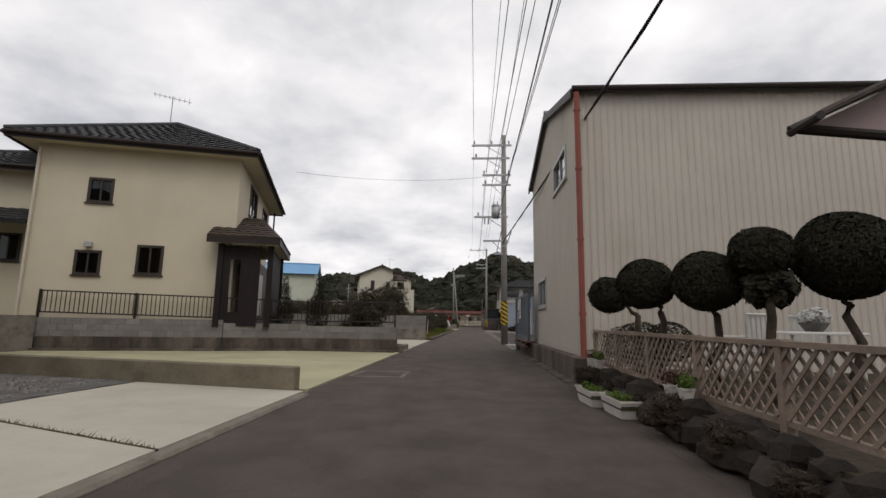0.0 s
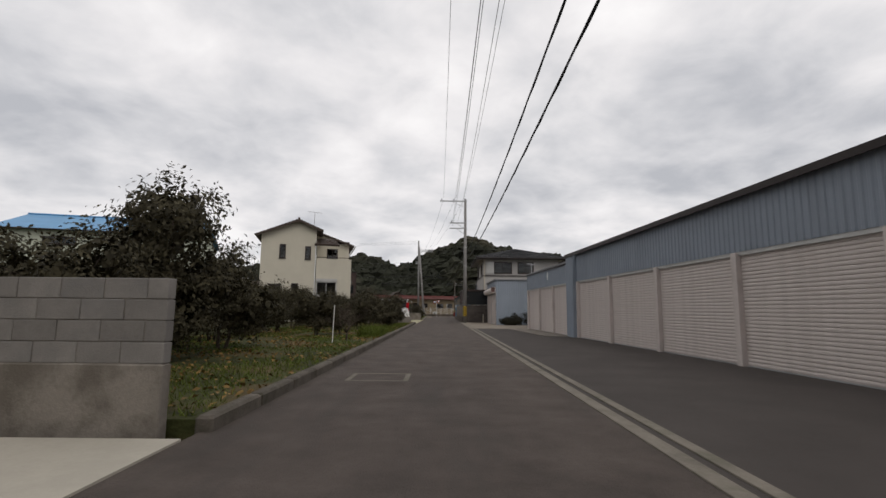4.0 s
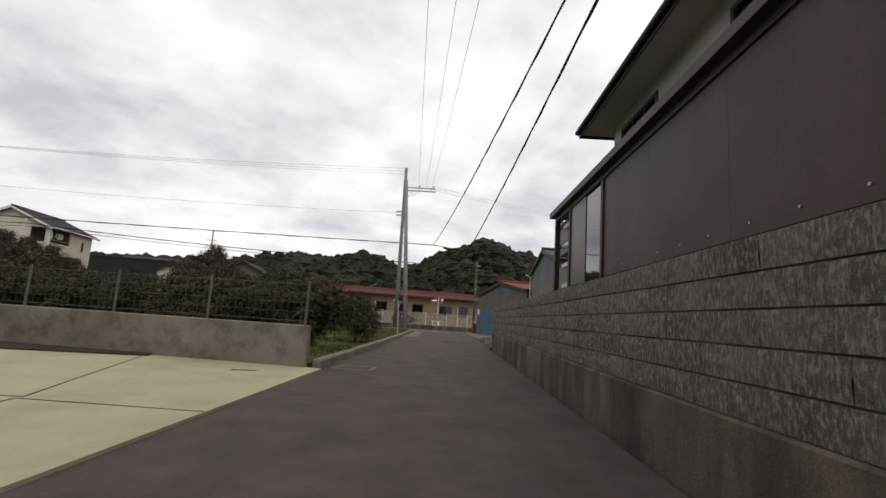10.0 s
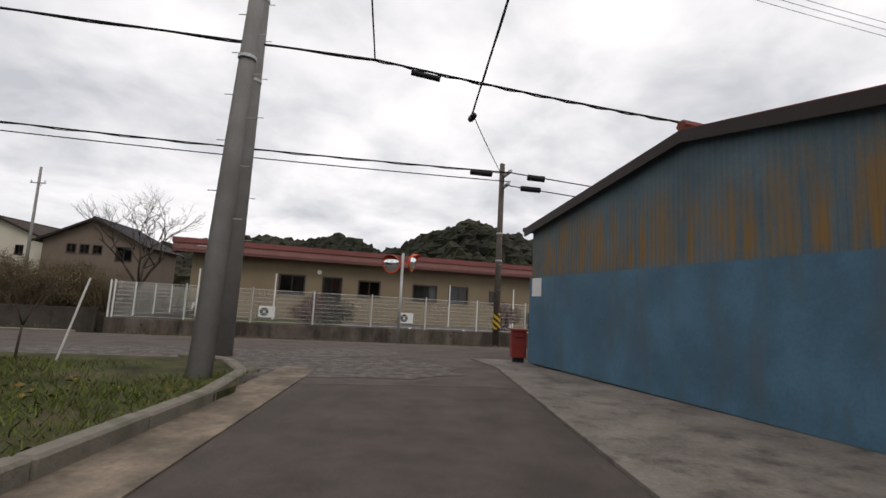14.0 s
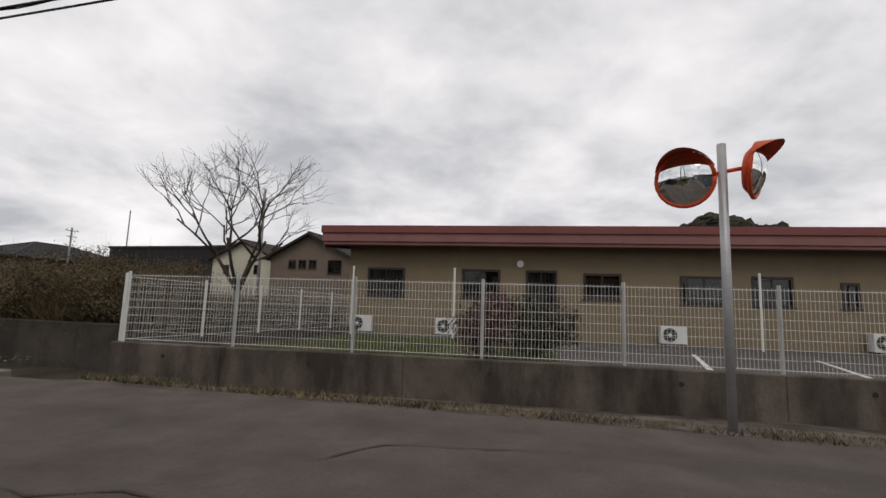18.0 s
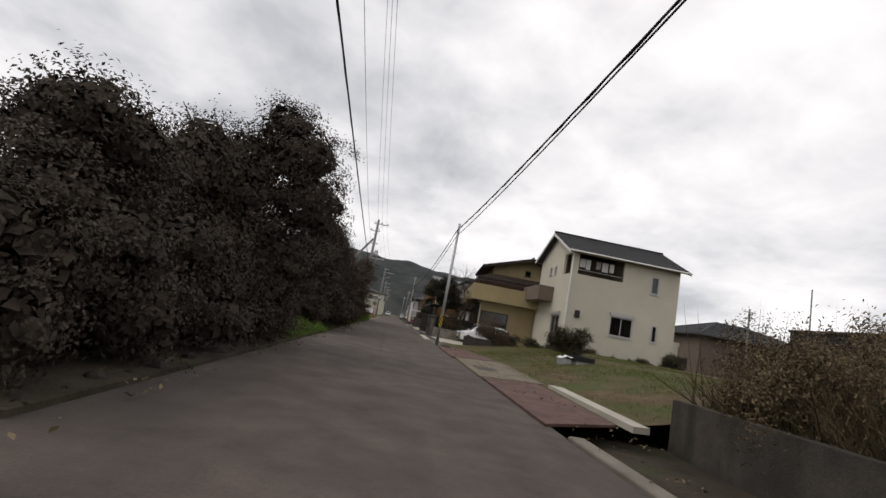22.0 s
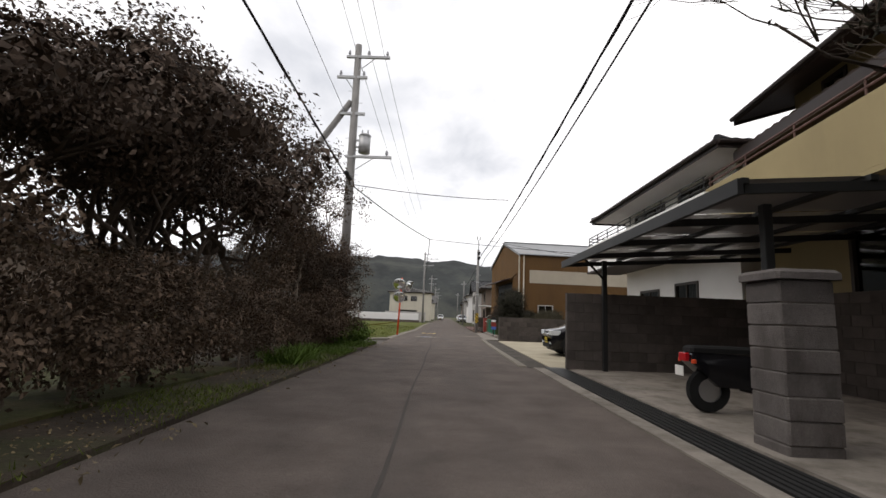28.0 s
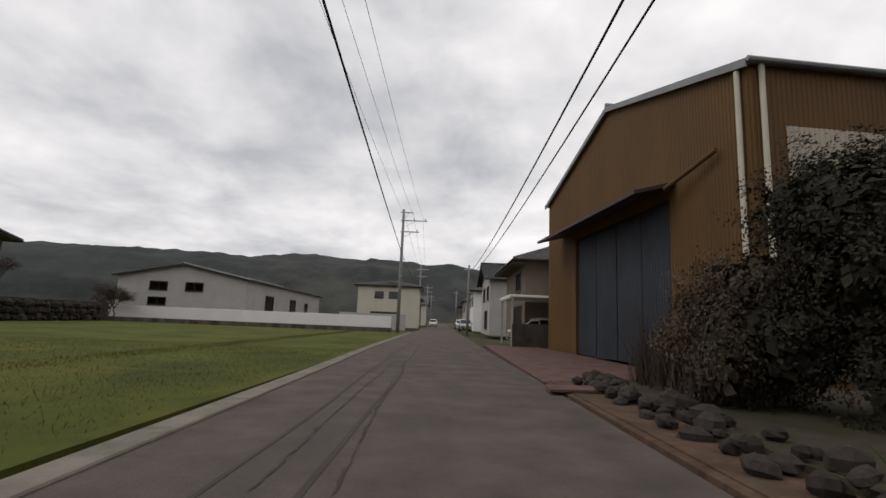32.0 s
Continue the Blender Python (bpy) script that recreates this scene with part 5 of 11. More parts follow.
# ---- buildings along the lane ----
house = building("house", at1(-7.26, 22.1, 0, 17), "two-storey cream rendered house with a dark tiled hip roof", (-6.6, -0.6, 0.6, 8.8), 0.3, 6.6, STUCCO_CREAM, TILE_DARK,
    {"s": [(-5.07, -4.38, 4.65, 5.44), (-3.48, -2.74, 2.39, 3.32), (-5.2, -4.5, 2.33, 3.08)], "e": [(2.8, 4.6, 5.0, 6.2), (5.2, 6.9, 1.2, 3.0), (6.4, 8.0, 4.95, 6.1)]}, "hip", 0.56, 0.62)
annex = building("house_annex", at1(-7.26, 22.1, 0, 17), "cream rendered side wing with a dark tiled roof", (-12.5, -6.7, 3.0, 8.6), 0.75, 6.2, STUCCO_CREAM, TILE_DARK,
    {"s": [(-8.7, -8.0, 2.9, 3.85)]}, "hip", 0.42, 0.6)
g = Geo()
tiled(g, (-12.8, 1.5, 4.1), (-6.75, 1.5, 4.1), (-6.75, 3.0, 4.75), (-12.8, 3.0, 4.75))
part("lean_to_roof", g, TILE_DARK, annex)
# tiled porch with dark posts and door screen
porch = thing("porch", at1(-7.26, 22.1, 0, 17), "dark tiled entrance porch with brown panelled sides", "porch")
g = Geo()
pz, x0, x1, y0, y1 = 3.66, -1.3, 0.92, -0.2, 4.1
rid_a, rid_b = (-0.6, 2.0, 4.7), (0.0, 2.0, 4.7)
tiled(g, (x0, y0, pz), (x1, y0, pz), rid_b, (x0, 2.0, 4.7))
tiled(g, (x1, y1, pz), (x0, y1, pz), (x0, 2.0, 4.7), rid_b)
tiled(g, (x1, y0, pz), (x1, y1, pz), rid_b, rid_b)
part("roof", g, TILE_BROWN, porch)
part("fascia", Geo().box(x0, y0, pz - 0.22, x1, y0 + 0.04, pz - 0.03).box(x0, y1 - 0.04, pz - 0.22, x1, y1, pz - 0.03).box(x1 - 0.04, y0, pz - 0.22, x1, y1, pz - 0.03), TRIM_DARK, porch)
part("soffit", Geo().box(-0.6, y0 + 0.05, pz - 0.2, x1 - 0.05, y1 - 0.05, pz - 0.16), STUCCO_CREAM, porch)
for px, py in ((0.62, 0.25), (0.62, 3.7), (-0.92, 0.25)):
    part("post", Geo().box(px - 0.09, py - 0.09, 0.78, px + 0.09, py + 0.09, pz - 0.2, 0.01), PORCH_DARK, porch)
part("side_panel", Geo().box(-0.83, 0.22, 0.8, -0.62, 0.28, pz - 0.25).box(-0.3, 0.22, 0.8, 0.3, 0.28, pz - 0.25).box(-0.62, 0.235, 2.95, -0.3, 0.265, pz - 0.25).box(-0.62, 0.235, 0.8, -0.3, 0.265, 1.25), PORCH_DARK, porch)
part("end_panel", Geo().box(0.58, 0.4, 0.8, 0.63, 3.6, pz - 0.25), PORCH_DARK, porch)
part("door", Geo().box(-0.58, 1.6, 0.8, -0.52, 3.4, 3.0), PORCH_DARK, porch)
part("step", Geo().box(-0.6, 0.8, 0.6, 0.95, 3.9, 0.84, 0.02), CONCRETE, porch)
part("meter_box", Geo().box(-1.0, 0.42, 2.05, -0.72, 0.59, 2.45, 0.01), STEEL_GREY, house)
part("downpipe", Geo().tube([(-6.5, 0.5, 0.8), (-6.5, 0.5, 6.3)], 0.045, 8), PIPE_PALE, house)
part("vent_hood", Geo().box(-4.95, 0.42, 3.2, -4.75, 0.59, 3.36, 0.02), STEEL_GREY, house)
an = thing("tv_antenna", at1(-7.26, 22.1, 0, 17) @ pose(-4.2, 4.5, 8.7), "thin rooftop television antenna on a pole", "antenna")


def antenna(root, s=1.0, turn=0.0):
    c, sn = math.cos(turn), math.sin(turn)
    part("mast", Geo().tube([(0, 0, 0), (0, 0, 1.5 * s)], 0.02, 6), STEEL_GREY, root)
    part("boom", Geo().tube([(-0.7 * c * s, -0.7 * sn * s, 1.45 * s), (0.7 * c * s, 0.7 * sn * s, 1.4 * s)], 0.012, 5), STEEL_GREY, root)
    for i in range(8):
        t = -0.65 + i * 0.18
        l = 0.22 if i < 7 else 0.35
        part("element", Geo().tube([((t * c - l * sn) * s, (t * sn + l * c) * s, 1.43 * s), ((t * c + l * sn) * s, (t * sn - l * c) * s, 1.43 * s)], 0.008, 4), STEEL_GREY, root)


antenna(an, 1.0, 0.3)

barn = building("barn", at1(0, 0), "tall cream ribbed-metal barn with a red-brown downpipe", (2.05, 11.5, 16.35, 23.4), 0.2, 5.75, SHEET_CREAM, ROOF_GREY,
    {"w": [(17.45, 19.05, 4.25, 4.98), (20.7, 22.15, 1.52, 2.32)]}, "gable_x", 0.29, 0.12, STEEL_GREY, TRIM_DARK, "barn", ribs=0.135, rib_depth=0.013, tile=False, gutter=True)
part("downpipe", Geo().tube([(2.02, 16.2, 0.3), (2.02, 16.2, 5.6)], 0.055, 8), PIPE_RED, barn)
for z in (1.2, 2.6, 4.0, 5.2):
    part("pipe_bracket", Geo().cyl((2.02, 16.2, z), (2.02, 16.2, z + 0.05), 0.07), PIPE_RED, barn)
part("corner_trim", Geo().box(1.99, 16.27, 0.25, 2.09, 16.35, 5.7), SHEET_CREAM, barn)

# sliding gate beside the barn
gate = thing("sliding_gate", at1(0, 0), "blue-grey painted steel sliding gate with upright bars and notices", "gate")
gf = Geo()
for v in (22.35, 25.95):
    gf.box(1.70, v - 0.05, 0.5, 1.78, v + 0.05, 2.02)
gf.box(1.70, 22.4, 1.92, 1.78, 25.9, 2.0)
gf.box(1.70, 22.4, 0.5, 1.78, 25.9, 0.64)
part("gate_frame", gf, STEEL_BLUEGREY, gate)
bar = Geo().box(-0.02, -0.028, 0.64, 0.02, 0.028, 1.92).mesh("bar", STEEL_BLUEGREY)
for i in range(30):
    ob = part("bar", bar, STEEL_BLUEGREY, gate)
    ob.matrix_basis = pose(1.74, 22.52 + i * 0.116, 0)
part("post", Geo().box(1.66, 25.98, 0, 1.84, 26.14, 2.05, 0.01), STEEL_BLUEGREY, gate)
part("track", Geo().box(1.62, 22.2, 0.44, 1.9, 26.1, 0.49, 0.01), RUST_PLATE, gate, "rusted steel track")
for v in (22.7, 24.2, 25.6):
    part("roller", Geo().cyl((1.71, v, 0.42), (1.77, v, 0.42), 0.075, 0.075, 14), RUBBER, gate)
part("guide_channel", Geo().box(1.6, 22.3, 0.28, 1.72, 26.0, 0.33, 0.01).box(1.6, 22.3, 0.33, 1.615, 26.0, 0.4), RUST_PLATE, gate)
for v, z0, z1, w in ((24.3, 1.2, 1.9, 0.52), (25.0, 1.5, 1.85, 0.3), (25.25, 1.05, 1.45, 0.14)):
    nb = part("notice", Geo().box(1.675, v, z0, 1.69, v + w, z1), PAPER, gate, "white paper notice in plastic")
    for i in range(4):
        part("print_bar", Geo().box(1.668, v + 0.04, z1 - 0.1 - i * 0.14, 1.674, v + w - 0.05, z1 - 0.13 - i * 0.14), RED_PAINT if i == 1 else INK, nb)

# row of garages with roller shutters
GM = at1(6.56, 30.5, 0, 2.7)
row = thing("garage_row", GM, "row of blue-grey metal garages with pale roller shutters", "garage")
for y0, y1, top in ((-0.4, 20.75, 3.6), (21.6, 30.1, 3.36)):
    g = Geo()
    ribbed(g, y0, y1, 2.42, lambda a: top, 0.17, 0.022, [], lambda a, d, z: (0.06 + d, a, z))
    part("fascia_sheet", g, SHEET_BLUEGREY, row)
g = Geo()
ribbed(g, 20.72, 21.65, 0.0, lambda a: 3.6, 0.17, 0.022, [], lambda a, d, z: (-0.12 + d, a, z))
part("wide_pier", g, SHEET_BLUEGREY, row)
part("pier_side", Geo().box(-0.13, 20.7, 0, 0.4, 20.72, 3.6), SHEET_BLUEGREY, row)
part("pier_side", Geo().box(-0.13, 21.65, 0, 6, 21.67, 3.6), SHEET_BLUEGREY, row)
g = Geo()
ribbed(g, 0.0, 6.0, 0.0, lambda a: 3.36, 0.17, 0.022, [], lambda a, d, z: (a, 30.15 - d, z))
part("end_wall", g, SHEET_BLUEGREY, row)
part("end_wall_lining", Geo().box(0.05, 30.0, 0, 6, 30.1, 3.33), SHEET_BLUEGREY, row)
part("near_wall", Geo().box(0.05, -0.4, 0, 6, -0.3, 3.58), SHEET_BLUEGREY, row)
part("back_wall", Geo().box(5.9, -0.3, 0, 6.0, 30.0, 3.3), SHEET_BLUEGREY, row)
part("roof", Geo().box(-0.02, -0.45, 3.58, 6.1, 21.66, 3.64), ROOF_GREY, row)
part("roof", Geo().box(-0.02, 21.68, 3.34, 6.1, 30.2, 3.4), ROOF_GREY, row)
part("roof_edge", Geo().box(-0.18, -0.45, 3.52, -0.14, 21.7, 3.66), TRIM_DARK, row)
part("roof_edge", Geo().box(0.0, 21.7, 3.28, 0.03, 30.2, 3.42), TRIM_DARK, row)
part("lintel", Geo().box(0.065, -0.3, 2.34, 0.2, 20.69, 2.44), FRAME_LIGHT, row)
part("lintel", Geo().box(0.065, 21.68, 2.34, 0.2, 30.0, 2.44), FRAME_LIGHT, row)
SHUTTERS = []
edges = [(20.65 - 3.46 * (i + 1), 20.65 - 3.46 * i) for i in range(6)] + [(21.75 + 2.75 * i, 21.75 + 2.75 * (i + 1)) for i in range(3)]
for y0, y1 in edges:
    part("pillar", Geo().box(0.0, y1 - 0.09, 0, 0.16, y1 + 0.09, 2.4, 0.01), SHUTTER, row)
    SHUTTERS.append((row, 0.13, y0 + 0.09, y1 - 0.09, 0.03, 2.36, 0.078))
    part("inner_wall", Geo().box(0.5, y1 - 0.04, 0, 5.8, y1 + 0.04, 3.2), CONCRETE, row)
part("crest", Geo().box(0.02, 25.35, 2.76, 0.05, 25.41, 3.16).box(0.02, 25.22, 2.96, 0.05, 25.56, 3.0).box(0.02, 25.28, 3.06, 0.05, 25.48, 3.1), STEEL_WHITE, row, "small pale painted mark")

an = thing("tv_antenna", GM @ pose(0.1, 29.3, 2.9), "small television antenna at the end of the garages", "antenna")
antenna(an, 0.75, 0.9)
g2 = thing("double_garage", at1(4.0, 68.05), "blue-grey ribbed garage with a pale roller shutter and a metal hood", "garage")
g = Geo()
ribbed(g, 0.0, 9.0, 0.0, lambda a: 3.52, 0.17, 0.01, [], lambda a, d, z: (a, d, z))
part("side_wall", g, SHEET_BLUEGREY, g2)
g = Geo()
ribbed(g, 0.0, 6.7, 2.95, lambda a: 3.5, 0.17, 0.03, [], lambda a, d, z: (d + 0.02, a, z))
part("fascia_sheet", g, SHEET_BLUEGREY, g2)
part("wall_lining", Geo().box(0.06, 0.02, 0, 9, 0.1, 3.5).box(0.06, 6.6, 0, 9, 6.7, 3.5).box(8.9, 0.1, 0, 9, 6.6, 3.5).box(0.04, 0.1, 2.5, 0.12, 6.6, 3.5), SHEET_BLUEGREY, g2)
part("roof", Geo().box(-0.1, -0.1, 3.5, 9.1, 6.8, 3.6), ROOF_GREY, g2)
part("roof_edge", Geo().box(-0.12, -0.12, 3.52, 9.1, -0.1, 3.6).box(-0.12, -0.1, 3.5, -0.1, 6.8, 3.61), ROOF_GREY, g2)
hood = Geo()
prof = [(0.02, 2.98), (-0.16, 2.97), (-0.3, 2.9), (-0.36, 2.76), (-0.33, 2.6), (-0.24, 2.5), (0.02, 2.5)]
hood.add([(x, 0.12, z) for x, z in prof] + [(x, 6.66, z) for x, z in prof], [(i, i + 1, i + 8, i + 7) for i in range(6)] + [tuple(range(7)), tuple(range(13, 6, -1))])
part("shutter_hood", hood, SHUTTER, g2, "pale rounded metal hood with a rusty end")
part("hood_rust", Geo().box(-0.34, 0.105, 2.58, -0.05, 0.118, 2.94), RUST_PLATE, g2)
for y in (0.06, 6.66):
    part("pillar", Geo().box(0.0, y - 0.06, 0, 0.14, y + 0.06, 2.55), SHUTTER, g2)
part("centre_post", Geo().box(0.02, 3.32, 0, 0.1, 3.4, 2.5), STEEL_GREY, g2)
SHUTTERS += [(g2, 0.05, 0.13, 3.3, 0.03, 2.5, 0.083), (g2, 0.05, 3.42, 6.6, 0.03, 2.5, 0.083)]

# left house beyond the orchard, with its recessed balcony corner
CM = at1(-11.81, 68.43, 0, 15)
ch = building("house", CM, "cream rendered two-storey house with a brown roof and dark bay", (-2.8, 1.45, 0.4, 12.2), 0.1, 7.15, STUCCO_PALE, TILE_BROWN,
    {"s": [(-1.38, -0.93, 5.15, 6.25), (0.6, 1.02, 5.1, 6.15), (-2.05, -1.2, 2.25, 3.05, "grille"), (-0.35, 0.13, 2.3, 3.12)]}, "gable_y", 0.42, 0.4, FRAME_DARK, TILE_BROWN, tile=True, ridge_at=0.0)
chr_ = building("house_wing", CM, "cream rendered wing with a deck balcony and dark box bay", (1.5, 4.3, 3.6, 12.2), 0.1, 6.9, STUCCO_PALE, TILE_BROWN,
    {"s": [(2.4, 3.3, 5.2, 6.4)], "e": [(4.85, 6.75, 5.05, 6.4), (8.8, 9.2, 5.1, 6.15), (9.85, 10.2, 5.1, 6.15), (4.75, 6.4, 1.3, 3.15, "shutterbox")]}, "flat", 0.3, 0.0)
g = Geo()
tiled(g, (4.75, 3.2, 6.72), (4.75, 12.6, 6.72), (1.45, 12.6, 7.9), (1.45, 3.2, 7.9))
part("slope_roof", g, TILE_BROWN, chr_)
part("gable_infill", Geo().add([(1.5, 3.62, 6.9), (4.3, 3.62, 6.9), (1.5, 3.62, 7.8)], [(0, 1, 2)]), STUCCO_PALE, chr_)
g = Geo()
cut_face(g, 1.5, 4.3, 0.1, 4.7, 0.16, [(1.5 + 0.05, 3.15, 2.2, 3.3)], lambda a, d, z: (a, 0.4 + d, z))
cut_face(g, 0.56, 3.6, 0.1, 4.7, 0.16, [(1.95, 3.3, 1.2, 3.25)], lambda a, d, z: (4.3 - d, a, z))
part("lower_wall", g, STUCCO_PALE, chr_)
window(chr_, (1.55, 3.15, 2.2, 3.3, "shutterbox"), lambda a, d, z: (a, 0.4 + d, z), FRAME_LIGHT)
window(chr_, (1.95, 3.3, 1.2, 3.25, "shutterbox"), lambda a, d, z: (4.3 - d, a, z), FRAME_LIGHT)
part("balcony_floor", Geo().box(1.5, 0.4, 4.7, 4.3, 3.6, 4.85), STUCCO_PALE, chr_)
part("balcony_parapet", Geo().box(1.5, 0.4, 4.85, 4.3, 0.54, 5.2).box(4.16, 0.54, 4.85, 4.3, 3.6, 5.2), STUCCO_PALE, chr_)
part("balcony_rail", Geo().tube([(1.5, 0.47, 5.32), (4.23, 0.47, 5.32), (4.23, 3.6, 5.32)], 0.03, 6), TRIM_DARK, chr_)
g = Geo()
tiled(g, (1.3, 0.2, 6.35), (3.3, 0.2, 6.35), (2.9, 1.9, 7.05), (1.3, 1.9, 7.05))
part("corner_canopy", g, TILE_BROWN, chr_)
bay = part("bay", Geo().box(4.32, 8.75, 2.55, 5.45, 12.1, 4.75, 0.01), SHEET_DARK, chr_, "dark brown boxed bay")
part("bay_roof", Geo().box(4.32, 8.65, 4.755, 5.55, 12.2, 4.83, 0.01), TRIM_DARK, bay)
part("bay_window", Geo().box(5.452, 9.6, 2.8, 5.47, 11.2, 3.6), CAR_GLASS, bay)
part("bay_end_window", Geo().box(4.6, 8.73, 2.7, 5.2, 8.748, 3.5), CAR_GLASS, bay)
part("downpipe", Geo().tube([(1.4, 0.33, 0.3), (1.4, 0.33, 6.5), (1.4, 0.1, 6.7)], 0.04, 8), STEEL_WHITE, ch)
part("gutter_end", Geo().tube([(4.85, 3.2, 6.66), (4.85, 12.6, 6.66)], 0.06, 8), STEEL_WHITE, chr_)
an = thing("tv_antenna", CM @ pose(1.2, 2.8, 8.2), "thin rooftop television antenna on a pole", "antenna")
antenna(an, 0.9, 0.2)

building("blue_roof_house", at1(-22.8, 78.3, 0, 15), "pale green rendered building with a blue metal roof", (-14.5, -0.7, -8.0, 2.0), -0.3, 7.3, STUCCO_GREEN, ROOF_BLUE,
    {"s": [(-11.3, -9.0, 6.0, 6.6)]}, "gable_x", 0.36, 0.4, FRAME_DARK, TRIM_DARK, tile=False)

# grey house behind the block wall with its glazed lean-to
gh = building("house", at1(0, 0), "grey two-storey house with a dark hip roof and deep eaves", (3.95, 11.5, 78.3, 86.6), 0, 6.35, STUCCO_GREY, TILE_DARK,
    {"s": [(5.0, 6.8, 4.85, 5.95), (7.4, 9.0, 4.85, 5.95)], "w": [(79.4, 81.4, 4.7, 5.9), (84.0, 86.0, 4.7, 5.9)]}, "hip", 0.3, 0.72, FRAME_DARK)
part("wall_band", Geo().box(3.9, 78.25, 4.55, 3.95, 86.6, 4.63).box(3.95, 78.22, 4.55, 11.5, 78.3, 4.63), TRIM_DARK, gh)
part("shutter_case", Geo().box(4.2, 78.18, 4.8, 5.0, 78.29, 5.95, 0.01), FRAME_LIGHT, gh, "pale panel of the shutter case")
part("vent_pipe", Geo().tube([(4.6, 78.1, 3.1), (4.6, 78.1, 3.75), (4.75, 78.1, 3.85), (4.75, 78.1, 3.4), (6.4, 78.1, 3.35)], 0.04, 8), PIPE_PALE, gh)
part("downpipe", Geo().tube([(4.05, 78.2, 3.0), (4.05, 78.2, 6.2)], 0.05, 8), PIPE_PALE, gh)
lt = thing("glazed_lean_to", at1(0, 0), "dark brown panelled lean-to standing on the block wall", "lean-to")
part("frame", Geo().box(1.78, 75.2, 1.64, 1.86, 75.28, 2.95).box(1.78, 83.1, 1.64, 1.86, 83.18, 2.95).box(1.78, 75.28, 2.87, 1.86, 83.1, 2.95).box(1.86, 75.2, 2.87, 4.4, 75.28, 2.95).box(4.32, 75.2, 0.0, 4.4, 75.28, 2.87), TRIM_DARK, lt)
for i in range(4):
    v = 75.28 + i * 1.305
    part("panel", Geo().box(1.80, v + 0.001, 1.66, 1.835, v + 1.303, 2.87), SHEET_DARK, lt)
    for k in range(3):
        part("rivet", Geo().cyl((1.79, v + 0.25 + 0.42 * k, 1.74), (1.80, v + 0.25 + 0.42 * k, 1.74), 0.009, 0.006, 6), STEEL_GREY, lt)
part("panel", Geo().box(1.80, 81.3, 1.66, 1.835, 82.1, 2.87), PVC, lt, "grey sheet panel")
part("mullion", Geo().box(1.78, 80.5, 1.64, 1.86, 80.58, 2.87), TRIM_DARK, lt)
part("mullion", Geo().box(1.78, 82.1, 1.64, 1.86, 82.18, 2.87), TRIM_DARK, lt)
part("side_pane", Geo().box(1.81, 80.58, 1.66, 1.82, 81.3, 2.87), CAR_GLASS, lt, "dark side pane")
for z in (1.7, 2.05, 2.4, 2.72):
    part("shelf", Geo().box(1.9, 82.2, z, 2.3, 83.1, z + 0.06), TRIM_WHITE, lt, "pale shelf seen through the open end")
part("front_glass", Geo().box(1.9, 75.22, 1.66, 4.3, 75.235, 2.87), CAR_GLASS, lt, "dark glazed front")
part("roof", Geo().box(1.7, 75.1, 2.95, 4.4, 83.3, 3.04), SHEET_DARK, lt)
bal = thing("balcony", at1(0, 0), "grey metal balcony hung below the dark eaves", "balcony")
PANEL_GREY = mk("grey_brown_panel", (0.21, 0.185, 0.18), 0.6, 0.1, 1.5, 25, 0.05, stain=(0.14, 0.12, 0.115), stain_amount=0.5, streak=True)
part("balcony_floor", Geo().box(2.5, 83.4, 2.67, 3.95, 86.1, 2.718), PANEL_GREY, bal)
part("front_parapet", Geo().box(2.5, 83.4, 2.72, 2.56, 86.1, 3.3), PANEL_GREY, bal)
part("side_parapet", Geo().box(2.562, 86.04, 2.72, 3.95, 86.1, 3.3), PANEL_GREY, bal)
part("side_parapet", Geo().box(2.562, 83.4, 2.72, 3.95, 83.46, 3.3), PANEL_GREY, bal)
part("rail", Geo().box(2.46, 83.36, 3.3, 2.6, 86.14, 3.34).box(2.46, 83.36, 2.85, 2.5, 86.14, 2.91).box(2.46, 86.1, 2.85, 3.9, 86.14, 2.91), TRIM_DARK, bal)
for k in range(3):
    part("lattice_bar", Geo().box(2.5, 83.4, 3.4 + 0.09 * k, 2.53, 86.1, 3.43 + 0.09 * k).box(2.53, 86.07, 3.4 + 0.09 * k, 3.9, 86.1, 3.43 + 0.09 * k), TRIM_DARK, bal)
for k in range(7):
    part("upright", Geo().box(2.54, 83.42 + 0.44 * k, 3.34, 2.57, 83.45 + 0.44 * k, 3.66), TRIM_DARK, bal)

b2 = building("blue_barn", at1(0, 0), "weathered blue metal barn streaked with rust", (4.95, 14, 97.2, 104.4), 0.05, 4.25, SHEET_RUSTED, ROOF_DARK, {}, "gable_x", 0.25, 0.14, category="barn", ribs=0.09, rib_depth=0.007, tile=False)
part("downpipe", Geo().tube([(4.85, 104.35, 0.1), (4.85, 104.35, 3.9), (4.6, 104.6, 4.1)], 0.05, 8), PIPE_PALE, b2)
an = thing("tv_antenna", at1(10.0, 101.0, 4.9), "television antenna on the barn roof", "antenna")
antenna(an, 0.8, 0.5)
sh = building("blue_shed", at1(4.35, 105.83, 0, 17.2), "rusty blue metal shed with an open doorway", (0, 7, -1.2, 7.34), 0.08, 3.15, SHEET_FADED, ROOF_RUST,
    {"w": [(-1.03, -0.22, 0.4, 2.2, "open")]}, "gable_x", 0.168, 0.14, category="shed", ribs=0.09, rib_depth=0.007, tile=False, ridge_at=2.87)
part("repainted_band", Geo().box(-0.032, -0.18, 0.1, -0.02, 7.36, 1.97), SHEET_BLUE, sh, "cleaner repainted blue lower band")
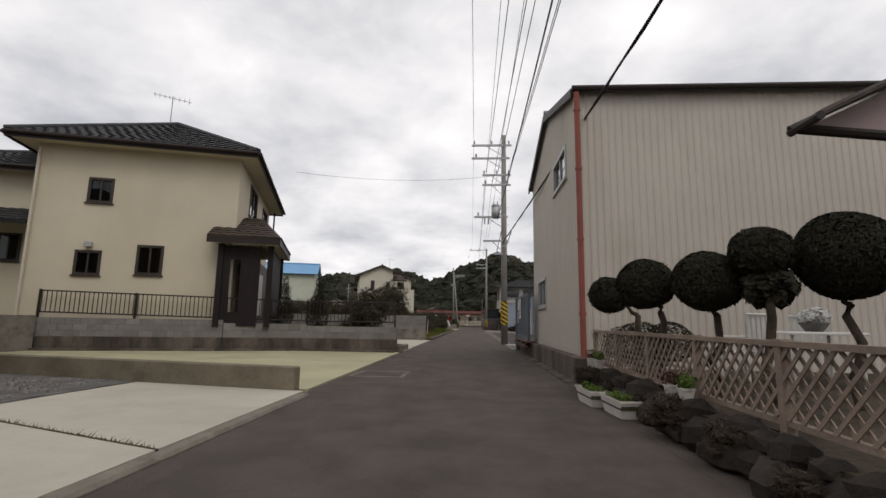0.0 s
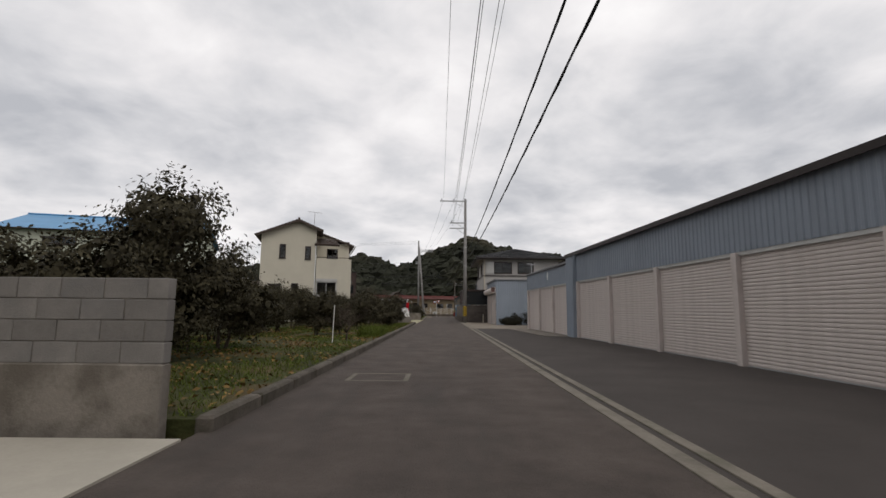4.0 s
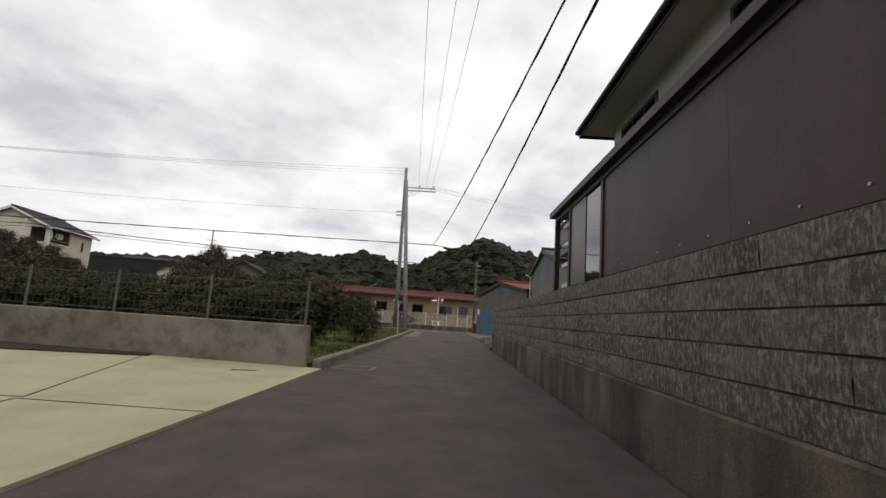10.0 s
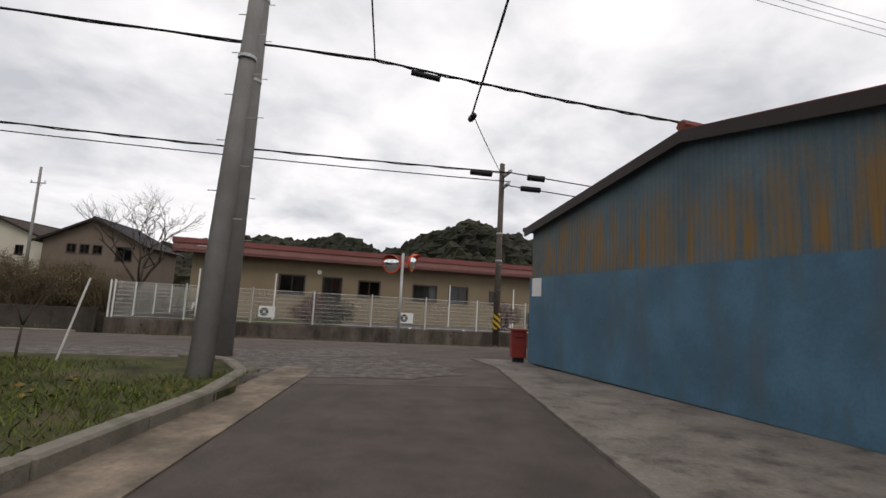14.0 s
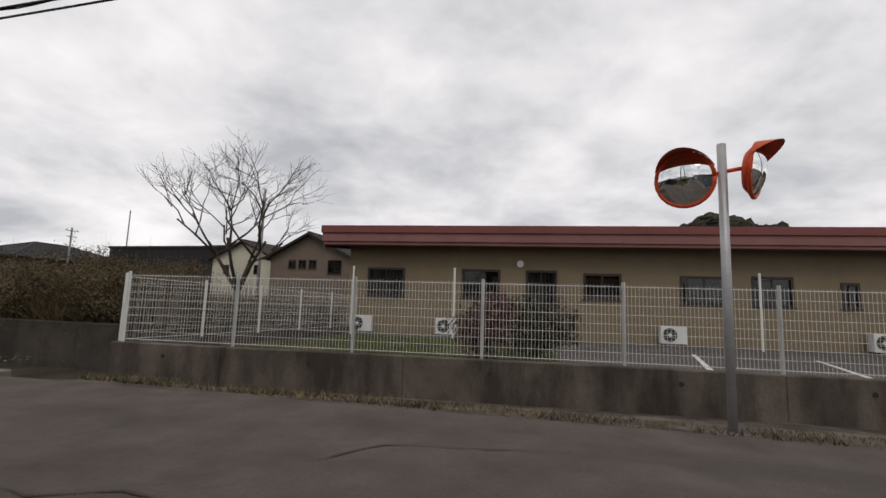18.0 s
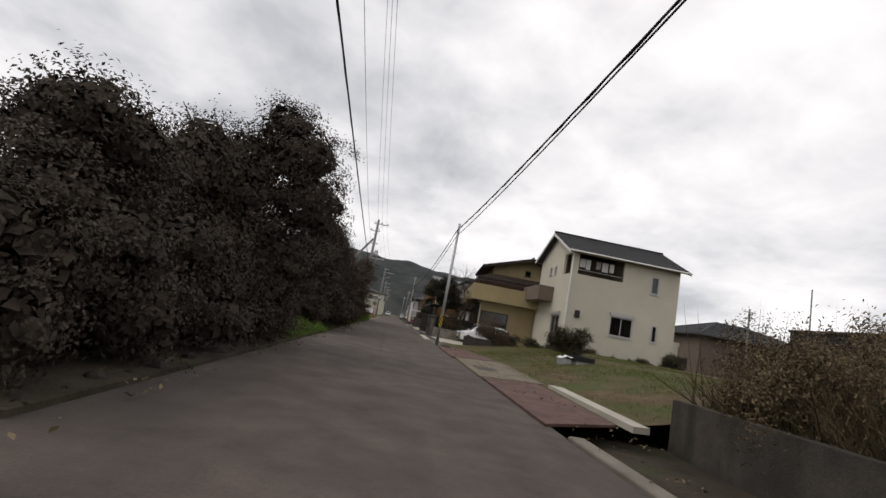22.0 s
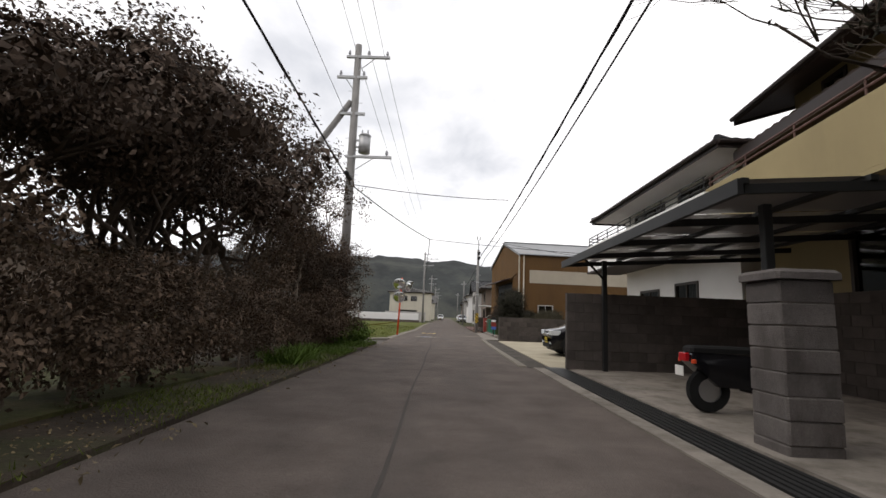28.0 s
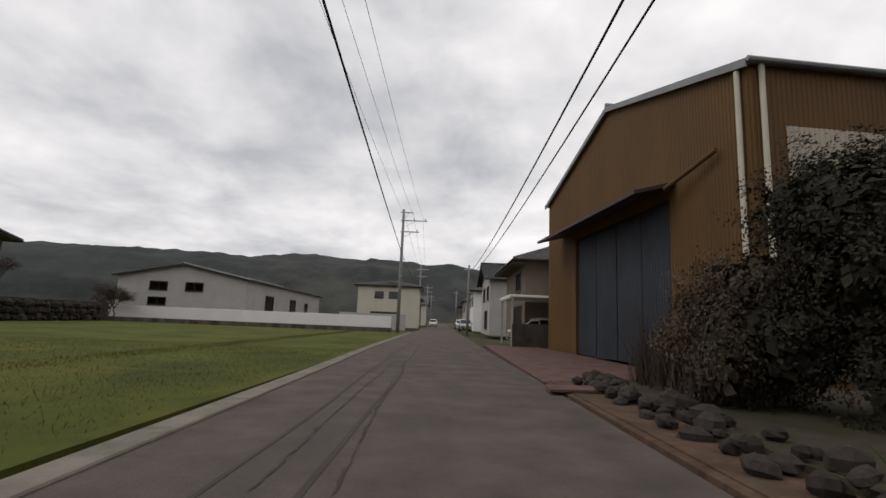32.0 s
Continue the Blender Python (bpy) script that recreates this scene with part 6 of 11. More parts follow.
part("door_frame", Geo().box(-0.04, -0.22, 0.38, 0.06, -0.17, 2.24).box(-0.04, -1.08, 0.38, 0.06, -1.03, 2.24).box(-0.04, -1.03, 2.2, 0.06, -0.22, 2.25), POLE_WOOD, sh)
part("notice", Geo().box(-0.036, 6.85, 1.55, -0.033, 7.25, 1.95), PAPER, sh, "small faded paper notice")
part("door_sill", Geo().box(-0.1, -1.1, 0.05, 0.2, -0.15, 0.4, 0.02), CONCRETE_DARK, sh)
building("link_shed", at1(0, 0), "dark lean-to between the two blue sheds", (5.5, 9, 104.6, 105.7), 0.05, 2.7, SHEET_DARK, ROOF_RUST, {}, "flat", 0.1, 0.1, category="shed", tile=False)

# ---- nursery school behind the fence ----
KM = at2(13.4, 9.1, 0, -84.7)
kg = building("school_building", KM, "long low tan building with a faded red metal roof", (0.5, 36, 0.4, 9.5), 0.1, 3.45, STUCCO_TAN, ROOF_RED,
    {"s": [(1.25, 2.65, 1.5, 2.52, "curtain"), (4.8, 6.15, 1.5, 2.52), (7.08, 8.13, 0.15, 2.52, "grille"), (9.05, 10.28, 1.6, 2.45), (12.2, 13.65, 1.52, 2.42, "curtain"), (14.4, 15.6, 1.5, 2.45), (17.0, 17.5, 1.5, 2.3), (20, 21.4, 1.45, 2.4), (24, 25.4, 1.45, 2.4)]},
    "gable_x", 0.11, 0.75, FRAME_DARK, ROOF_RED, "school", tile=False, gutter=False)
part("upper_fascia", Geo().box(-0.34, -0.48, 3.72, 36.6, -0.3, 3.98), ROOF_RED, kg, "dull dark red metal fascia")
part("lower_fascia", Geo().box(-0.3, -0.42, 3.41, 36.6, -0.3, 3.716).box(-0.26, -0.36, 3.3, 36.5, -0.31, 3.41), mk("pinkish_red_metal", (0.24, 0.115, 0.105), 0.7, 0.12, 0.7, 25, 0.05, stain=(0.17, 0.085, 0.075), stain_amount=0.5, streak=True), kg, "faded pinkish band of the fascia")
for x in (1.15, 4.7, 14.05, 18.0):
    yp = thing("yard_post", KM @ pose(x, -0.9, 0.12), "thin white steel post in the school yard", "post", "yard posts")
    part("tube", Geo().cyl((0, 0, 0), (0, 0, 2.3), 0.035, 0.035, 10), STEEL_WHITE, yp)
    part("cap", Geo().cyl((0, 0, 2.3), (0, 0, 2.34), 0.042, 0.03, 10), STEEL_WHITE, yp)
part("round_vent", Geo().disc((6.87, 0.33, 2.75), (0, 1, 0), 0.12, 0.08, 16), STEEL_WHITE, kg)

# ---- buildings along the street ----
HM = at2(0, 0)
h2 = building("house", HM, "cream two-storey house with a dark gable roof and a recessed loggia", (10.35, 17.6, 35.3, 41.8), 0.7, 7.35, STUCCO_PALE, TILE_DARK,
    {"s": [(10.75, 13.8, 5.75, 7.1, "open"), (13.25, 14.75, 2.3, 3.5, "shutterbox"), (16.05, 16.4, 2.35, 3.4), (15.7, 16.2, 5.4, 6.5)],
     "w": [(35.6, 36.9, 5.75, 7.1, "open"), (36.3, 37.9, 0.95, 3.0, "shutterbox"), (38.2, 38.6, 5.9, 6.5), (39.2, 39.6, 5.9, 6.5)]}, "gable_x", 0.46, 0.45, FRAME_LIGHT, TRIM_WHITE)
part("loggia_floor", Geo().box(10.5, 35.5, 5.6, 13.9, 37.6, 5.72), STUCCO_PALE, h2)
# inner walls in brown render, darker than the pale outer walls
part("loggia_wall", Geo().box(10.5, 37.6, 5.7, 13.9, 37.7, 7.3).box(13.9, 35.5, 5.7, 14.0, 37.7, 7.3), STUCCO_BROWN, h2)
part("loggia_rail", Geo().tube([(10.8, 35.38, 6.05), (13.8, 35.38, 6.05)], 0.025, 6), STEEL_GREY, h2)
part("corner_post", Geo().box(10.36, 35.31, 5.7, 10.74, 35.6, 7.1), STUCCO_PALE, h2)
part("side_balcony", Geo().box(9.3, 38.2, 3.95, 10.34, 42.2, 4.05).box(9.3, 38.2, 4.05, 9.38, 42.2, 4.95).box(9.38, 38.2, 4.05, 10.34, 38.28, 4.95), STUCCO_BROWN, h2, "dark brown side balcony")
part("downpipe", Geo().tube([(10.3, 35.2, 0.9), (10.3, 35.2, 7.0)], 0.045, 8), STEEL_WHITE, h2)
part("meter_box", Geo().box(10.9, 35.16, 3.0, 11.2, 35.29, 3.45), INK, h2)
lw = thing("laundry", HM, "washing hung on a line in the loggia", "laundry")
for i, (a, w, hh) in enumerate(((11.0, 0.35, 0.55), (11.4, 0.3, 0.65), (12.1, 0.28, 0.5), (12.5, 0.4, 0.6), (13.0, 0.3, 0.55))):
    part("garment", Geo().box(a, 35.75, 6.85 - hh, a + w, 35.78, 6.85), (PAPER, STEEL_WHITE, CURTAIN)[i % 3], lw)
part("line", Geo().tube([(10.6, 35.76, 6.88), (13.85, 35.76, 6.88)], 0.008, 4), CABLE, lw)
building("garden_wall_house", at2(17.7, 36.5, 0.6), "cream lower wing of the house", (0, 1.0, 0, 4), 0, 1.9, STUCCO_PALE, STUCCO_PALE, {}, "flat", 0.1, 0.02, tile=False, trim=STUCCO_PALE, category="wall")

YM = at2(5.3, 41.7, 0, -5.2)
yh = building("house", YM, "mustard-yellow rendered house with a deep balcony and dark eaves", (0.9, 8.6, 0.95, 11.2), 0.1, 3.4, STUCCO_YELLOW, STUCCO_YELLOW,
    {"s": [(0.98, 3.05, 0.55, 2.62, "curtain")], "w": [(2.2, 4.2, 1.72, 2.95), (7.0, 8.6, 1.4, 2.9)]}, "flat", 0.2, 0.0, FRAME_DARK, STUCCO_YELLOW, tile=False)
part("balcony_parapet", Geo().box(0, 0, 3.45, 0.12, 12.1, 4.56, 0.012), STUCCO_YELLOW, yh)
part("balcony_parapet", Geo().box(0.12, 0, 3.45, 8.4, 0.12, 4.56, 0.012), STUCCO_YELLOW, yh)
part("balcony_parapet", Geo().box(0.12, 11.98, 3.45, 3.2, 12.1, 4.56, 0.012), STUCCO_YELLOW, yh)
part("balcony_floor", Geo().box(0, 0, 3.36, 8.6, 12.1, 3.448), STUCCO_YELLOW, yh)
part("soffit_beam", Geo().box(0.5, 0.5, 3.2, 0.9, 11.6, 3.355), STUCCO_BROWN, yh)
for pts in ([(0.06, 12.04, 4.84), (0.06, 0.06, 4.84), (8.2, 0.06, 4.84)], [(0.06, 12.04, 4.7), (0.06, 0.06, 4.7), (8.2, 0.06, 4.7)]):
    part("balcony_rail", Geo().tube(pts, 0.024, 6), RUST_PLATE, yh)
for x, y in [(0.06, 0.06 + 1.7 * k) for k in range(8)] + [(1.7 * k, 0.06) for k in range(1, 5)]:
    part("rail_post", Geo().tube([(x, y, 4.55), (x, y, 4.84)], 0.02, 6), RUST_PLATE, yh)
bw = part("bay_window", Geo().box(0.5, 1.95, 1.55, 0.898, 2.05, 3.05).box(0.5, 4.2, 1.55, 0.898, 4.3, 3.05).box(0.5, 2.05, 1.55, 0.898, 4.2, 1.68).box(0.5, 2.05, 2.95, 0.898, 4.2, 3.05).box(0.5, 3.1, 1.68, 0.56, 3.16, 2.95), TRIM_DARK, yh, "dark brown projecting bay window")
part("pane", Geo().box(0.53, 2.05, 1.68, 0.54, 3.1, 2.95), CAR_GLASS, bw)
part("pane", Geo().box(0.53, 3.16, 1.68, 0.54, 4.2, 2.95), CAR_GLASS, bw)
part("downpipe", Geo().tube([(0.84, 0.9, 0.2), (0.84, 0.9, 3.3)], 0.04, 8), PIPE_PALE, yh)
yu = building("upper_storey", YM, "yellow upper storey with a dark gabled roof", (1.8, 7.9, 4.6, 11.3), 3.46, 6.83, STUCCO_YELLOW, TILE_BROWN, {"s": [(4.5, 4.95, 6.3, 6.75), (3.4, 4.9, 3.7, 5.2)], "w": [(5, 7, 3.6, 5.2), (8.6, 10.6, 3.6, 5.2), (9.6, 10.3, 6.1, 6.55)]}, "gable_y", 0.3, 0.95, FRAME_DARK, ridge_at=4.85)
for a, b, c, d in (((0.35, 1.5, 5.25), (7.9, 1.5, 5.25), (7.9, 4.58, 6.0), (1.78, 4.58, 6.0)), ((0.35, 11.3, 5.25), (0.35, 1.5, 5.25), (1.78, 4.58, 6.0), (1.78, 11.3, 6.0))):
    g = Geo()
    tiled(g, a, b, c, d)
    part("pent_roof", g, TILE_BROWN, yu, "dark brown pent roof over the balcony")
part("pent_fascia", Geo().box(0.32, 1.47, 5.04, 0.35, 11.3, 5.25), TRIM_DARK, yu)
part("pent_fascia", Geo().box(0.35, 1.47, 5.04, 7.9, 1.5, 5.25), TRIM_DARK, yu)
# undersides in brown render, darker than the yellow walls
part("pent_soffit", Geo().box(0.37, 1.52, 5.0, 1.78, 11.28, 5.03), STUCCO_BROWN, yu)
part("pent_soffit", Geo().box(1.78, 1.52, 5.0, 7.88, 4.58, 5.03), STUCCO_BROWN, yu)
for x, y in ((0.5, 1.65), (0.5, 6.8), (0.5, 11.1), (4.2, 1.65)):
    part("pent_post", Geo().box(x - 0.05, y - 0.05, 3.46, x + 0.05, y + 0.05, 5.0), TRIM_DARK, yu)

wh = building("house", HM, "white rendered house with dark eaves and a long white balcony", (7.3, 15, 53.9, 61.6), 0, 5.55, STUCCO_WHITE, TILE_DARK,
    {"w": [(55, 57, 3.9, 5.3), (58, 60.6, 3.9, 5.3), (56, 57.4, 0.4, 2.4), (58.6, 60.2, 0.9, 2.3)], "n": [(9, 10.5, 0.9, 2.2)]}, "hip", 0.3, 1.1, FRAME_DARK)
part("balcony", Geo().box(5.95, 53.0, 3.2, 7.3, 62.5, 3.34).box(5.95, 53.0, 3.34, 6.07, 62.5, 4.3).box(6.07, 62.38, 3.34, 7.3, 62.5, 4.3).box(6.07, 53.0, 3.34, 7.3, 53.12, 4.3), STUCCO_WHITE, wh, "white balcony with dark bands")
part("balcony_band", Geo().box(5.93, 52.98, 3.56, 5.95, 62.52, 3.68).box(5.94, 62.5, 3.56, 7.3, 62.52, 3.68).box(5.9, 52.95, 3.14, 7.3, 62.54, 3.2), TRIM_DARK, wh)
rl = Geo()
for k in range(3):
    rl.tube([(6.0, 53.0, 4.4 + k * 0.14), (6.0, 62.45, 4.4 + k * 0.14), (7.3, 62.45, 4.4 + k * 0.14)], 0.02, 6)
for k in range(9):
    rl.tube([(6.0, 53.1 + k * 1.17, 4.3), (6.0, 53.1 + k * 1.17, 4.7)], 0.02, 6)
part("balcony_rail", rl, STEEL_BLACK, wh)

BM = at2(6.43, 84.58, 0, 5.9)
bb = building("brown_barn", BM, "large ochre-brown ribbed metal barn with a grey gable roof", (0, 15.9, 0, 13.2), 0, 6.98, SHEET_BROWN, ROOF_GREY,
    {"w": [(3.05, 9.75, 0, 4.65, "open")], "s": [(1.6, 2.98, 1.35, 2.4), (4.3, 6.04, 1.48, 2.42), (7.3, 9.02, 1.55, 2.43), (10.2, 11.8, 1.6, 2.43), (13.4, 14.8, 1.6, 2.43)]},
    "gable_x", 0.3, 0.15, FRAME_LIGHT, ROOF_GREY, "barn", ribs=0.12, tile=False, gutter=True)
g = Geo()
ribbed(g, 0.8, 15.3, 4.35, lambda a: 5.52, 0.12, 0.028, [], lambda a, d, z: (a, d - 0.035, z))
part("light_strip", g, STRIP_LIGHT, bb, "pale translucent strip in the wall")
g = Geo()
ribbed(g, 3.1, 9.7, 0.05, lambda a: 4.6, 0.14, 0.02, [], lambda a, d, z: (0.1 + d, a, z))
part("sliding_door", g, mk("dark_door_sheet", (0.035, 0.04, 0.05), 0.5, 0.2, 0.6, 25, 0.1), bb, "dark sliding sheet door")
part("door_canopy", Geo().add([(0.0, 2.7, 5.05), (0.0, 11.2, 5.05), (-1.2, 11.2, 4.72), (-1.2, 2.7, 4.72), (0.0, 2.7, 4.95), (0.0, 11.2, 4.95), (-1.2, 11.2, 4.62), (-1.2, 2.7, 4.62)], [(0, 1, 2, 3), (7, 6, 5, 4), (0, 3, 7, 4), (1, 5, 6, 2), (2, 6, 7, 3)]), SHEET_DARK, bb, "dark brown canopy over the door")
part("downpipe", Geo().tube([(-0.1, 0.2, 0.3), (-0.1, 0.2, 6.8)], 0.06, 8).tube([(0.25, -0.1, 0.3), (0.25, -0.1, 6.85)], 0.06, 8), PIPE_PALE, bb)
part("exhaust_pipe", Geo().tube([(-0.15, 0.9, 5.25), (-0.35, 2.7, 4.8)], 0.06, 8), SHEET_BROWN, bb)
for y in (4.75, 6.4, 8.05):
    part("door_seam", Geo().box(0.07, y - 0.02, 0.06, 0.09, y + 0.02, 4.58), STEEL_BLACK, bb)
building("back_house", at2(23, 84, 0, 5.9), "pale house with a flat eave behind the barn", (-3, 6, -6, -1), 0, 5.4, STUCCO_GREY, ROOF_GREY, {"w": [(-4.5, -2.5, 1.0, 2.6)]}, "flat", 0.2, 0.8, tile=False)

# distant houses and works
FAR = (
    ("factory", at2(-33, 123.5, 0, 2), "long pale works building with a low gable roof", (0, 13, 0, 34), 0, 4.6, STUCCO_GREY, ROOF_GREY, {"s": [(3.2, 5.0, 3.1, 4.0), (6.8, 8.6, 3.1, 4.0), (3.2, 5.0, 1.6, 2.4)], "e": [(6, 9, 0.2, 3.2), (16, 19, 0.2, 3.2), (24, 26, 1.5, 3)]}, "gable_y", 0.2, 0.4, "factory"),
    ("office_block", at2(-12.5, 146, 0, 1), "pale two-storey office with a shallow roof", (0, 9, 0, 9), 0, 6.1, STUCCO_PALE, TILE_GREY, {"s": [(2.5, 3.8, 4.2, 5.2), (4.6, 5.9, 4.2, 5.2), (2, 6, 1.0, 2.2)]}, "hip", 0.2, 0.5, "office"),
    ("farmhouse", at2(-43, 98, 0, 30), "dark farmhouse with a heavy tiled roof", (0, 14, 0, 9), 0, 6.3, STUCCO_BROWN, TILE_DARK, {"s": [(2, 5, 0.6, 2.4), (8, 11, 3.4, 4.6)], "e": [(2, 5, 0.6, 2.4)]}, "hip", 0.45, 1.0, "house"),
    ("house", at2(4.9, 103.2, 0, 0), "dark timber house with a grey tiled roof", (0, 9, 0, 8), 0, 4.9, STUCCO_BROWN, TILE_GREY, {"s": [(2, 3.2, 3.2, 4.4), (5, 6.6, 3.2, 4.4)], "w": [(1.5, 3.5, 3.2, 4.4), (1.0, 4.5, 0.4, 2.3)]}, "hip", 0.42, 0.8, "house"),
    ("house", at2(4.6, 121, 0, 0), "pale two-storey house with a tiled roof", (0, 8, 0, 9), 0, 5.6, STUCCO_GREY, TILE_DARK, {"w": [(1, 3, 3.4, 4.8), (5, 7, 3.4, 4.8), (2, 5, 0.5, 2.4)], "s": [(2, 4, 3.4, 4.8)]}, "gable_x", 0.4, 0.6, "house"),
    ("house", at2(4.4, 141, 0, 0), "white two-storey house with a tiled roof", (0, 8, 0, 8), 0, 5.6, STUCCO_WHITE, TILE_GREY, {"w": [(1, 3, 3.4, 4.8), (5, 7, 3.4, 4.8)], "s": [(2, 4, 3.4, 4.8)]}, "hip", 0.4, 0.6, "house"),
    ("house", at2(-13.5, 172, 0, 0), "tan house with a tiled roof", (0, 9, 0, 9), 0, 5.4, STUCCO_TAN, TILE_DARK, {"s": [(2, 4, 3.4, 4.6), (5, 7, 3.4, 4.6)], "e": [(2, 5, 3.2, 4.6)]}, "hip", 0.4, 0.6, "house"),
    ("house", at2(4.5, 165, 0, 0), "grey house with a tiled roof", (0, 9, 0, 12), 0, 5.2, STUCCO_GREY, TILE_GREY, {"w": [(2, 4, 3.2, 4.4), (7, 9, 3.2, 4.4)]}, "hip", 0.4, 0.6, "house"),
    ("house", at2(-13, 200, 0, 0), "pale house with a tiled roof", (0, 9, 0, 12), 0, 5.6, STUCCO_PALE, TILE_GREY, {"s": [(2, 4, 3.4, 4.6)], "e": [(2, 5, 3.2, 4.6)]}, "gable_x", 0.4, 0.6, "house"),
    ("house", at2(5, 195, 0, 0), "brown house with a tiled roof", (0, 9, 0, 14), 0, 5.2, STUCCO_BROWN, TILE_DARK, {"w": [(2, 4, 3.2, 4.4), (7, 9, 3.2, 4.4)]}, "hip", 0.4, 0.6, "house"),
    ("house", at1(-45.2, 147, 0, 4), "pale tan gabled house with a brown tiled roof", (0, 8.2, 0, 8), 0, 5.7, STUCCO_PALE, TILE_BROWN, {"s": [(1.6, 2.3, 4.0, 4.9), (5.6, 6.3, 4.0, 4.9)]}, "gable_y", 0.42, 0.5, "house"),
    ("house", at1(-36, 146, 0, 8), "grey-brown gabled house with a row of small windows", (0, 8.5, 0, 8), 0, 5.6, STUCCO_BROWN, TILE_DARK, {"s": [(2.0, 2.8, 4.4, 5.2), (3.1, 3.9, 4.4, 5.2), (4.2, 5.0, 4.4, 5.2), (6.2, 7.6, 3.9, 5.2)]}, "gable_y", 0.5, 0.6, "house"),
    ("house", at1(-54.5, 150, 0, 6), "red-brown gabled house with white trim", (0, 8, 0, 8), 0, 6.3, STUCCO_BROWN, TILE_BROWN, {"s": [(2, 4, 3.6, 4.8), (6, 8, 3.6, 4.8)]}, "gable_x", 0.45, 0.6, "house"),
    ("house", at2(36, 60, 0, 0), "dark house with a tiled hip roof beyond the plots", (0, 16, 0, 12), 0, 5.4, STUCCO_BROWN, TILE_DARK, {"w": [(2, 4, 1.2, 2.4), (6, 8, 1.2, 2.4)]}, "hip", 0.35, 0.8, "house"),
    ("warehouse", at2(43, 36, 0, 0), "long black sheet-metal warehouse", (0, 10, 0, 19), 0, 7.2, STEEL_BLACK, STEEL_BLACK, {}, "flat", 0.1, 0.1, "warehouse"),
    ("house", at2(27, -3, 0, -84), "red-brown gabled house behind the school", (-10, -4, 0, 7), 0, 3.6, STUCCO_BROWN, TILE_BROWN, {"s": [(-8.2, -7.4, 2.2, 3.2), (-6.8, -6, 2.2, 3.2)]}, "gable_y", 0.5, 0.5, "house"),
    ("house", at1(-26, 40, 0, 12), "pale house with a grey roof behind the orchard", (-12, -3, 0, 9), 0, 5.5, STUCCO_GREY, TILE_GREY, {"e": [(2, 4, 3.4, 4.6)], "s": [(-9, -7, 3.4, 4.6)]}, "hip", 0.4, 0.6, "house"),
    ("house", at2(-15.9, 36, 0, 0), "pale grey house with dark eaves behind the orchard gap", (-8, 0, 0, 2.4), 0, 4.75, STUCCO_GREY, TILE_DARK, {"s": [(-2.2, -0.9, 3.0, 4.1), (-6, -4, 3.0, 4.1)]}, "gable_x", 0.3, 0.35, "house"),
    ("lean_to_shed", at2(-11.6, 42, 0, 0), "low shed with a dark sloping roof and pale front", (-4.4, 0, 0, 4.5), 0, 2.15, STUCCO_PALE, ROOF_GREY, {"s": [(-3.6, -2.4, 0.3, 1.8), (-1.8, -0.6, 0.3, 1.8)]}, "gable_y", 0.3, 0.3, "shed"),
    ("house", at2(-19, 60, 0, 0), "low dark-roofed house beyond the trees", (-12, 0, 0, 9), 0, 3.9, STUCCO_BROWN, TILE_DARK, {"s": [(-9, -7, 1.4, 2.6), (-4, -2, 1.4, 2.6)]}, "hip", 0.4, 0.7, "house"),
    ("house", at1(9, -6, 0, 0), "dark house beside the garden", (-3.8, 4, -10, 11.5), 0.2, 3.0, STUCCO_BROWN, TILE_BROWN, {"n": [(-2, 0, 1, 2)]}, "hip", 0.4, 0.9, "house"),
)
for nm, m, lab, box, z0, zt, wm, rm, hs, rf, pi, ov, cat in FAR:
    building(nm, m, lab, box, z0, zt, wm, rm, hs, rf, pi, ov, FRAME_DARK, TRIM_DARK, cat, tile=rm in (TILE_DARK, TILE_GREY, TILE_BROWN))
fc = thing("carport", at2(3.5, 98.9, 0), "white-roofed carport before the dark timber house", "carport")
part("roof", Geo().box(-0.1, 0, 2.46, 3.4, 4.2, 2.58, 0.02), STEEL_WHITE, fc)
for x, y in ((0.05, 0.1), (0.05, 4.1), (3.2, 0.1), (3.2, 4.1)):
    part("post", Geo().box(x - 0.05, y - 0.05, 0, x + 0.05, y + 0.05, 2.46), STEEL_GREY, fc)
part("beam", Geo().box(-0.08, 0.05, 2.36, 0.06, 4.15, 2.455), STEEL_GREY, fc)
wall_run("timber_house_wall", R2, [(3.55, 99.0), (7.4, 99.0)], -0.1, 1.15, 0.14, CONCRETE_STAINED, "dark block wall before the carport")
building("house", at1(-9.15, 11.1, 0, 4), "dark-eaved house at the edge of the gravel lot", (-9, 0, -7, 2.2), 0.05, 5.45, STUCCO_BROWN, TILE_DARK, {"e": [(-3, -1, 3.4, 4.8)], "n": [(-5, -3.5, 3.4, 4.7)]}, "hip", 0.45, 0.75)
part("balcony", Geo().box(-0.58, 6.9, 4.62, -0.28, 8.7, 4.7).box(-0.34, 6.9, 4.7, -0.28, 8.7, 5.3).box(-0.58, 6.9, 4.7, -0.34, 6.96, 5.3).box(-0.58, 8.64, 4.7, -0.34, 8.7, 5.3), TRIM_DARK, house, "dark brown corner balcony")
part("balcony_post", Geo().box(-0.36, 8.56, 5.3, -0.29, 8.64, 6.4), TRIM_DARK, house)
part("lower_screen", Geo().box(-0.55, 4.3, 0.8, -0.48, 8.7, 3.5), SHEET_DARK, house, "dark brown screen below the balcony")
part("shutter", Geo().box(-0.47, 5.2, 1.2, -0.44, 6.9, 3.0), FRAME_LIGHT, house)
wall_run("field_stone_wall", at2(0, 0), [(-26.5, 88), (-28.5, 104), (-30, 118)], -0.1, 1.55, 0.5, STONE, "old dark stone wall in front of the farmhouse")
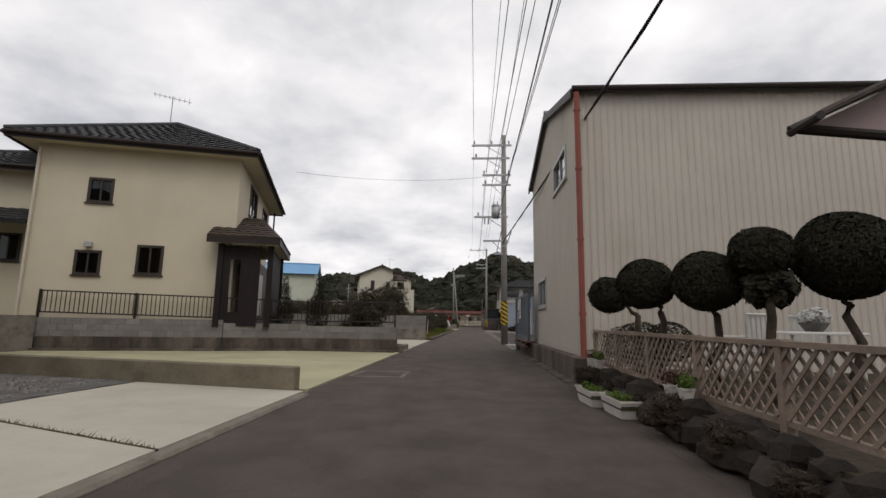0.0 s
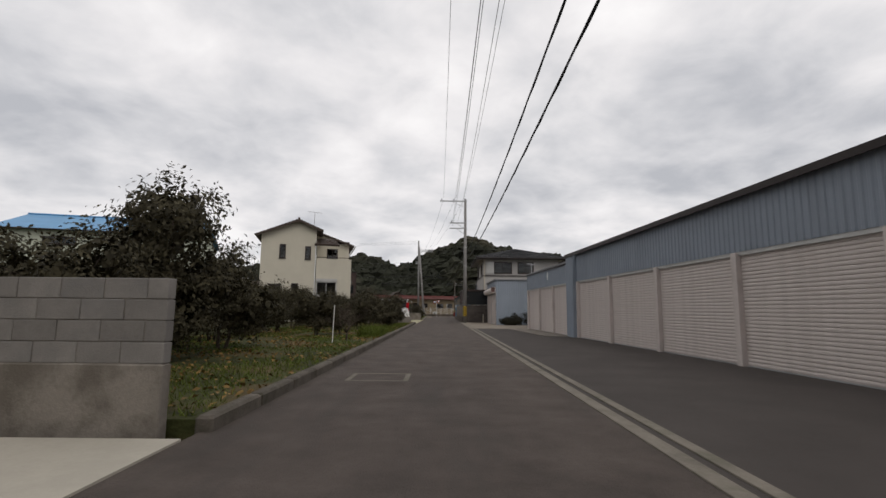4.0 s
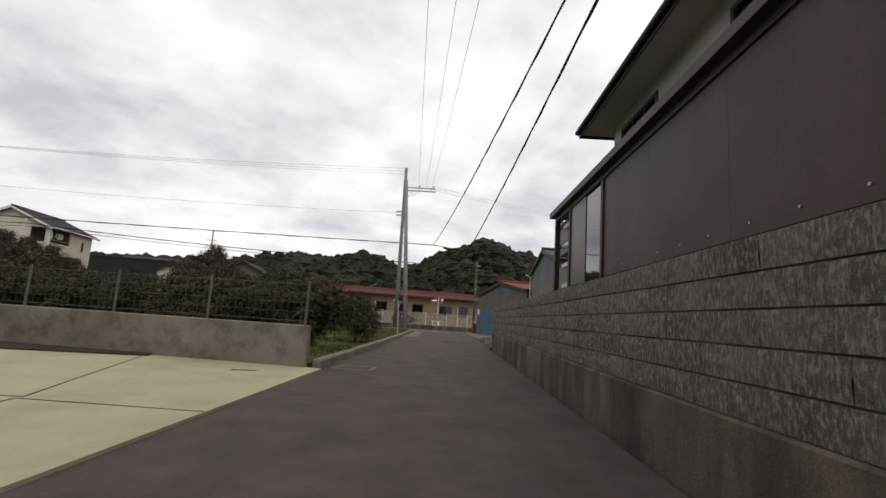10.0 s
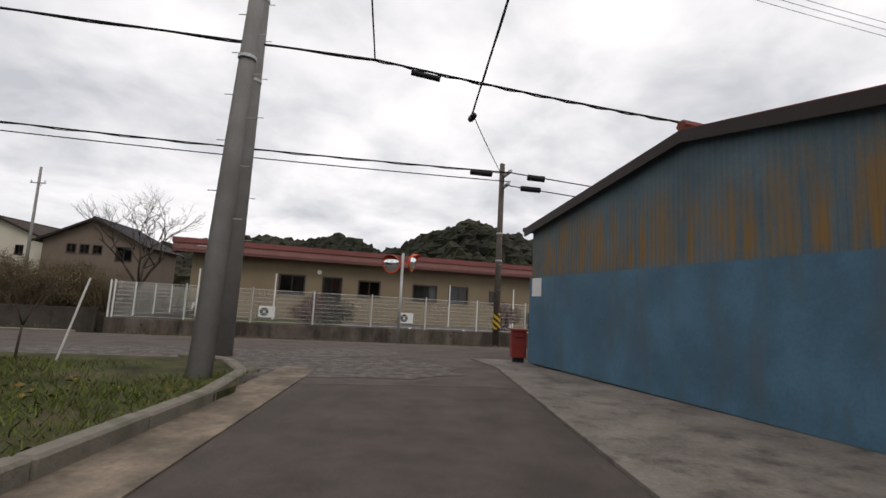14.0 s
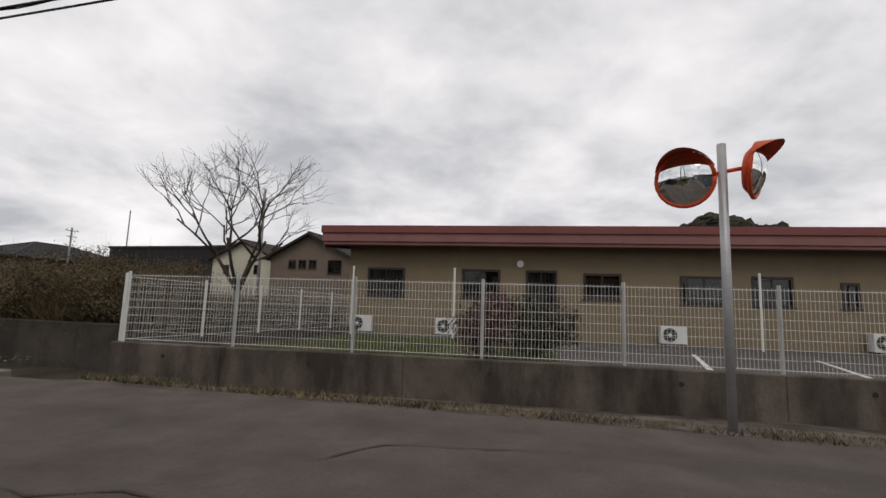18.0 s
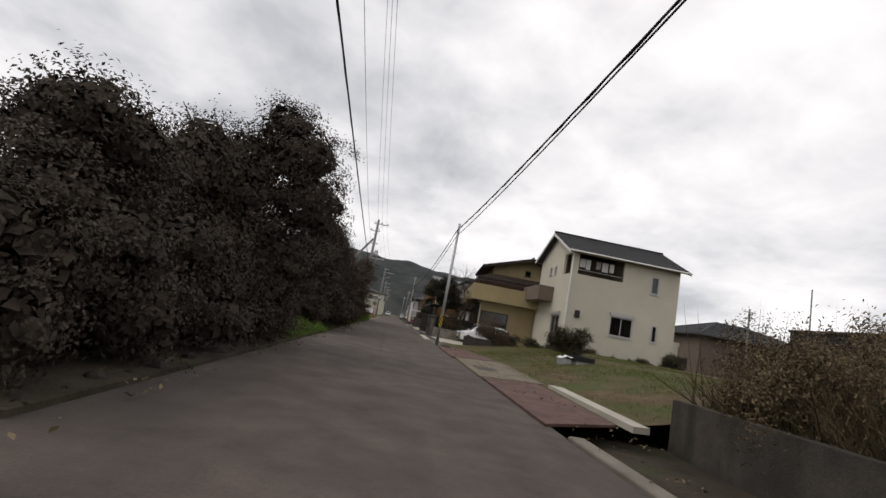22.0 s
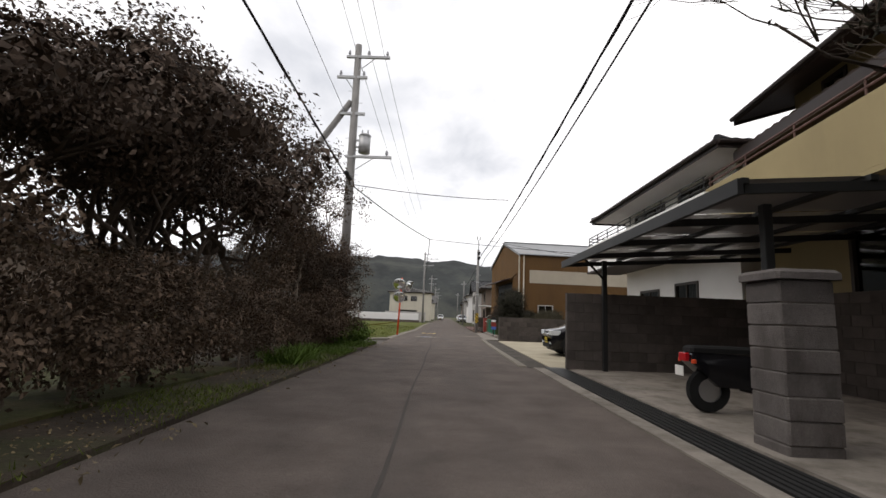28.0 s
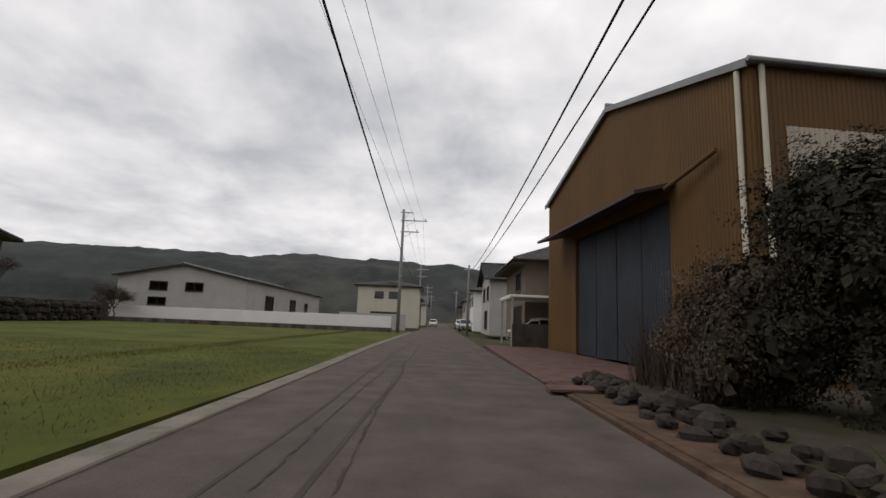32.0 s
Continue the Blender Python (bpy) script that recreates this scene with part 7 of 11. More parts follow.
wall_run("factory_wall", at2(0, 0), [(-34, 120.5), (-19, 121), (-4.6, 119.5)], 0, 1.4, 0.15, STUCCO_WHITE, "white works wall along the field")
wall_run("factory_bank", at2(0, 0), [(-75, 119), (-4.4, 118.4)], -0.3, 0.35, 0.5, CONCRETE_DARK, "dark retaining edge at the end of the field")
wall_run("office_wall", at2(0, 0), [(-11, 127), (-3.8, 127)], 0, 1.7, 0.15, STUCCO_GREY, "grey yard wall beside the street")

# ---- utility poles and wires ----
def pole(m, h, label, r0=0.16, r1=0.1, lean=(0, 0), arms=(), transformer=None, guard=None, material=None, steps=True, name="utility_pole"):
    """arms: (z, x from, x to, y) with pin insulators; transformer: (x, z); guard: yellow and black bands from z to z."""
    root = thing(name, m, label, "utility pole")
    material = material or POLE_CONCRETE
    top = (lean[0], lean[1], h)
    part("shaft", Geo().cyl((0, 0, -0.3), top, r0, r1, 16), material, root, smooth=True)
    for z, xa, xb, pins in arms:
        k = z / h
        cx, cy = lean[0] * k, lean[1] * k
        a = part("crossarm", Geo().box(cx + xa, cy - 0.12, z - 0.045, cx + xb, cy - 0.03, z + 0.045), STEEL_GREY, root)
        for i in range(pins):
            x = cx + (xa + (xb - xa) * (i + 0.15) / max(pins - 0.7, 0.3)) if pins > 1 else cx + xa + 0.1
            part("insulator", Geo().cyl((x, cy - 0.075, z + 0.045), (x, cy - 0.075, z + 0.12), 0.03, 0.03, 8).cyl((x, cy - 0.075, z + 0.12), (x, cy - 0.075, z + 0.24), 0.055, 0.035, 8), INSULATOR, a)
        if abs(xb - xa) > 1:
            far = xa if abs(xa) > abs(xb) else xb
            part("brace", Geo().tube([(cx + far * 0.55, cy - 0.08, z - 0.04), (cx, cy - 0.08, z - 0.6)], 0.018, 5), STEEL_GREY, root)
    if transformer:
        tx, tz = transformer
        t = part("transformer", Geo().cyl((tx, -0.05, tz), (tx, -0.05, tz + 0.62), 0.21, 0.21, 18).cyl((tx, -0.05, tz + 0.62), (tx, -0.05, tz + 0.68), 0.23, 0.18, 18), STEEL_GREY, root, "grey cylindrical transformer", True)
        for dx in (-0.1, 0.1):
            part("bushing", Geo().cyl((tx + dx, -0.05, tz + 0.68), (tx + dx, -0.05, tz + 0.86), 0.035, 0.02, 8), INSULATOR, t)
        part("hanger", Geo().box(min(tx, 0), -0.02, tz + 0.2, max(tx, 0), 0.03, tz + 0.26).box(min(tx, 0), -0.02, tz + 0.45, max(tx, 0), 0.03, tz + 0.51), STEEL_GREY, root)
        for dx in (-0.55, -0.35):
            part("fuse", Geo().cyl((tx + dx, -0.05, tz + 0.05), (tx + dx, -0.05, tz - 0.32), 0.045, 0.03, 8), INSULATOR, root)
    if guard:
        z0, z1 = guard
        n = 24
        k = (r0 + (r1 - r0) * z0 / h) + 0.012
        for c in (0, 1):
            g = Geo()
            rows = int((z1 - z0) / 0.05)
            for j in range(rows):
                for i in range(n):
                    if ((i * 0.5 + j) % 4 < 2) == (c == 0):
                        a0, a1 = 2 * math.pi * i / n, 2 * math.pi * (i + 1) / n
                        b0, b1 = z0 + (z1 - z0) * j / rows, z0 + (z1 - z0) * (j + 1) / rows
                        g.poly((k * math.cos(a0), k * math.sin(a0), b0), (k * math.cos(a1), k * math.sin(a1), b0), (k * math.cos(a1), k * math.sin(a1), b1), (k * math.cos(a0), k * math.sin(a0), b1))
            part("guard_band", g, YELLOW if c == 0 else STEEL_BLACK, root, "yellow and black warning band", kind="stuff")
    if steps:
        z, i = 1.9, 0
        while z < h - 1:
            f = z / h
            r = r0 + (r1 - r0) * f
            sx = 1 if i % 2 else -1
            part("step_bolt", Geo().cyl((lean[0] * f + sx * r, lean[1] * f, z), (lean[0] * f + sx * (r + 0.14), lean[1] * f, z), 0.009, 0.009, 5), STEEL_GREY, root)
            z, i = z + 0.45, i + 1
        for z in (h * 0.45, h * 0.6):
            f = z / h
            r = r0 + (r1 - r0) * f + 0.012
            part("strap", Geo().cyl((lean[0] * f, lean[1] * f, z), (lean[0] * f, lean[1] * f, z + 0.06), r, r, 16), STEEL_GREY, root)
    return root


pole(at1(1.54, 30.98), 10.7, "concrete utility pole with crossarms, a transformer and a striped guard", 0.17, 0.11, (0.0, 0.0),
     ((10.15, -1.65, 0.4, 3), (9.45, -1.65, 0.3, 2), (8.55, -1.1, 0.35, 3), (8.03, -1.1, 0.35, 2), (6.35, -1.5, 0.2, 2), (5.12, -1.05, 0.2, 0), (4.46, -0.5, 0.15, 0)), (-0.42, 6.3), (0.95, 2.1))
pole(at1(1.88, 73.84), 11.35, "concrete utility pole with crossarms and a striped guard", 0.17, 0.11, (0, 0),
     ((11.15, -2.35, 0.15, 3), (9.1, -1.45, 0.15, 2), (8.6, -1.45, 0.15, 0)), None, (0.6, 1.5))
pole(at1(-4.14, 111.81), 13.0, "tall concrete utility pole with a long crossarm at the street corner", 0.17, 0.12, (-0.16, 0.55), ((11.35, -0.15, 2.5, 3), (11.1, -0.15, 2.5, 0), (9.3, -0.55, 0.25, 0), (9.0, -0.55, 0.25, 0)))
pole(at1(-3.04, 108.48), 11.9, "leaning concrete pole that props the corner utility pole", 0.165, 0.12, (-1.14, 3.58), (), steps=True)
pole(at2(3.31, -4.37), 6.45, "dark slim utility pole with black cable closures", 0.12, 0.09, (0, 0), ((6.0, -0.75, 0.15, 0), (5.6, -0.55, 0.15, 0)), None, (0.55, 1.1), POLE_WOOD)
pole(at1(-36.3, 144.9), 11.9, "slim dark utility pole standing before the far houses", 0.15, 0.1, (0, 0), ((10.4, -0.7, 0.7, 3),), None, None, None, False)
pole(at2(2.39, 32.4), 6.75, "slim grey steel utility pole beside the drive", 0.085, 0.07, (0.05, 0), (), None, (0.9, 1.5), STEEL_GREY)
pole(at2(-3.75, 58.2), 10.9, "concrete utility pole with crossarms and a transformer", 0.18, 0.12, (0, 0),
     ((10.4, -0.4, 1.2, 3), (9.6, -0.7, 0.4, 2), (8.2, -0.5, 0.4, 1), (6.6, -0.2, 1.45, 2)), (0.45, 6.75))
pole(at2(2.05, 76.4), 6.0, "slim concrete utility pole with cable closures and a striped guard", 0.115, 0.085, (0, 0), (), None, (0.7, 1.4))
pole(at2(-3.85, 118), 11.2, "far concrete utility pole beside the street", 0.17, 0.11, (0, 0), ((10.15, -0.2, 2.2, 3), (9.1, -0.2, 1.5, 2), (10.9, -0.3, 0.9, 0)))
for v in (160, 205, 255):
    pole(at2(-4.0, v), 11, "far concrete utility pole beside the street", 0.17, 0.11, (0, 0), ((10.2, -0.6, 1.4, 3), (9.0, -0.6, 1.2, 0)), steps=False)
for v in (128, 172):
    pole(at2(2.9, v), 7.5, "far slim utility pole beside the street", 0.13, 0.1, (0, 0), ((7.0, -0.5, 0.5, 0),), steps=False)
pole(at2(41, 58.8), 9.4, "far utility pole beyond the weedy plot", 0.13, 0.1, (0, 0), ((9.0, -0.8, 0.8, 2), (8.3, -0.6, 0.6, 0)), steps=False)
pole(at1(-62, 148), 12.0, "thin far pole among the trees", 0.09, 0.07, (0, 0), (), steps=False)
# leaning stay of the transformer pole
st = thing("pole_stay", at2(-3.75, 58.2), "slanting concrete stay propping the utility pole", "utility pole")
part("stay", Geo().cyl((-6.2, 0.6, -0.2), (-0.15, 0.0, 8.7), 0.14, 0.11, 14), POLE_CONCRETE, st, smooth=True)
# antenna on the street pole
mast = thing("pole_antenna", at2(2.05, 76.4, 6.0), "small antenna mast on top of the pole", "antenna")
part("mast", Geo().tube([(0, 0, -0.1), (0, 0, 0.75)], 0.035, 8), STEEL_GREY, mast)
for x in (-0.1, 0.1):
    part("aerial", Geo().cyl((x, 0, 0.72), (x, 0, 1.0), 0.035, 0.035, 8), STEEL_GREY, mast)


def w1(u, v, z):
    return R1 @ Vector((u, v, z))


def w2(u, v, z):
    return R2 @ Vector((u, v, z))


def wire(a, b, sag, r, label="black overhead cable between the poles", wrap=False, n=18):
    pts = [a.lerp(b, i / n) - Vector((0, 0, sag * 4 * (i / n) * (1 - i / n))) for i in range(n + 1)]
    ob = tagged(part("overhead_cable", Geo().tube(pts, r, 5), CABLE, None, label), category="cable", group="overhead cables")
    if wrap:
        q = []
        for i in range(n * 6 + 1):
            t = i / (n * 6)
            p = a.lerp(b, t) - Vector((0, 0, sag * 4 * t * (1 - t)))
            q.append(p + Vector((0, 0, -0.028 - 0.018 * math.sin(i * 1.3))))
        tagged(part("slung_cable", Geo().tube(q, r * 0.7, 4), CABLE, None, "thin cable slung under a messenger wire"), category="cable", group="overhead cables")
    return pts


def closure(p, d, l=0.55, r=0.09):
    d = d.normalized()
    tagged(part("cable_closure", Geo().tube([p - d * l / 2, p - d * l * 0.4, p + d * l * 0.4, p + d * l / 2], r, 8), CABLE, None, "black cable splice closure on an overhead line", True), category="closure", group="cable closures")


# along the lane: high lines, then the heavier low cables
for k, x in enumerate((-1.55, -0.75, -0.1)):
    wire(w1(1.3 + x, -12, 10.4), w1(1.54 + x, 30.9, 10.4), 0.5, 0.009)
    wire(w1(1.54 + x, 30.9, 10.4), w1(1.88 + x * 1.3, 73.8, 11.4), 0.7, 0.008)
    wire(w1(1.88 + x * 1.3, 73.8, 11.4), w1(-2.0 + x * 0.75, 112.2, 11.6), 0.6, 0.008)
for x, z in ((-0.9, 8.7), (-0.3, 8.7), (0.2, 8.6), (-0.6, 8.1), (0.1, 8.1)):
    wire(w1(1.9 + x, -12, z), w1(1.54 + x, 30.9, z), 0.5, 0.011)
for x, z in ((-1.2, 9.2), (-0.7, 9.2), (-1.2, 8.7)):
    wire(w1(1.54 + x * 0.8, 30.9, z - 0.6), w1(1.88 + x, 73.8, z), 0.8, 0.008)
wire(w1(3.6, -12, 6.2), w1(1.5, 30.9, 5.1), 0.4, 0.02, wrap=True)
wire(w1(1.2, -12, 7.0), w1(1.2, 30.9, 6.2), 0.5, 0.016)
wire(w1(1.9, 30.9, 5.6), w1(2.25, 73.8, 6.0), 0.35, 0.022, wrap=True)
wire(w1(1.4, 30.9, 5.6), w1(2.0, 73.8, 6.3), 0.4, 0.018, wrap=True)
p1, p2, d_top = w1(-1.7, 112.6, 6.85), w1(0.62, 112.4, 5.6), w2(3.2, -4.37, 5.95)
d_in, d_out = w2(2.62, -4.37, 5.95), w2(2.85, -4.37, 5.55)
wire(w1(2.3, 73.8, 6.3), p1, 0.5, 0.018, wrap=True)
wire(w1(2.1, 73.8, 6.0), p2, 0.4, 0.02, wrap=True)
wire(p2, d_top, 0.05, 0.012)
closure(p2 + Vector((0, 0, -0.1)), w1(0, 0, 0) - w1(0.1, -1, -0.2), 0.45, 0.07)
closure(w1(1.5, 71.5, 6.3), w1(0, 1, 0) - w1(0, 0, 0.1), 0.7, 0.07)
wire(p1, w1(15, 114.3, 5.75), 0.25, 0.024, wrap=True)
closure(w1(-0.5, 112.75, 6.6), w1(1, 0.06, -0.16) - w1(0, 0, 0), 0.7, 0.07)
for i, z in enumerate((10.25, 10.5, 10.75)):
    wire(w1(-3.9 + 0.8 * i, 112.2, 11.6), w1(30, 117, z - 2.0), 0.5, 0.007)
wire(w1(1.9, 73.8, 7.4), w1(4.3, 78.2, 5.6), 0.1, 0.012)
wire(w1(1.0, 30.9, 8.5), w1(-7.6, 26.4, 7.3), 0.3, 0.006, "thin drop wire to the house roof")
# along the street
g_top, f_low, wj = w2(2.3, 76.4, 5.7), w2(-3.7, 58.2, 5.6), w2(-1.2, 67.7, 5.25)
wire(d_in, w2(2.36, 32.4, 6.35), 0.4, 0.022, wrap=True)
wire(d_out + w2(-0.5, 0, 0) - w2(0, 0, 0), w2(2.45, 32.4, 6.1), 0.35, 0.018)
closure(w2(2.62, -3.4, 5.82), w2(0, 1, 0) - w2(0, 0, 0), 0.75, 0.1)
closure(w2(2.64, -5.4, 5.85), w2(0, 1, 0) - w2(0, 0, 0), 0.6, 0.11)
closure(w2(2.87, -5.3, 5.5), w2(0, 1, 0) - w2(0, 0, 0), 0.7, 0.1)
wire(d_in, w2(4.2, -45, 5.6), 0.4, 0.022)
wire(d_out, w2(4.4, -45, 5.2), 0.4, 0.02)
wire(w2(2.36, 32.4, 6.35), g_top, 0.5, 0.022, wrap=True)
wire(w2(2.42, 32.4, 6.1), w2(2.45, 76.4, 5.3), 0.5, 0.018)
wire(g_top, w2(2.9, 128, 6.6), 0.6, 0.022)
wire(w2(2.5, 76.4, 5.3), w2(3.0, 128, 6.3), 0.6, 0.018)
for z in (5.65, 5.3):
    closure(w2(2.05, 75.7, z), w2(0, 1, 0) - w2(0, 0, 0), 0.6, 0.1)
wire(p1, f_low, 0.15, 0.024, wrap=True)
wire(f_low, wj, 0.12, 0.022)
wire(wj, w2(-3.7, 118, 6.8), 0.15, 0.022)
wire(wj, w2(13, 68.5, 4.75), 0.12, 0.014)
wire(w2(2.14, 69.0, 5.5), w2(22, 79, 5.4), 0.3, 0.012)
wire(f_low, w2(2.15, 60.3, 5.75), 0.1, 0.014)
closure(w2(-3.6, 57.2, 5.62), w2(0, 1, 0) - w2(0, 0, 0), 0.7, 0.08)
wire(w2(-3.75, 58.2, 6.0), w2(-14, 57, 5.6), 0.1, 0.012)
for x in (0.1, 0.6, 1.1):
    wire(w1(-4.4 + x * 0.3, 112.2, 12.4 + x * 0.5), w2(-3.9 + x, 58.1, 10.6), 0.7, 0.008)
    wire(w2(-3.9 + x, 58.1, 10.6), w2(-3.8 + x * 1.6, 118, 10.4), 0.8, 0.008)
    wire(w2(-3.8 + x * 1.6, 118, 10.4), w2(-4.2 + x, 160, 10.4), 0.6, 0.01)
    wire(w2(-4.2 + x, 160, 10.4), w2(-4.2 + x, 205, 10.4), 0.6, 0.012)
wire(w2(-3.7, 118, 6.8), w2(-3.9, 160, 6.6), 0.5, 0.025)
wire(w1(-4.6, 112.1, 9.2), w2(-4.1, 58.1, 8.3), 0.7, 0.008)

# ---- traffic mirrors ----
def mirror(root, c, facing, r, material, tilt=8):
    """A convex road mirror: domed glass in a rim with a hood."""
    m = Matrix.Translation(c) @ Matrix.Rotation(facing, 4, "Z") @ Matrix.Rotation(radians(tilt), 4, "X")
    dome = Geo()
    n, rings = 28, 6
    vs, fs = [(0, -0.13, 0)], []
    for k in range(1, rings + 1):
        rr = r * k / rings
        vs += [(rr * math.cos(2 * math.pi * i / n), -0.13 + 0.1 * (k / rings) ** 2, rr * math.sin(2 * math.pi * i / n)) for i in range(n)]
    fs = [(0, 1 + i, 1 + (i + 1) % n) for i in range(n)]
    fs += [(1 + (k - 1) * n + i, 1 + k * n + i, 1 + k * n + (i + 1) % n, 1 + (k - 1) * n + (i + 1) % n) for k in range(1, rings) for i in range(n)]
    dome.add(vs, fs).xf(m)
    rim = Geo().tube([(r * math.cos(2 * math.pi * i / n), -0.03, r * math.sin(2 * math.pi * i / n)) for i in range(n + 1)], 0.022, 6)
    rim.cyl((0, -0.02, 0), (0, 0.06, 0), r, r * 0.7, n).xf(m)
    head = part("mirror_back", rim, material, root, smooth=True)
    part("mirror_glass", dome, MIRROR, head, "convex mirror glass", True)
    hood = Geo()
    for i in range(14):
        a0, a1 = math.pi * (0.12 + 0.76 * i / 14), math.pi * (0.12 + 0.76 * (i + 1) / 14)
        l0, l1 = 0.22 * math.sin(math.pi * i / 14), 0.22 * math.sin(math.pi * (i + 1) / 14)
        hood.poly(((r + 0.02) * math.cos(a0), -0.03, (r + 0.02) * math.sin(a0)), ((r + 0.02) * math.cos(a1), -0.03, (r + 0.02) * math.sin(a1)),
                  ((r + 0.03) * math.cos(a1), -0.03 - l1, (r + 0.03) * math.sin(a1)), ((r + 0.03) * math.cos(a0), -0.03 - l0, (r + 0.03) * math.sin(a0)))
    part("hood", hood.xf(m), material, head)


tm = thing("traffic_mirror", at2(2.78, -0.93), "two orange-rimmed convex traffic mirrors on a grey post", "traffic mirror")
part("post", Geo().cyl((0, 0, -0.2), (0, 0, 2.88), 0.045, 0.045, 14), STEEL_GREY, tm, smooth=True)
part("bracket", Geo().tube([(-0.02, 0.2, 2.52), (0, 0, 2.58), (0.02, -0.2, 2.62)], 0.022, 6), ORANGE, tm)
mirror(tm, (-0.02, 0.36, 2.5), radians(-112), 0.28, ORANGE)
mirror(tm, (0.06, -0.3, 2.6), radians(-28), 0.28, ORANGE)
t2 = thing("traffic_mirror", at2(-2.71, 67.4), "orange post with three round convex traffic mirrors", "traffic mirror")
part("post", Geo().cyl((0, 0, -0.2), (0.12, 0, 3.05), 0.045, 0.04, 14), ORANGE, t2, smooth=True)
mirror(t2, (0.0, -0.14, 2.7), radians(4), 0.32, STEEL_GREY, 26)
mirror(t2, (0.46, 0.1, 2.62), radians(60), 0.29, STEEL_GREY, 14)
mirror(t2, (0.02, -0.14, 2.03), radians(8), 0.3, STEEL_GREY, 24)
part("bracket", Geo().tube([(0.1, 0, 2.55), (0.45, 0.1, 2.5)], 0.03, 6), STEEL_GREY, t2)

# ---- fences ----
def mesh_fence(root, a, b, z0, h, posts, wire_gap=0.05, rails=9, material=None, post_mat=None):
    """A welded mesh fence from a to b: posts, and panels of thin upright wires with cross wires."""
    material, post_mat = material or STEEL_WHITE, post_mat or STEEL_WHITE
    a, b = Vector((*a, 0)), Vector((*b, 0))
    d = b - a
    for t in posts:
        p = a + d * t
        part("post", Geo().cyl((p.x, p.y, z0 - 0.15), (p.x, p.y, z0 + h + 0.04), 0.026, 0.026, 8), post_mat, root)
    for t0, t1 in zip(posts, posts[1:]):
        l = d.length * (t1 - t0)
        g = Geo()
        n = max(int(l / wire_gap), 2)
        u = d.normalized()
        off = Vector((u.y, -u.x, 0)) * 0.03
        for i in range(n + 1):
            p = a + d * (t0 + (t1 - t0) * i / n) + off
            s = 0.0024
            g.add([(p.x - s * u.x, p.y - s * u.y, z0 + 0.02), (p.x + s * u.x, p.y + s * u.y, z0 + 0.02), (p.x + s * u.x, p.y + s * u.y, z0 + h), (p.x - s * u.x, p.y - s * u.y, z0 + h),
                   (p.x + s * off.x * 30, p.y + s * off.y * 30, z0 + 0.02), (p.x + s * off.x * 30, p.y + s * off.y * 30, z0 + h)], [(0, 1, 2, 3), (0, 4, 5, 3), (1, 4, 5, 2)])
        p, q = a + d * t0 + off, a + d * t1 + off
        for k in range(rails):
            z = z0 + 0.05 + (h - 0.08) * k / (rails - 1)
            g.tube([(p.x, p.y, z), (q.x, q.y, z)], 0.0028 if 0 < k < rails - 1 else 0.0045, 4)
        part("mesh_panel", g, material, root, kind="stuff")


fence_pts = [(3.82, 7.8), (4.02, 5.82), (4.22, 3.84), (4.42, 1.86), (4.6, -0.13), (4.76, -2.12), (5.03, -6.1), (5.6, -14.0), (6.8, -30)]
for i, (p, q) in enumerate(zip(fence_pts, fence_pts[1:])):
    fr = thing("mesh_fence", R2, "white welded mesh fence on the low concrete wall", "fence", "school fence")
    n = max(round((Vector(q) - Vector(p)).length / 2.0), 1)
    mesh_fence(fr, p, q, 0.36, 1.13, [k / n for k in range(n + 1)] if i == len(fence_pts) - 2 else [k / n for k in range(n)] + [1.0])
fr = thing("mesh_fence", R2, "white welded mesh fence at the end of the yard", "fence", "school fence")
mesh_fence(fr, (3.9, 7.95), (13.5, 8.15), 0.34, 1.13, [k / 5 for k in range(6)], 0.08)
for p, q, z0, h, np_, lab in (((-2.75, 70.25), (-12, 70.0), 0.55, 0.75, 5, "grey mesh fence on the block wall beside the drive"), ((-2.6, 83.52), (-14, 84.6), 0.78, 0.75, 6, "grey mesh fence on the grey block wall")):
    fr = thing("mesh_fence", R1, lab, "fence")
    mesh_fence(fr, p, q, z0, h, [k / np_ for k in range(np_ + 1)], 0.12, 5, STEEL_DARKGREY, STEEL_DARKGREY)
# dark railing on the retaining wall
rf = thing("railing", R1, "dark brown metal railing on the retaining wall", "railing")
bar = Geo().box(-0.009, -0.009, 0.0, 0.009, 0.009, 0.6).mesh("baluster", TRIM_DARK)
for (xa, ya, za), (xb, yb, zb) in zip(((-2.6, 23.12, 0.84), (-5.6, 23.12, 0.84), (-8.0, 22.2, 0.9)), ((-5.6, 23.12, 0.84), (-8.0, 22.2, 0.9), (-13.0, 20.75, 1.0))):
    l = math.hypot(xb - xa, yb - ya)
    for lift in (0.16, 0.8):
        part("rail", Geo().tube([(xa, ya, za + lift), (xb, yb, zb + lift)], 0.024, 6), TRIM_DARK, rf)
    n = round(l / 0.125)
    for i in range(n):
        f = (i + 0.5) / n
        part("baluster", bar, TRIM_DARK, rf).matrix_basis = pose(xa + (xb - xa) * f, ya + (yb - ya) * f, za + (zb - za) * f + 0.18)
    for i in range(3):
        f = i / 2
        x, y, z = xa + (xb - xa) * f, ya + (yb - ya) * f, za + (zb - za) * f
        part("post", Geo().box(x - 0.025, y - 0.03, z - 0.05, x + 0.025, y + 0.03, z + 0.84), TRIM_DARK, rf)
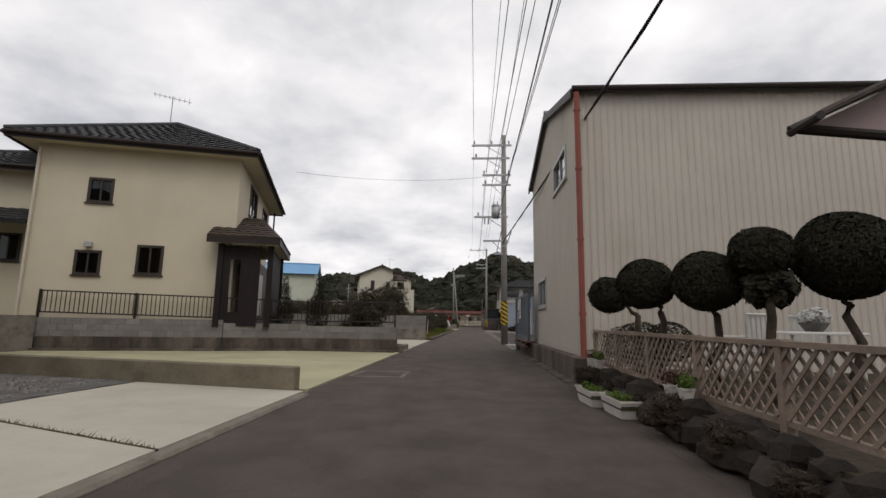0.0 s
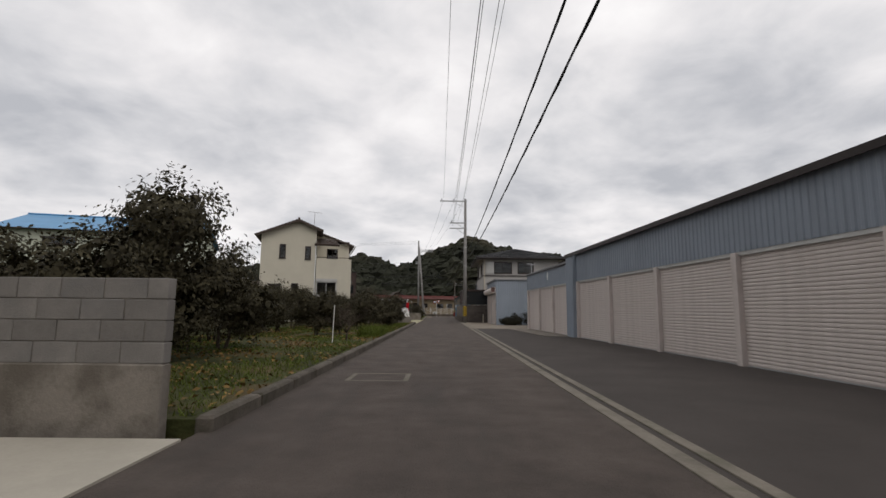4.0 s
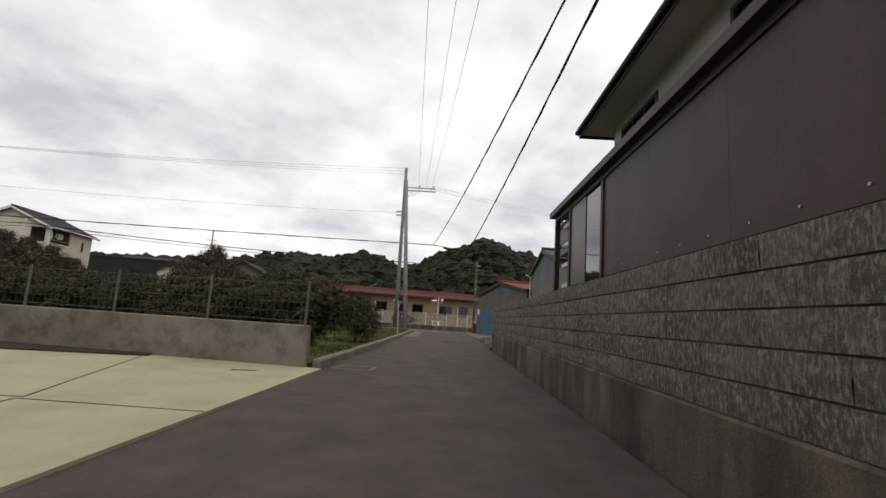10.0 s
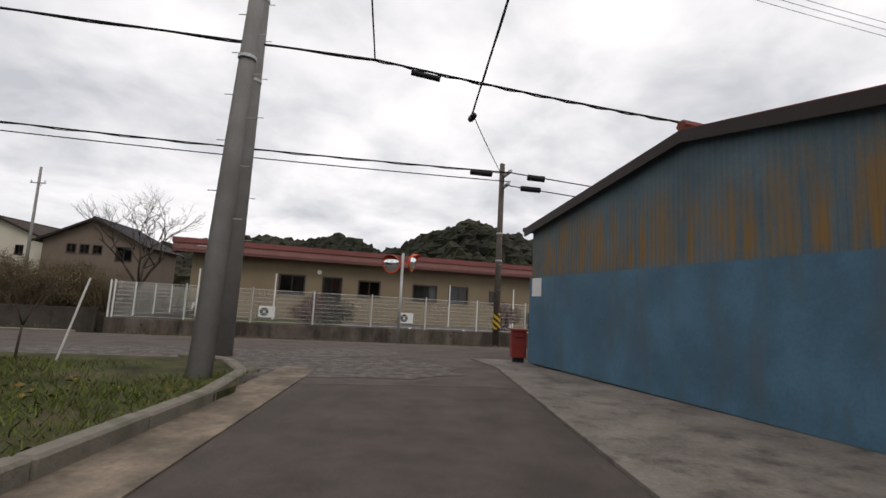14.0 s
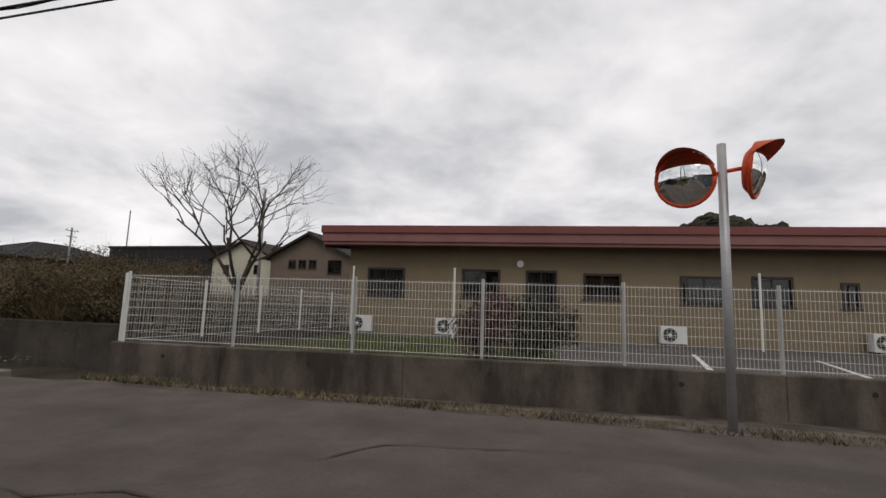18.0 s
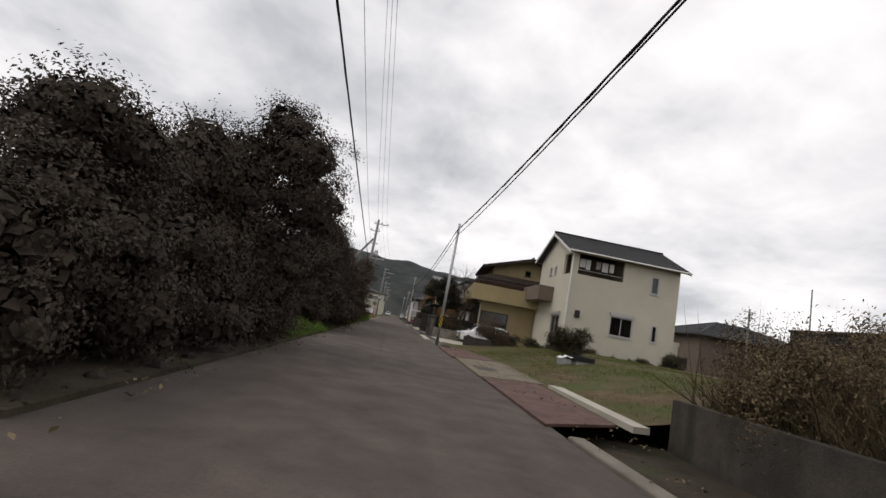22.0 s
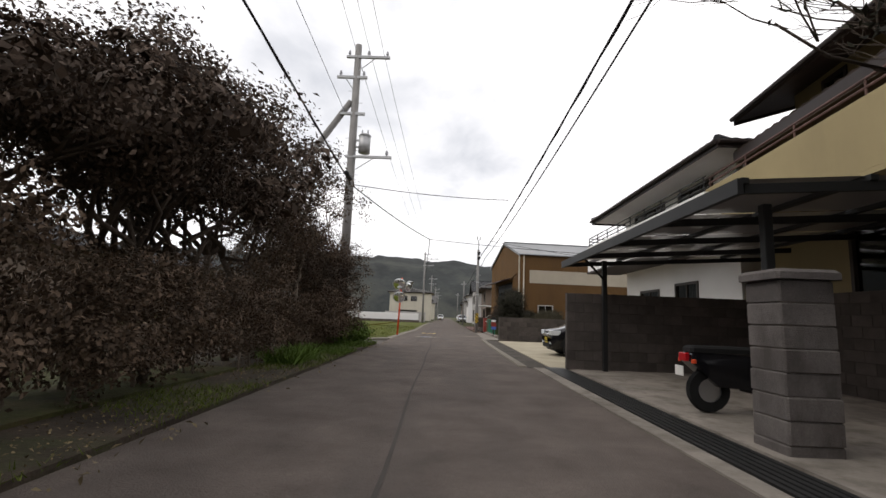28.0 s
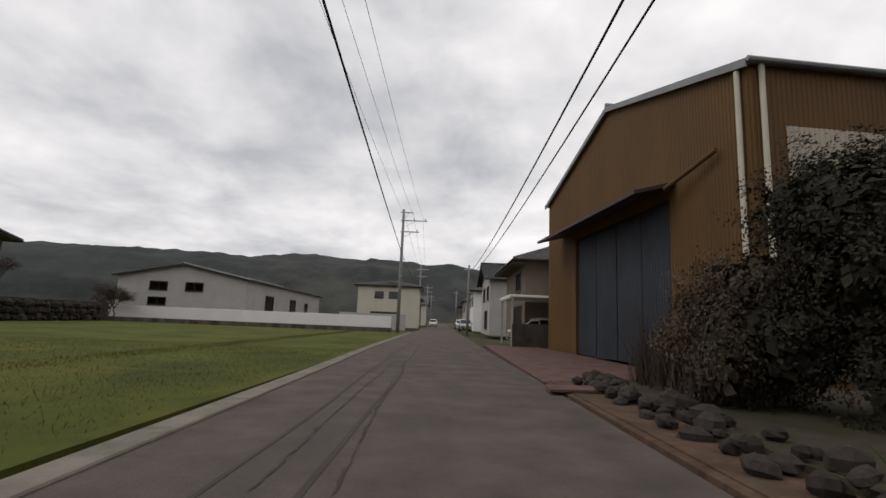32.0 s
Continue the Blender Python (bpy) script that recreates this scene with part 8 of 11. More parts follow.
# lattice garden fence beside the lane
lf = thing("lattice_fence", R1, "weathered wooden lattice fence above the stone edge", "fence")
for i in range(11):
    v = 15.6 - i * 1.25
    part("post", Geo().box(2.06, v - 0.035, 0.28, 2.13, v + 0.035, 0.95), WOOD_LATTICE, lf)
part("top_rail", Geo().box(2.05, 3.0, 0.9, 2.14, 15.6, 0.94), WOOD_LATTICE, lf)
part("bottom_rail", Geo().box(2.07, 3.0, 0.38, 2.12, 15.6, 0.42), WOOD_LATTICE, lf)
for s in (1, -1):
    g = Geo()
    hgt = 0.48
    g.add([(2.075 + 0.012 * s, -0.02, 0.42), (2.075 + 0.012 * s, 0.02, 0.42), (2.075 + 0.012 * s, 0.02 + s * hgt, 0.9), (2.075 + 0.012 * s, -0.02 + s * hgt, 0.9),
           (2.085 + 0.012 * s, -0.02, 0.42), (2.085 + 0.012 * s, 0.02, 0.42), (2.085 + 0.012 * s, 0.02 + s * hgt, 0.9), (2.085 + 0.012 * s, -0.02 + s * hgt, 0.9)],
          [(0, 1, 2, 3), (7, 6, 5, 4), (0, 4, 5, 1), (1, 5, 6, 2), (2, 6, 7, 3), (3, 7, 4, 0)])
    me = g.mesh("lattice_slat", WOOD_LATTICE)
    for i in range(90):
        ob = part("lattice_slat", me, WOOD_LATTICE, lf)
        ob.matrix_basis = pose(0, 3.1 + i * 0.138, 0)
# green net fence by the kitchen garden
gf = thing("garden_fence", R2, "green net fence round the kitchen garden", "fence")
for i in range(4):
    part("post", Geo().cyl((2.7, 75.1 - i * 1.72, 0.1), (2.7, 75.1 - i * 1.72, 1.03), 0.024, 0.024, 8), GREEN_PAINT, gf)
part("top_rail", Geo().tube([(2.7, 75.1, 1.01), (2.7, 69.93, 1.01)], 0.018, 6), GREEN_PAINT, gf)
part("bottom_rail", Geo().tube([(2.7, 75.1, 0.2), (2.7, 69.93, 0.2)], 0.012, 6), GREEN_PAINT, gf)
g = Geo()
for i in range(90):
    v = 75.1 - i * 0.0585
    for s in (1, -1):
        if 69.93 <= v - s * 0.8 <= 75.1:
            g.tube([(2.71, v, 0.2), (2.71, v - s * 0.8, 1.0)], 0.0016, 3)
part("net", g, GREEN_PAINT, gf, kind="stuff")

# ---- plants ----
def quads(name, verts, material, per=4):
    """A mesh of loose leaves, each of its own four (or three) corners."""
    v = np.ascontiguousarray(verts, dtype=np.float32).reshape(-1, 3)
    n = len(v) // per
    me = bpy.data.meshes.new(name)
    me.vertices.add(len(v))
    me.vertices.foreach_set("co", v.ravel())
    me.loops.add(len(v))
    me.loops.foreach_set("vertex_index", np.arange(len(v), dtype=np.int32))
    me.polygons.add(n)
    me.polygons.foreach_set("loop_start", np.arange(0, len(v), per, dtype=np.int32))
    me.update(calc_edges=True)
    me.materials.append(material)
    return me


def unit(a):
    return a / np.maximum(np.linalg.norm(a, axis=1, keepdims=True), 1e-6)


def leaves(rng, pos, nrm, size, slim=0.5):
    """A diamond leaf at every place, facing roughly along its normal."""
    n = len(pos)
    nrm = unit(nrm + rng.normal(0, 0.45, (n, 3)))
    side = unit(np.cross(nrm, rng.normal(0, 1, (n, 3))))
    tip = np.cross(side, nrm)
    s = (size * rng.uniform(0.6, 1.35, n))[:, None]
    fold = nrm * s * 0.12
    return np.stack([pos - tip * s * 0.5, pos + side * s * slim * 0.5 + fold, pos + tip * s * 0.5, pos - side * s * slim * 0.5 + fold], 1)


def crown_mesh(name, rng, blobs, count, size, material, sprigs=0, hollow=0.55, slim=0.5, rough=1.0, spray=0.0):
    """Leaves over the outside of several uneven lumps, thinner within, with twigs that stick out."""
    vol = np.array([b[3] * b[4] + b[4] * b[5] for b in blobs])
    share = (vol / vol.sum() * count).astype(int)
    out = []
    for b, k in zip(blobs, share):
        d = unit(rng.normal(0, 1, (max(k // 45, 6) if spray else k, 3)))
        ph = rng.uniform(0, 6.28, 3)
        lump = 1 + rough * (0.13 * np.sin(d[:, 0] * 5 + ph[0]) + 0.13 * np.sin(d[:, 1] * 6 + ph[1]) + 0.1 * np.sin(d[:, 2] * 7 + ph[2]))
        clump = rng.uniform(0, 1, (len(d), 1)) ** 0.45 * (1 - hollow) + hollow
        r = np.array(b[3:6])
        p = np.array(b[:3]) + d * r * lump[:, None] * clump
        if spray:
            pick = rng.integers(0, len(d), k)
            out_way = d[pick]
            p = p[pick] + rng.normal(0, spray, (k, 3)) * np.array((1, 1, 0.7)) + out_way * np.abs(rng.normal(0, spray * 0.7, (k, 1)))
            d = out_way
        out.append(leaves(rng, p, d + np.array((0, 0, 0.35)), size, slim))
        m = int(sprigs * share.size and sprigs * k / max(count, 1))
        if m:
            d = unit(rng.normal(0, 1, (m, 3)) + np.array((0, 0, 0.5)))
            p0 = np.array(b[:3]) + d * r * 0.95
            ax = unit(d * 0.6 + np.array((0, 0, 0.7)) + rng.normal(0, 0.25, (m, 3)))
            ln = rng.uniform(0.12, 0.42, m)[:, None] * min(1.0, float(r.max()))
            for f in np.linspace(0.1, 1, 6):
                q = p0 + ax * ln * f + rng.normal(0, 0.02, (m, 3))
                out.append(leaves(rng, q, unit(rng.normal(0, 1, (m, 3)) + ax * 0.5), size * 0.9, slim))
    return quads(name, np.concatenate(out), material)


def bough(g, rng, a, b, r0, r1, wob=0.08, n=6):
    a, b = Vector(a), Vector(b)
    l = (b - a).length
    pts = [a.lerp(b, i / n) + Vector(rng.normal(0, wob * l * (0 < i < n) * 0.6, 3)) for i in range(n + 1)]
    g.tube(pts, r0, 7, r1)


def leafy(name, m, label, category, blobs, count, size, leaf, trunk=((0, 0),), trunk_r=0.06, seed=1, sprigs=60, bark=None, fork=0.8, group="", hollow=0.55, slim=0.5, rough=1.0, spray=0.0, core=0):
    """A tree or shrub: stems, limbs into each lump of the crown, and the leaves."""
    rng = np.random.default_rng(seed)
    t = thing(name, m, label, category, group)
    bark = bark or BARK
    for i, (x, y) in enumerate(trunk):
        g = Geo()
        top = (x * 0.6 + rng.uniform(-0.1, 0.1), y * 0.6 + rng.uniform(-0.1, 0.1), fork)
        bough(g, rng, (x, y, -0.1), top, trunk_r, trunk_r * 0.75, 0.06)
        part("trunk", g, bark, t, smooth=True)
        for j, b in enumerate(blobs):
            if j % len(trunk) == i:
                lg = Geo()
                bough(lg, rng, top, (b[0], b[1], b[2]), trunk_r * 0.65, trunk_r * 0.15, 0.1)
                for _ in range(3):
                    e = Vector(b[:3]) + Vector(rng.normal(0, 1, 3)) * 0.55 * min(b[3:6])
                    bough(lg, rng, Vector(top).lerp(Vector(b[:3]), rng.uniform(0.4, 0.8)), e, trunk_r * 0.3, trunk_r * 0.08, 0.1, 4)
                part("limb", lg, bark, t, smooth=True)
    part("crown", crown_mesh("crown", rng, blobs, count, size, leaf, sprigs, hollow, slim, rough, spray), leaf, t)
    if core:
        inner = [(b[0], b[1], b[2], b[3] * 0.8, b[4] * 0.8, b[5] * 0.8) for b in blobs]
        part("inner_foliage", crown_mesh("inner_foliage", rng, inner, int(core * 2.3), 0.17, leaf, 0, 0.35, 0.7, 0.5), leaf, t)
    return t


def lumps(rng, n, w, d, z0, z1, r):
    """Lumps filling a box w by d between two heights, larger low down."""
    return [(rng.uniform(-w, w), rng.uniform(-d, d), z0 + (z1 - z0) * (i + 0.5) / n, r * rng.uniform(0.75, 1.2), r * rng.uniform(0.75, 1.2), r * rng.uniform(0.7, 1.05)) for i in range(n)]


VR = np.random.default_rng(11)
# the near hedge: a round-headed tree, a taller one leaning over the street, and lower growth between
GR = "hedge beside the street"
leafy("hedge_tree", at2(-4.2, 11.5, 0.05), "dark evergreen hedge tree with a rounded head", "tree",
    [(0.05, 0.1, 2.62, 0.55, 0.6, 0.5), (0.35, 0.35, 2.45, 0.5, 0.55, 0.45), (-0.1, -0.1, 2.25, 0.5, 0.5, 0.4), (0.1, -0.1, 1.5, 0.9, 0.95, 0.65), (0.5, 0.3, 0.8, 0.85, 0.9, 0.6), (-0.3, -0.3, 0.8, 0.9, 0.9, 0.6)], 24000, 0.062, LEAF_DARK, ((0, 0), (0.25, -0.3)), 0.08, 20, 260, group=GR, fork=1.0, hollow=0.7, spray=0.1, core=1500)
leafy("hedge_tree", at2(-3.55, 16.3, 0.05), "tall dense dark evergreen tree reaching over the street", "tree",
    [(0.2, 0.1, 4.55, 0.62, 0.7, 0.6), (-0.4, 0.4, 3.9, 0.85, 0.9, 0.65), (0.75, -0.1, 4.0, 0.8, 0.95, 0.7), (0.95, 0.3, 3.05, 0.9, 1.1, 0.75), (-0.5, -0.4, 2.9, 1.0, 1.05, 0.8), (0.5, 0.2, 1.75, 1.0, 1.2, 0.75), (-0.4, 0.3, 1.5, 1.0, 1.2, 0.8), (0.15, 0.0, 0.7, 0.95, 1.2, 0.65)], 42000, 0.062, LEAF_DARK, ((0, 0), (0.3, 0.25)), 0.1, 21, 420, group=GR, fork=1.2, hollow=0.72, spray=0.1, core=3000)
LOW = leafy("hedge_tree", at2(-4.7, 13.9, 0.05), "dense dark evergreen shrub tree filling the hedge", "tree",
    [(0, 0.2, 2.75, 0.75, 0.8, 0.6), (0.3, -0.5, 2.35, 0.75, 0.75, 0.6), (-0.3, 0.5, 2.0, 0.85, 0.85, 0.7), (0.6, 0.0, 1.4, 0.9, 1.1, 0.75), (-0.3, -0.3, 1.2, 0.9, 1.0, 0.7), (0.7, 0.3, 0.6, 0.85, 1.1, 0.6)], 24000, 0.062, LEAF_DARK, ((0, 0), (0.25, 0.3)), 0.08, 22, 300, group=GR, fork=0.9, hollow=0.68, spray=0.11, core=1800)
for i, (u, v, s, sz) in enumerate(((-4.5, 15.2, 1.0, 1.25), (-4.4, 13.0, 0.85, 0.9), (-5.5, 14.4, 0.95, 0.72), (-5.9, 16.2, 1.0, 1.12), (-4.9, 17.9, 1.05, 1.1), (-4.75, 10.5, 0.6, 0.62), (-6.2, 12.0, 0.8, 0.75), (-4.3, 18.6, 0.6, 0.7))):
    copy_thing(LOW, at2(u, v, 0.05, i * 67) @ Matrix.Diagonal((s, s, s * sz, 1)))
# second stretch: a close dark block
DENSE = leafy("hedge_tree", at2(-4.1, 29.4, 0.05), "tall close-grown dark evergreen in the roadside hedge", "tree",
    [(0, 0, 4.45, 0.7, 0.8, 0.6), (0.35, 0.4, 3.8, 0.85, 0.85, 0.7), (-0.4, -0.4, 3.6, 0.9, 0.9, 0.7), (0.5, -0.3, 2.8, 0.95, 1.0, 0.8), (-0.4, 0.4, 2.6, 1.0, 1.0, 0.8), (0.55, 0.2, 1.7, 1.0, 1.05, 0.8), (-0.4, -0.2, 1.5, 1.0, 1.05, 0.8), (0.5, 0.0, 0.7, 0.95, 1.1, 0.65)], 34000, 0.066, LEAF_DARK, ((0, 0), (0.3, -0.2)), 0.09, 23, 340, group=GR, fork=1.1, hollow=0.62, spray=0.12, core=2200)
for i, (u, v, h) in enumerate(((-3.75, 25.3, 0.7), (-3.8, 26.6, 0.85), (-3.85, 28.0, 0.94), (-4.0, 30.9, 1.0), (-4.1, 32.4, 0.96), (-4.1, 33.8, 0.86))):
    copy_thing(DENSE, at2(u, v, 0.05, i * 73 + 40) @ Matrix.Diagonal((0.78, 0.82, h, 1)))
# third stretch: thin trunks bare below, crowns that let the sky through
AIRY = []
for k, (h, sd) in enumerate(((4.3, 3), (3.9, 4), (3.8, 5))):
    bl = lumps(np.random.default_rng(70 + sd), 10, 1.1, 1.1, 2.4, h - 0.35, 0.48)
    AIRY.append(leafy("hedge_tree", at2(-4.5, (41.6, 43.2, 44.8)[k], 0.05, k * 50), "dark evergreen hedge tree with thin bare trunks showing below", "tree", bl, 11000, 0.066, LEAF_TWIGGY, ((-0.3, 0.2), (0.35, 0.1), (0.0, -0.4)), 0.06, 40 + k, 260,
                      group=GR, fork=1.5, hollow=0.35, spray=0.12, core=250))
BROWN_TREE = leafy("hedge_tree", at2(-4.6, 52.8, 0.05, 20), "thin brownish hedge tree with pale bare trunks", "tree", lumps(np.random.default_rng(12), 10, 1.0, 1.0, 1.3, 4.3, 0.6), 9000, 0.066, LEAF_BROWN, ((-0.3, 0.2), (0.35, 0.1), (0.0, -0.4)), 0.055, 46, 220, bark=BARK_PALE, group=GR, fork=1.5, hollow=0.3, spray=0.11)
for i, (v, h) in enumerate(((39.4, 4.4), (40.6, 5.0), (46.4, 4.1), (47.9, 4.5), (49.5, 4.9), (51.1, 5.0), (54.3, 4.5), (55.9, 4.0), (48.7, 4.3))):
    s = h / (3.9, 4.2, 3.7)[i % 3]
    copy_thing(BROWN_TREE if i == 6 else AIRY[(i + 2) % 3], at2(-4.6 + 0.3 * math.sin(i * 2.3), v, 0.05, i * 73) @ Matrix.Diagonal((s, s, s, 1)))
UNDER = leafy("hedge_shrub", at2(-4.1, 28.6, 0.05), "dark undergrowth shrub filling the foot of the hedge", "shrub", lumps(VR, 6, 0.55, 0.6, 0.35, 1.5, 0.55), 9000, 0.066, LEAF_DARK, ((0, 0), (0.2, 0.2)), 0.03, 61, 160, group="undergrowth", fork=0.4, hollow=0.5, spray=0.1, core=700)
BROWNB = leafy("hedge_shrub", at2(-4.3, 47.2, 0.05), "brownish thin-leaved shrub at the foot of the hedge", "shrub", lumps(VR, 6, 0.5, 0.6, 0.4, 1.5, 0.45), 5200, 0.06, LEAF_BROWN, ((0, 0), (0.2, 0.2), (-0.2, 0.1)), 0.025, 62, 200, group="undergrowth", fork=0.6, hollow=0.15, bark=BARK_PALE, spray=0.1)
for i in range(26):
    s = (0.95, 1.1, 0.8, 1.0)[i % 4]
    v = 25.2 + i * 1.05 if i < 9 else 38.6 + (i - 9) * 1.16
    copy_thing(UNDER if i < 9 else BROWNB, at2((-3.45 if i < 9 else -3.9) + 0.2 * math.sin(i * 1.7), v, 0.02, i * 51) @ Matrix.Diagonal((s, s, s * (1.2 if i % 3 == 0 else 0.95), 1)))
for u, v, s in ((-3.6, 10.0, 0.75), (-3.55, 11.2, 0.85), (-3.5, 12.4, 0.95), (-3.45, 13.6, 1.0), (-3.4, 14.8, 1.0), (-3.3, 16.0, 0.9), (-3.3, 17.2, 0.9), (-3.5, 18.4, 0.85), (-5.0, 10.3, 0.48), (-6.2, 10.9, 0.5), (-7.4, 11.4, 0.5)):
    copy_thing(UNDER, at2(u, v, 0.02, v * 40) @ Matrix.Diagonal((s, s, s * 1.15, 1)))
IVY = leafy("hedge_end_bush", at2(-3.75, 57.3, 0.03), "brownish ivy-grown bush at the end of the hedge", "shrub", lumps(VR, 9, 0.6, 0.95, 0.6, 3.2, 0.62), 15000, 0.062, LEAF_BROWN, ((0, 0), (0.25, 0.3), (-0.2, -0.3)), 0.04, 63, 260, fork=1.0, hollow=0.4, spray=0.1)
copy_thing(IVY, at2(-3.9, 55.6, 0.03, 100) @ Matrix.Diagonal((0.9, 0.9, 0.95, 1)))
leafy("hedge_end_bush", at2(-4.6, 57.3, 0.03, 80), "dark green bush at the end of the hedge", "shrub", lumps(VR, 7, 0.8, 0.9, 0.4, 2.8, 0.75), 16000, 0.07, LEAF_DARK, ((0, 0),), 0.06, 64, 200, fork=0.8, hollow=0.4, spray=0.11)
for i, (u, v, s) in enumerate(((6.4, 2.2, 0.9), (7.2, 1.2, 0.8), (8.6, -6.5, 1.0), (9.4, -8.0, 0.9))):
    leafy("school_shrub", at2(u, v, 0.14), ("dark red-leaved shrub", "dark green shrub")[i % 2] + " behind the mesh fence", "shrub", lumps(VR, 4, 0.35, 0.4, 0.35, 1.1 * s, 0.42), 3200, 0.09, (LEAF_RED, LEAF_CITRUS)[i % 2], ((0, 0),), 0.03, 160 + i, 60, group="school shrubs", fork=0.3, hollow=0.3)
leafy("drive_shrub", at2(5.9, 34.5, 0.05), "brownish twiggy shrub at the corner of the drive", "shrub", lumps(VR, 8, 0.85, 0.7, 0.4, 1.75, 0.55), 9000, 0.06, LEAF_BROWN, ((0, 0), (0.3, 0.1)), 0.03, 66, 120, fork=0.4, hollow=0.3)
leafy("verge_shrub", at2(-3.35, 57.4, 0.03, 10), "fresh green shrub in the grass verge", "shrub", lumps(VR, 5, 0.5, 1.1, 0.25, 0.7, 0.45), 4500, 0.10, LEAF_GREEN, ((0, 0),), 0.02, 65, 60, fork=0.2, hollow=0.3)

# citrus bushes of the two orchards
CITRUS = []
for k, (h, r) in enumerate(((2.2, 0.85), (2.0, 0.8), (2.5, 0.95))):
    CITRUS.append(leafy("citrus_bush", at1(-5.6, 37.4 + 2.6 * k, 0.08, k * 70), "low dark citrus bush in the weedy orchard", "fruit bush", lumps(VR, 9, r * 0.8, r * 0.8, 0.6, h - 0.4, r * 0.6), 9000, 0.075, LEAF_CITRUS, ((0, 0), (0.15, 0.1)), 0.05, 70 + k, 200, group="citrus bushes", fork=0.5, hollow=0.35, spray=0.1, core=300))
ROWS1 = [(-3.5, 62.4, 0.55), (-3.4, 59.4, 0.5), (-3.5, 65.6, 0.6), (-4.5, 50.8, 0.62), (-4.4, 54.6, 0.85), (-4.3, 57.8, 0.85), (-4.4, 61.0, 0.9), (-4.3, 64.0, 0.95), (-3.9, 67.0, 0.92), (-5.2, 49.5, 0.8), (-5.2, 68.3, 0.9)]
for i in range(11):
    ROWS1 += [(-7.6 + 0.4 * math.sin(i * 3.1), 36.6 + i * 3.05, 0.95 + 0.1 * math.sin(i * 1.9)), (-11.2 + 0.4 * math.sin(i * 2.1), 37.4 + i * 3.0, 1.0 + 0.12 * math.sin(i * 2.7))]
for i in range(6):
    ROWS1.append((-15.5, 38 + i * 5.5, 1.1))
for i, (u, v, s) in enumerate(ROWS1):
    copy_thing(CITRUS[i % 3], at1(u, v, 0.08, i * 83) @ Matrix.Diagonal((s, s, s, 1)))
copy_thing(CITRUS[2], at1(-5.8, 40.0, 0.08, 200) @ Matrix.Diagonal((1.35, 1.35, 1.45, 1)))
ROWS2 = [(-3.6, 87.2, 0.82), (-2.98, 90.2, 0.62), (-5.7, 89.0, 0.85), (-4.9, 91.8, 0.78), (-6.9, 95.2, 1.1), (-8.4, 98.3, 1.3), (-5.6, 97.8, 0.95), (-4.8, 101.6, 0.85), (-7.2, 101.5, 1.0), (-9.8, 94.0, 0.8), (-8.6, 89.8, 0.75), (-12.2, 91.0, 0.85), (-13.0, 96.8, 0.75), (-11.0, 100.3, 0.8), (-16, 93, 0.95), (-17, 98.5, 0.8), (-6.4, 87.3, 0.72), (-10.5, 86.8, 0.72), (-14.5, 87.6, 0.8), (-20, 96, 1.0), (-9.0, 104.0, 0.8), (-24, 98, 1.0), (-5.2, 85.9, 0.68), (-7.4, 86.0, 0.68), (-9.4, 86.2, 0.68), (-11.6, 86.4, 0.72), (-13.6, 87.0, 0.72), (-6.1, 102.4, 0.82), (-7.7, 103.9, 0.9), (-6.7, 99.4, 0.9), (-9.0, 100.4, 1.3)]
for i, (u, v, s) in enumerate(ROWS2):
    copy_thing(CITRUS[(i + 1) % 3], at1(u, v, 0.09, i * 61) @ Matrix.Diagonal((s, s, s, 1)))
for i, (u, v, s) in enumerate(((-5.6, 22.6, 0.78), (-6.9, 24.4, 0.9), (-7.8, 26.0, 1.1), (-9.4, 22.6, 1.0), (-10.5, 25.0, 1.4), (-12.5, 22.0, 1.3), (-9.4, 14.0, 1.2), (-11.0, 18, 1.3))):
    copy_thing(CITRUS[i % 3], at2(u, v, 0.05, i * 61) @ Matrix.Diagonal((s, s, s, 1)))

# clipped garden trees behind the lattice
TOPI = ((1.93, 14.1, 1.45, 0.28), (2.09, 13.1, 1.53, 0.34), (2.5, 12.4, 1.51, 0.36), (2.8, 11.95, 1.76, 0.28), (3.6, 11.95, 1.73, 0.47))
for i, (u, v, z, r) in enumerate(TOPI):
    foot = max(u, 2.24)
    low = [(u - foot + 0.05, 0.0, z - 0.28 - r * 1.25, r * 0.72, r * 0.72, r * 0.6)] if i == 3 else []
    ball = [(u - foot, 0, z - 0.28, r, r, r * 0.88)]
    tt = leafy("topiary_tree", at1(foot, v, 0.28), "dark conifer clipped to a ball on a bare trunk", "topiary", ball + low, int(46000 * r * r) + 6000, 0.045, LEAF_TOPIARY, ((0, 0),), 0.05, 80 + i, 0, group="clipped garden trees", fork=max(z - 0.28 - r, 0.3), hollow=0.9, slim=0.35, rough=0.15)
    part("inner_foliage", crown_mesh("inner_foliage", np.random.default_rng(180 + i), [(u - foot, 0, z - 0.28, r * 0.84, r * 0.84, r * 0.74)] + low, 1500, 0.15, LEAF_TOPIARY, 0, 0.85, 0.8, 0.15), LEAF_TOPIARY, tt)
leafy("garden_shrub", at1(2.6, 14.9, 0.28), "low clipped dark shrub behind the lattice", "shrub", [(0, 0, 0.45, 0.5, 0.3, 0.35), (0.5, 0.1, 0.5, 0.4, 0.3, 0.3)], 5000, 0.055, LEAF_TOPIARY, ((0, 0),), 0.03, 88, 0, fork=0.2, hollow=0.9, slim=0.35, rough=0.3)
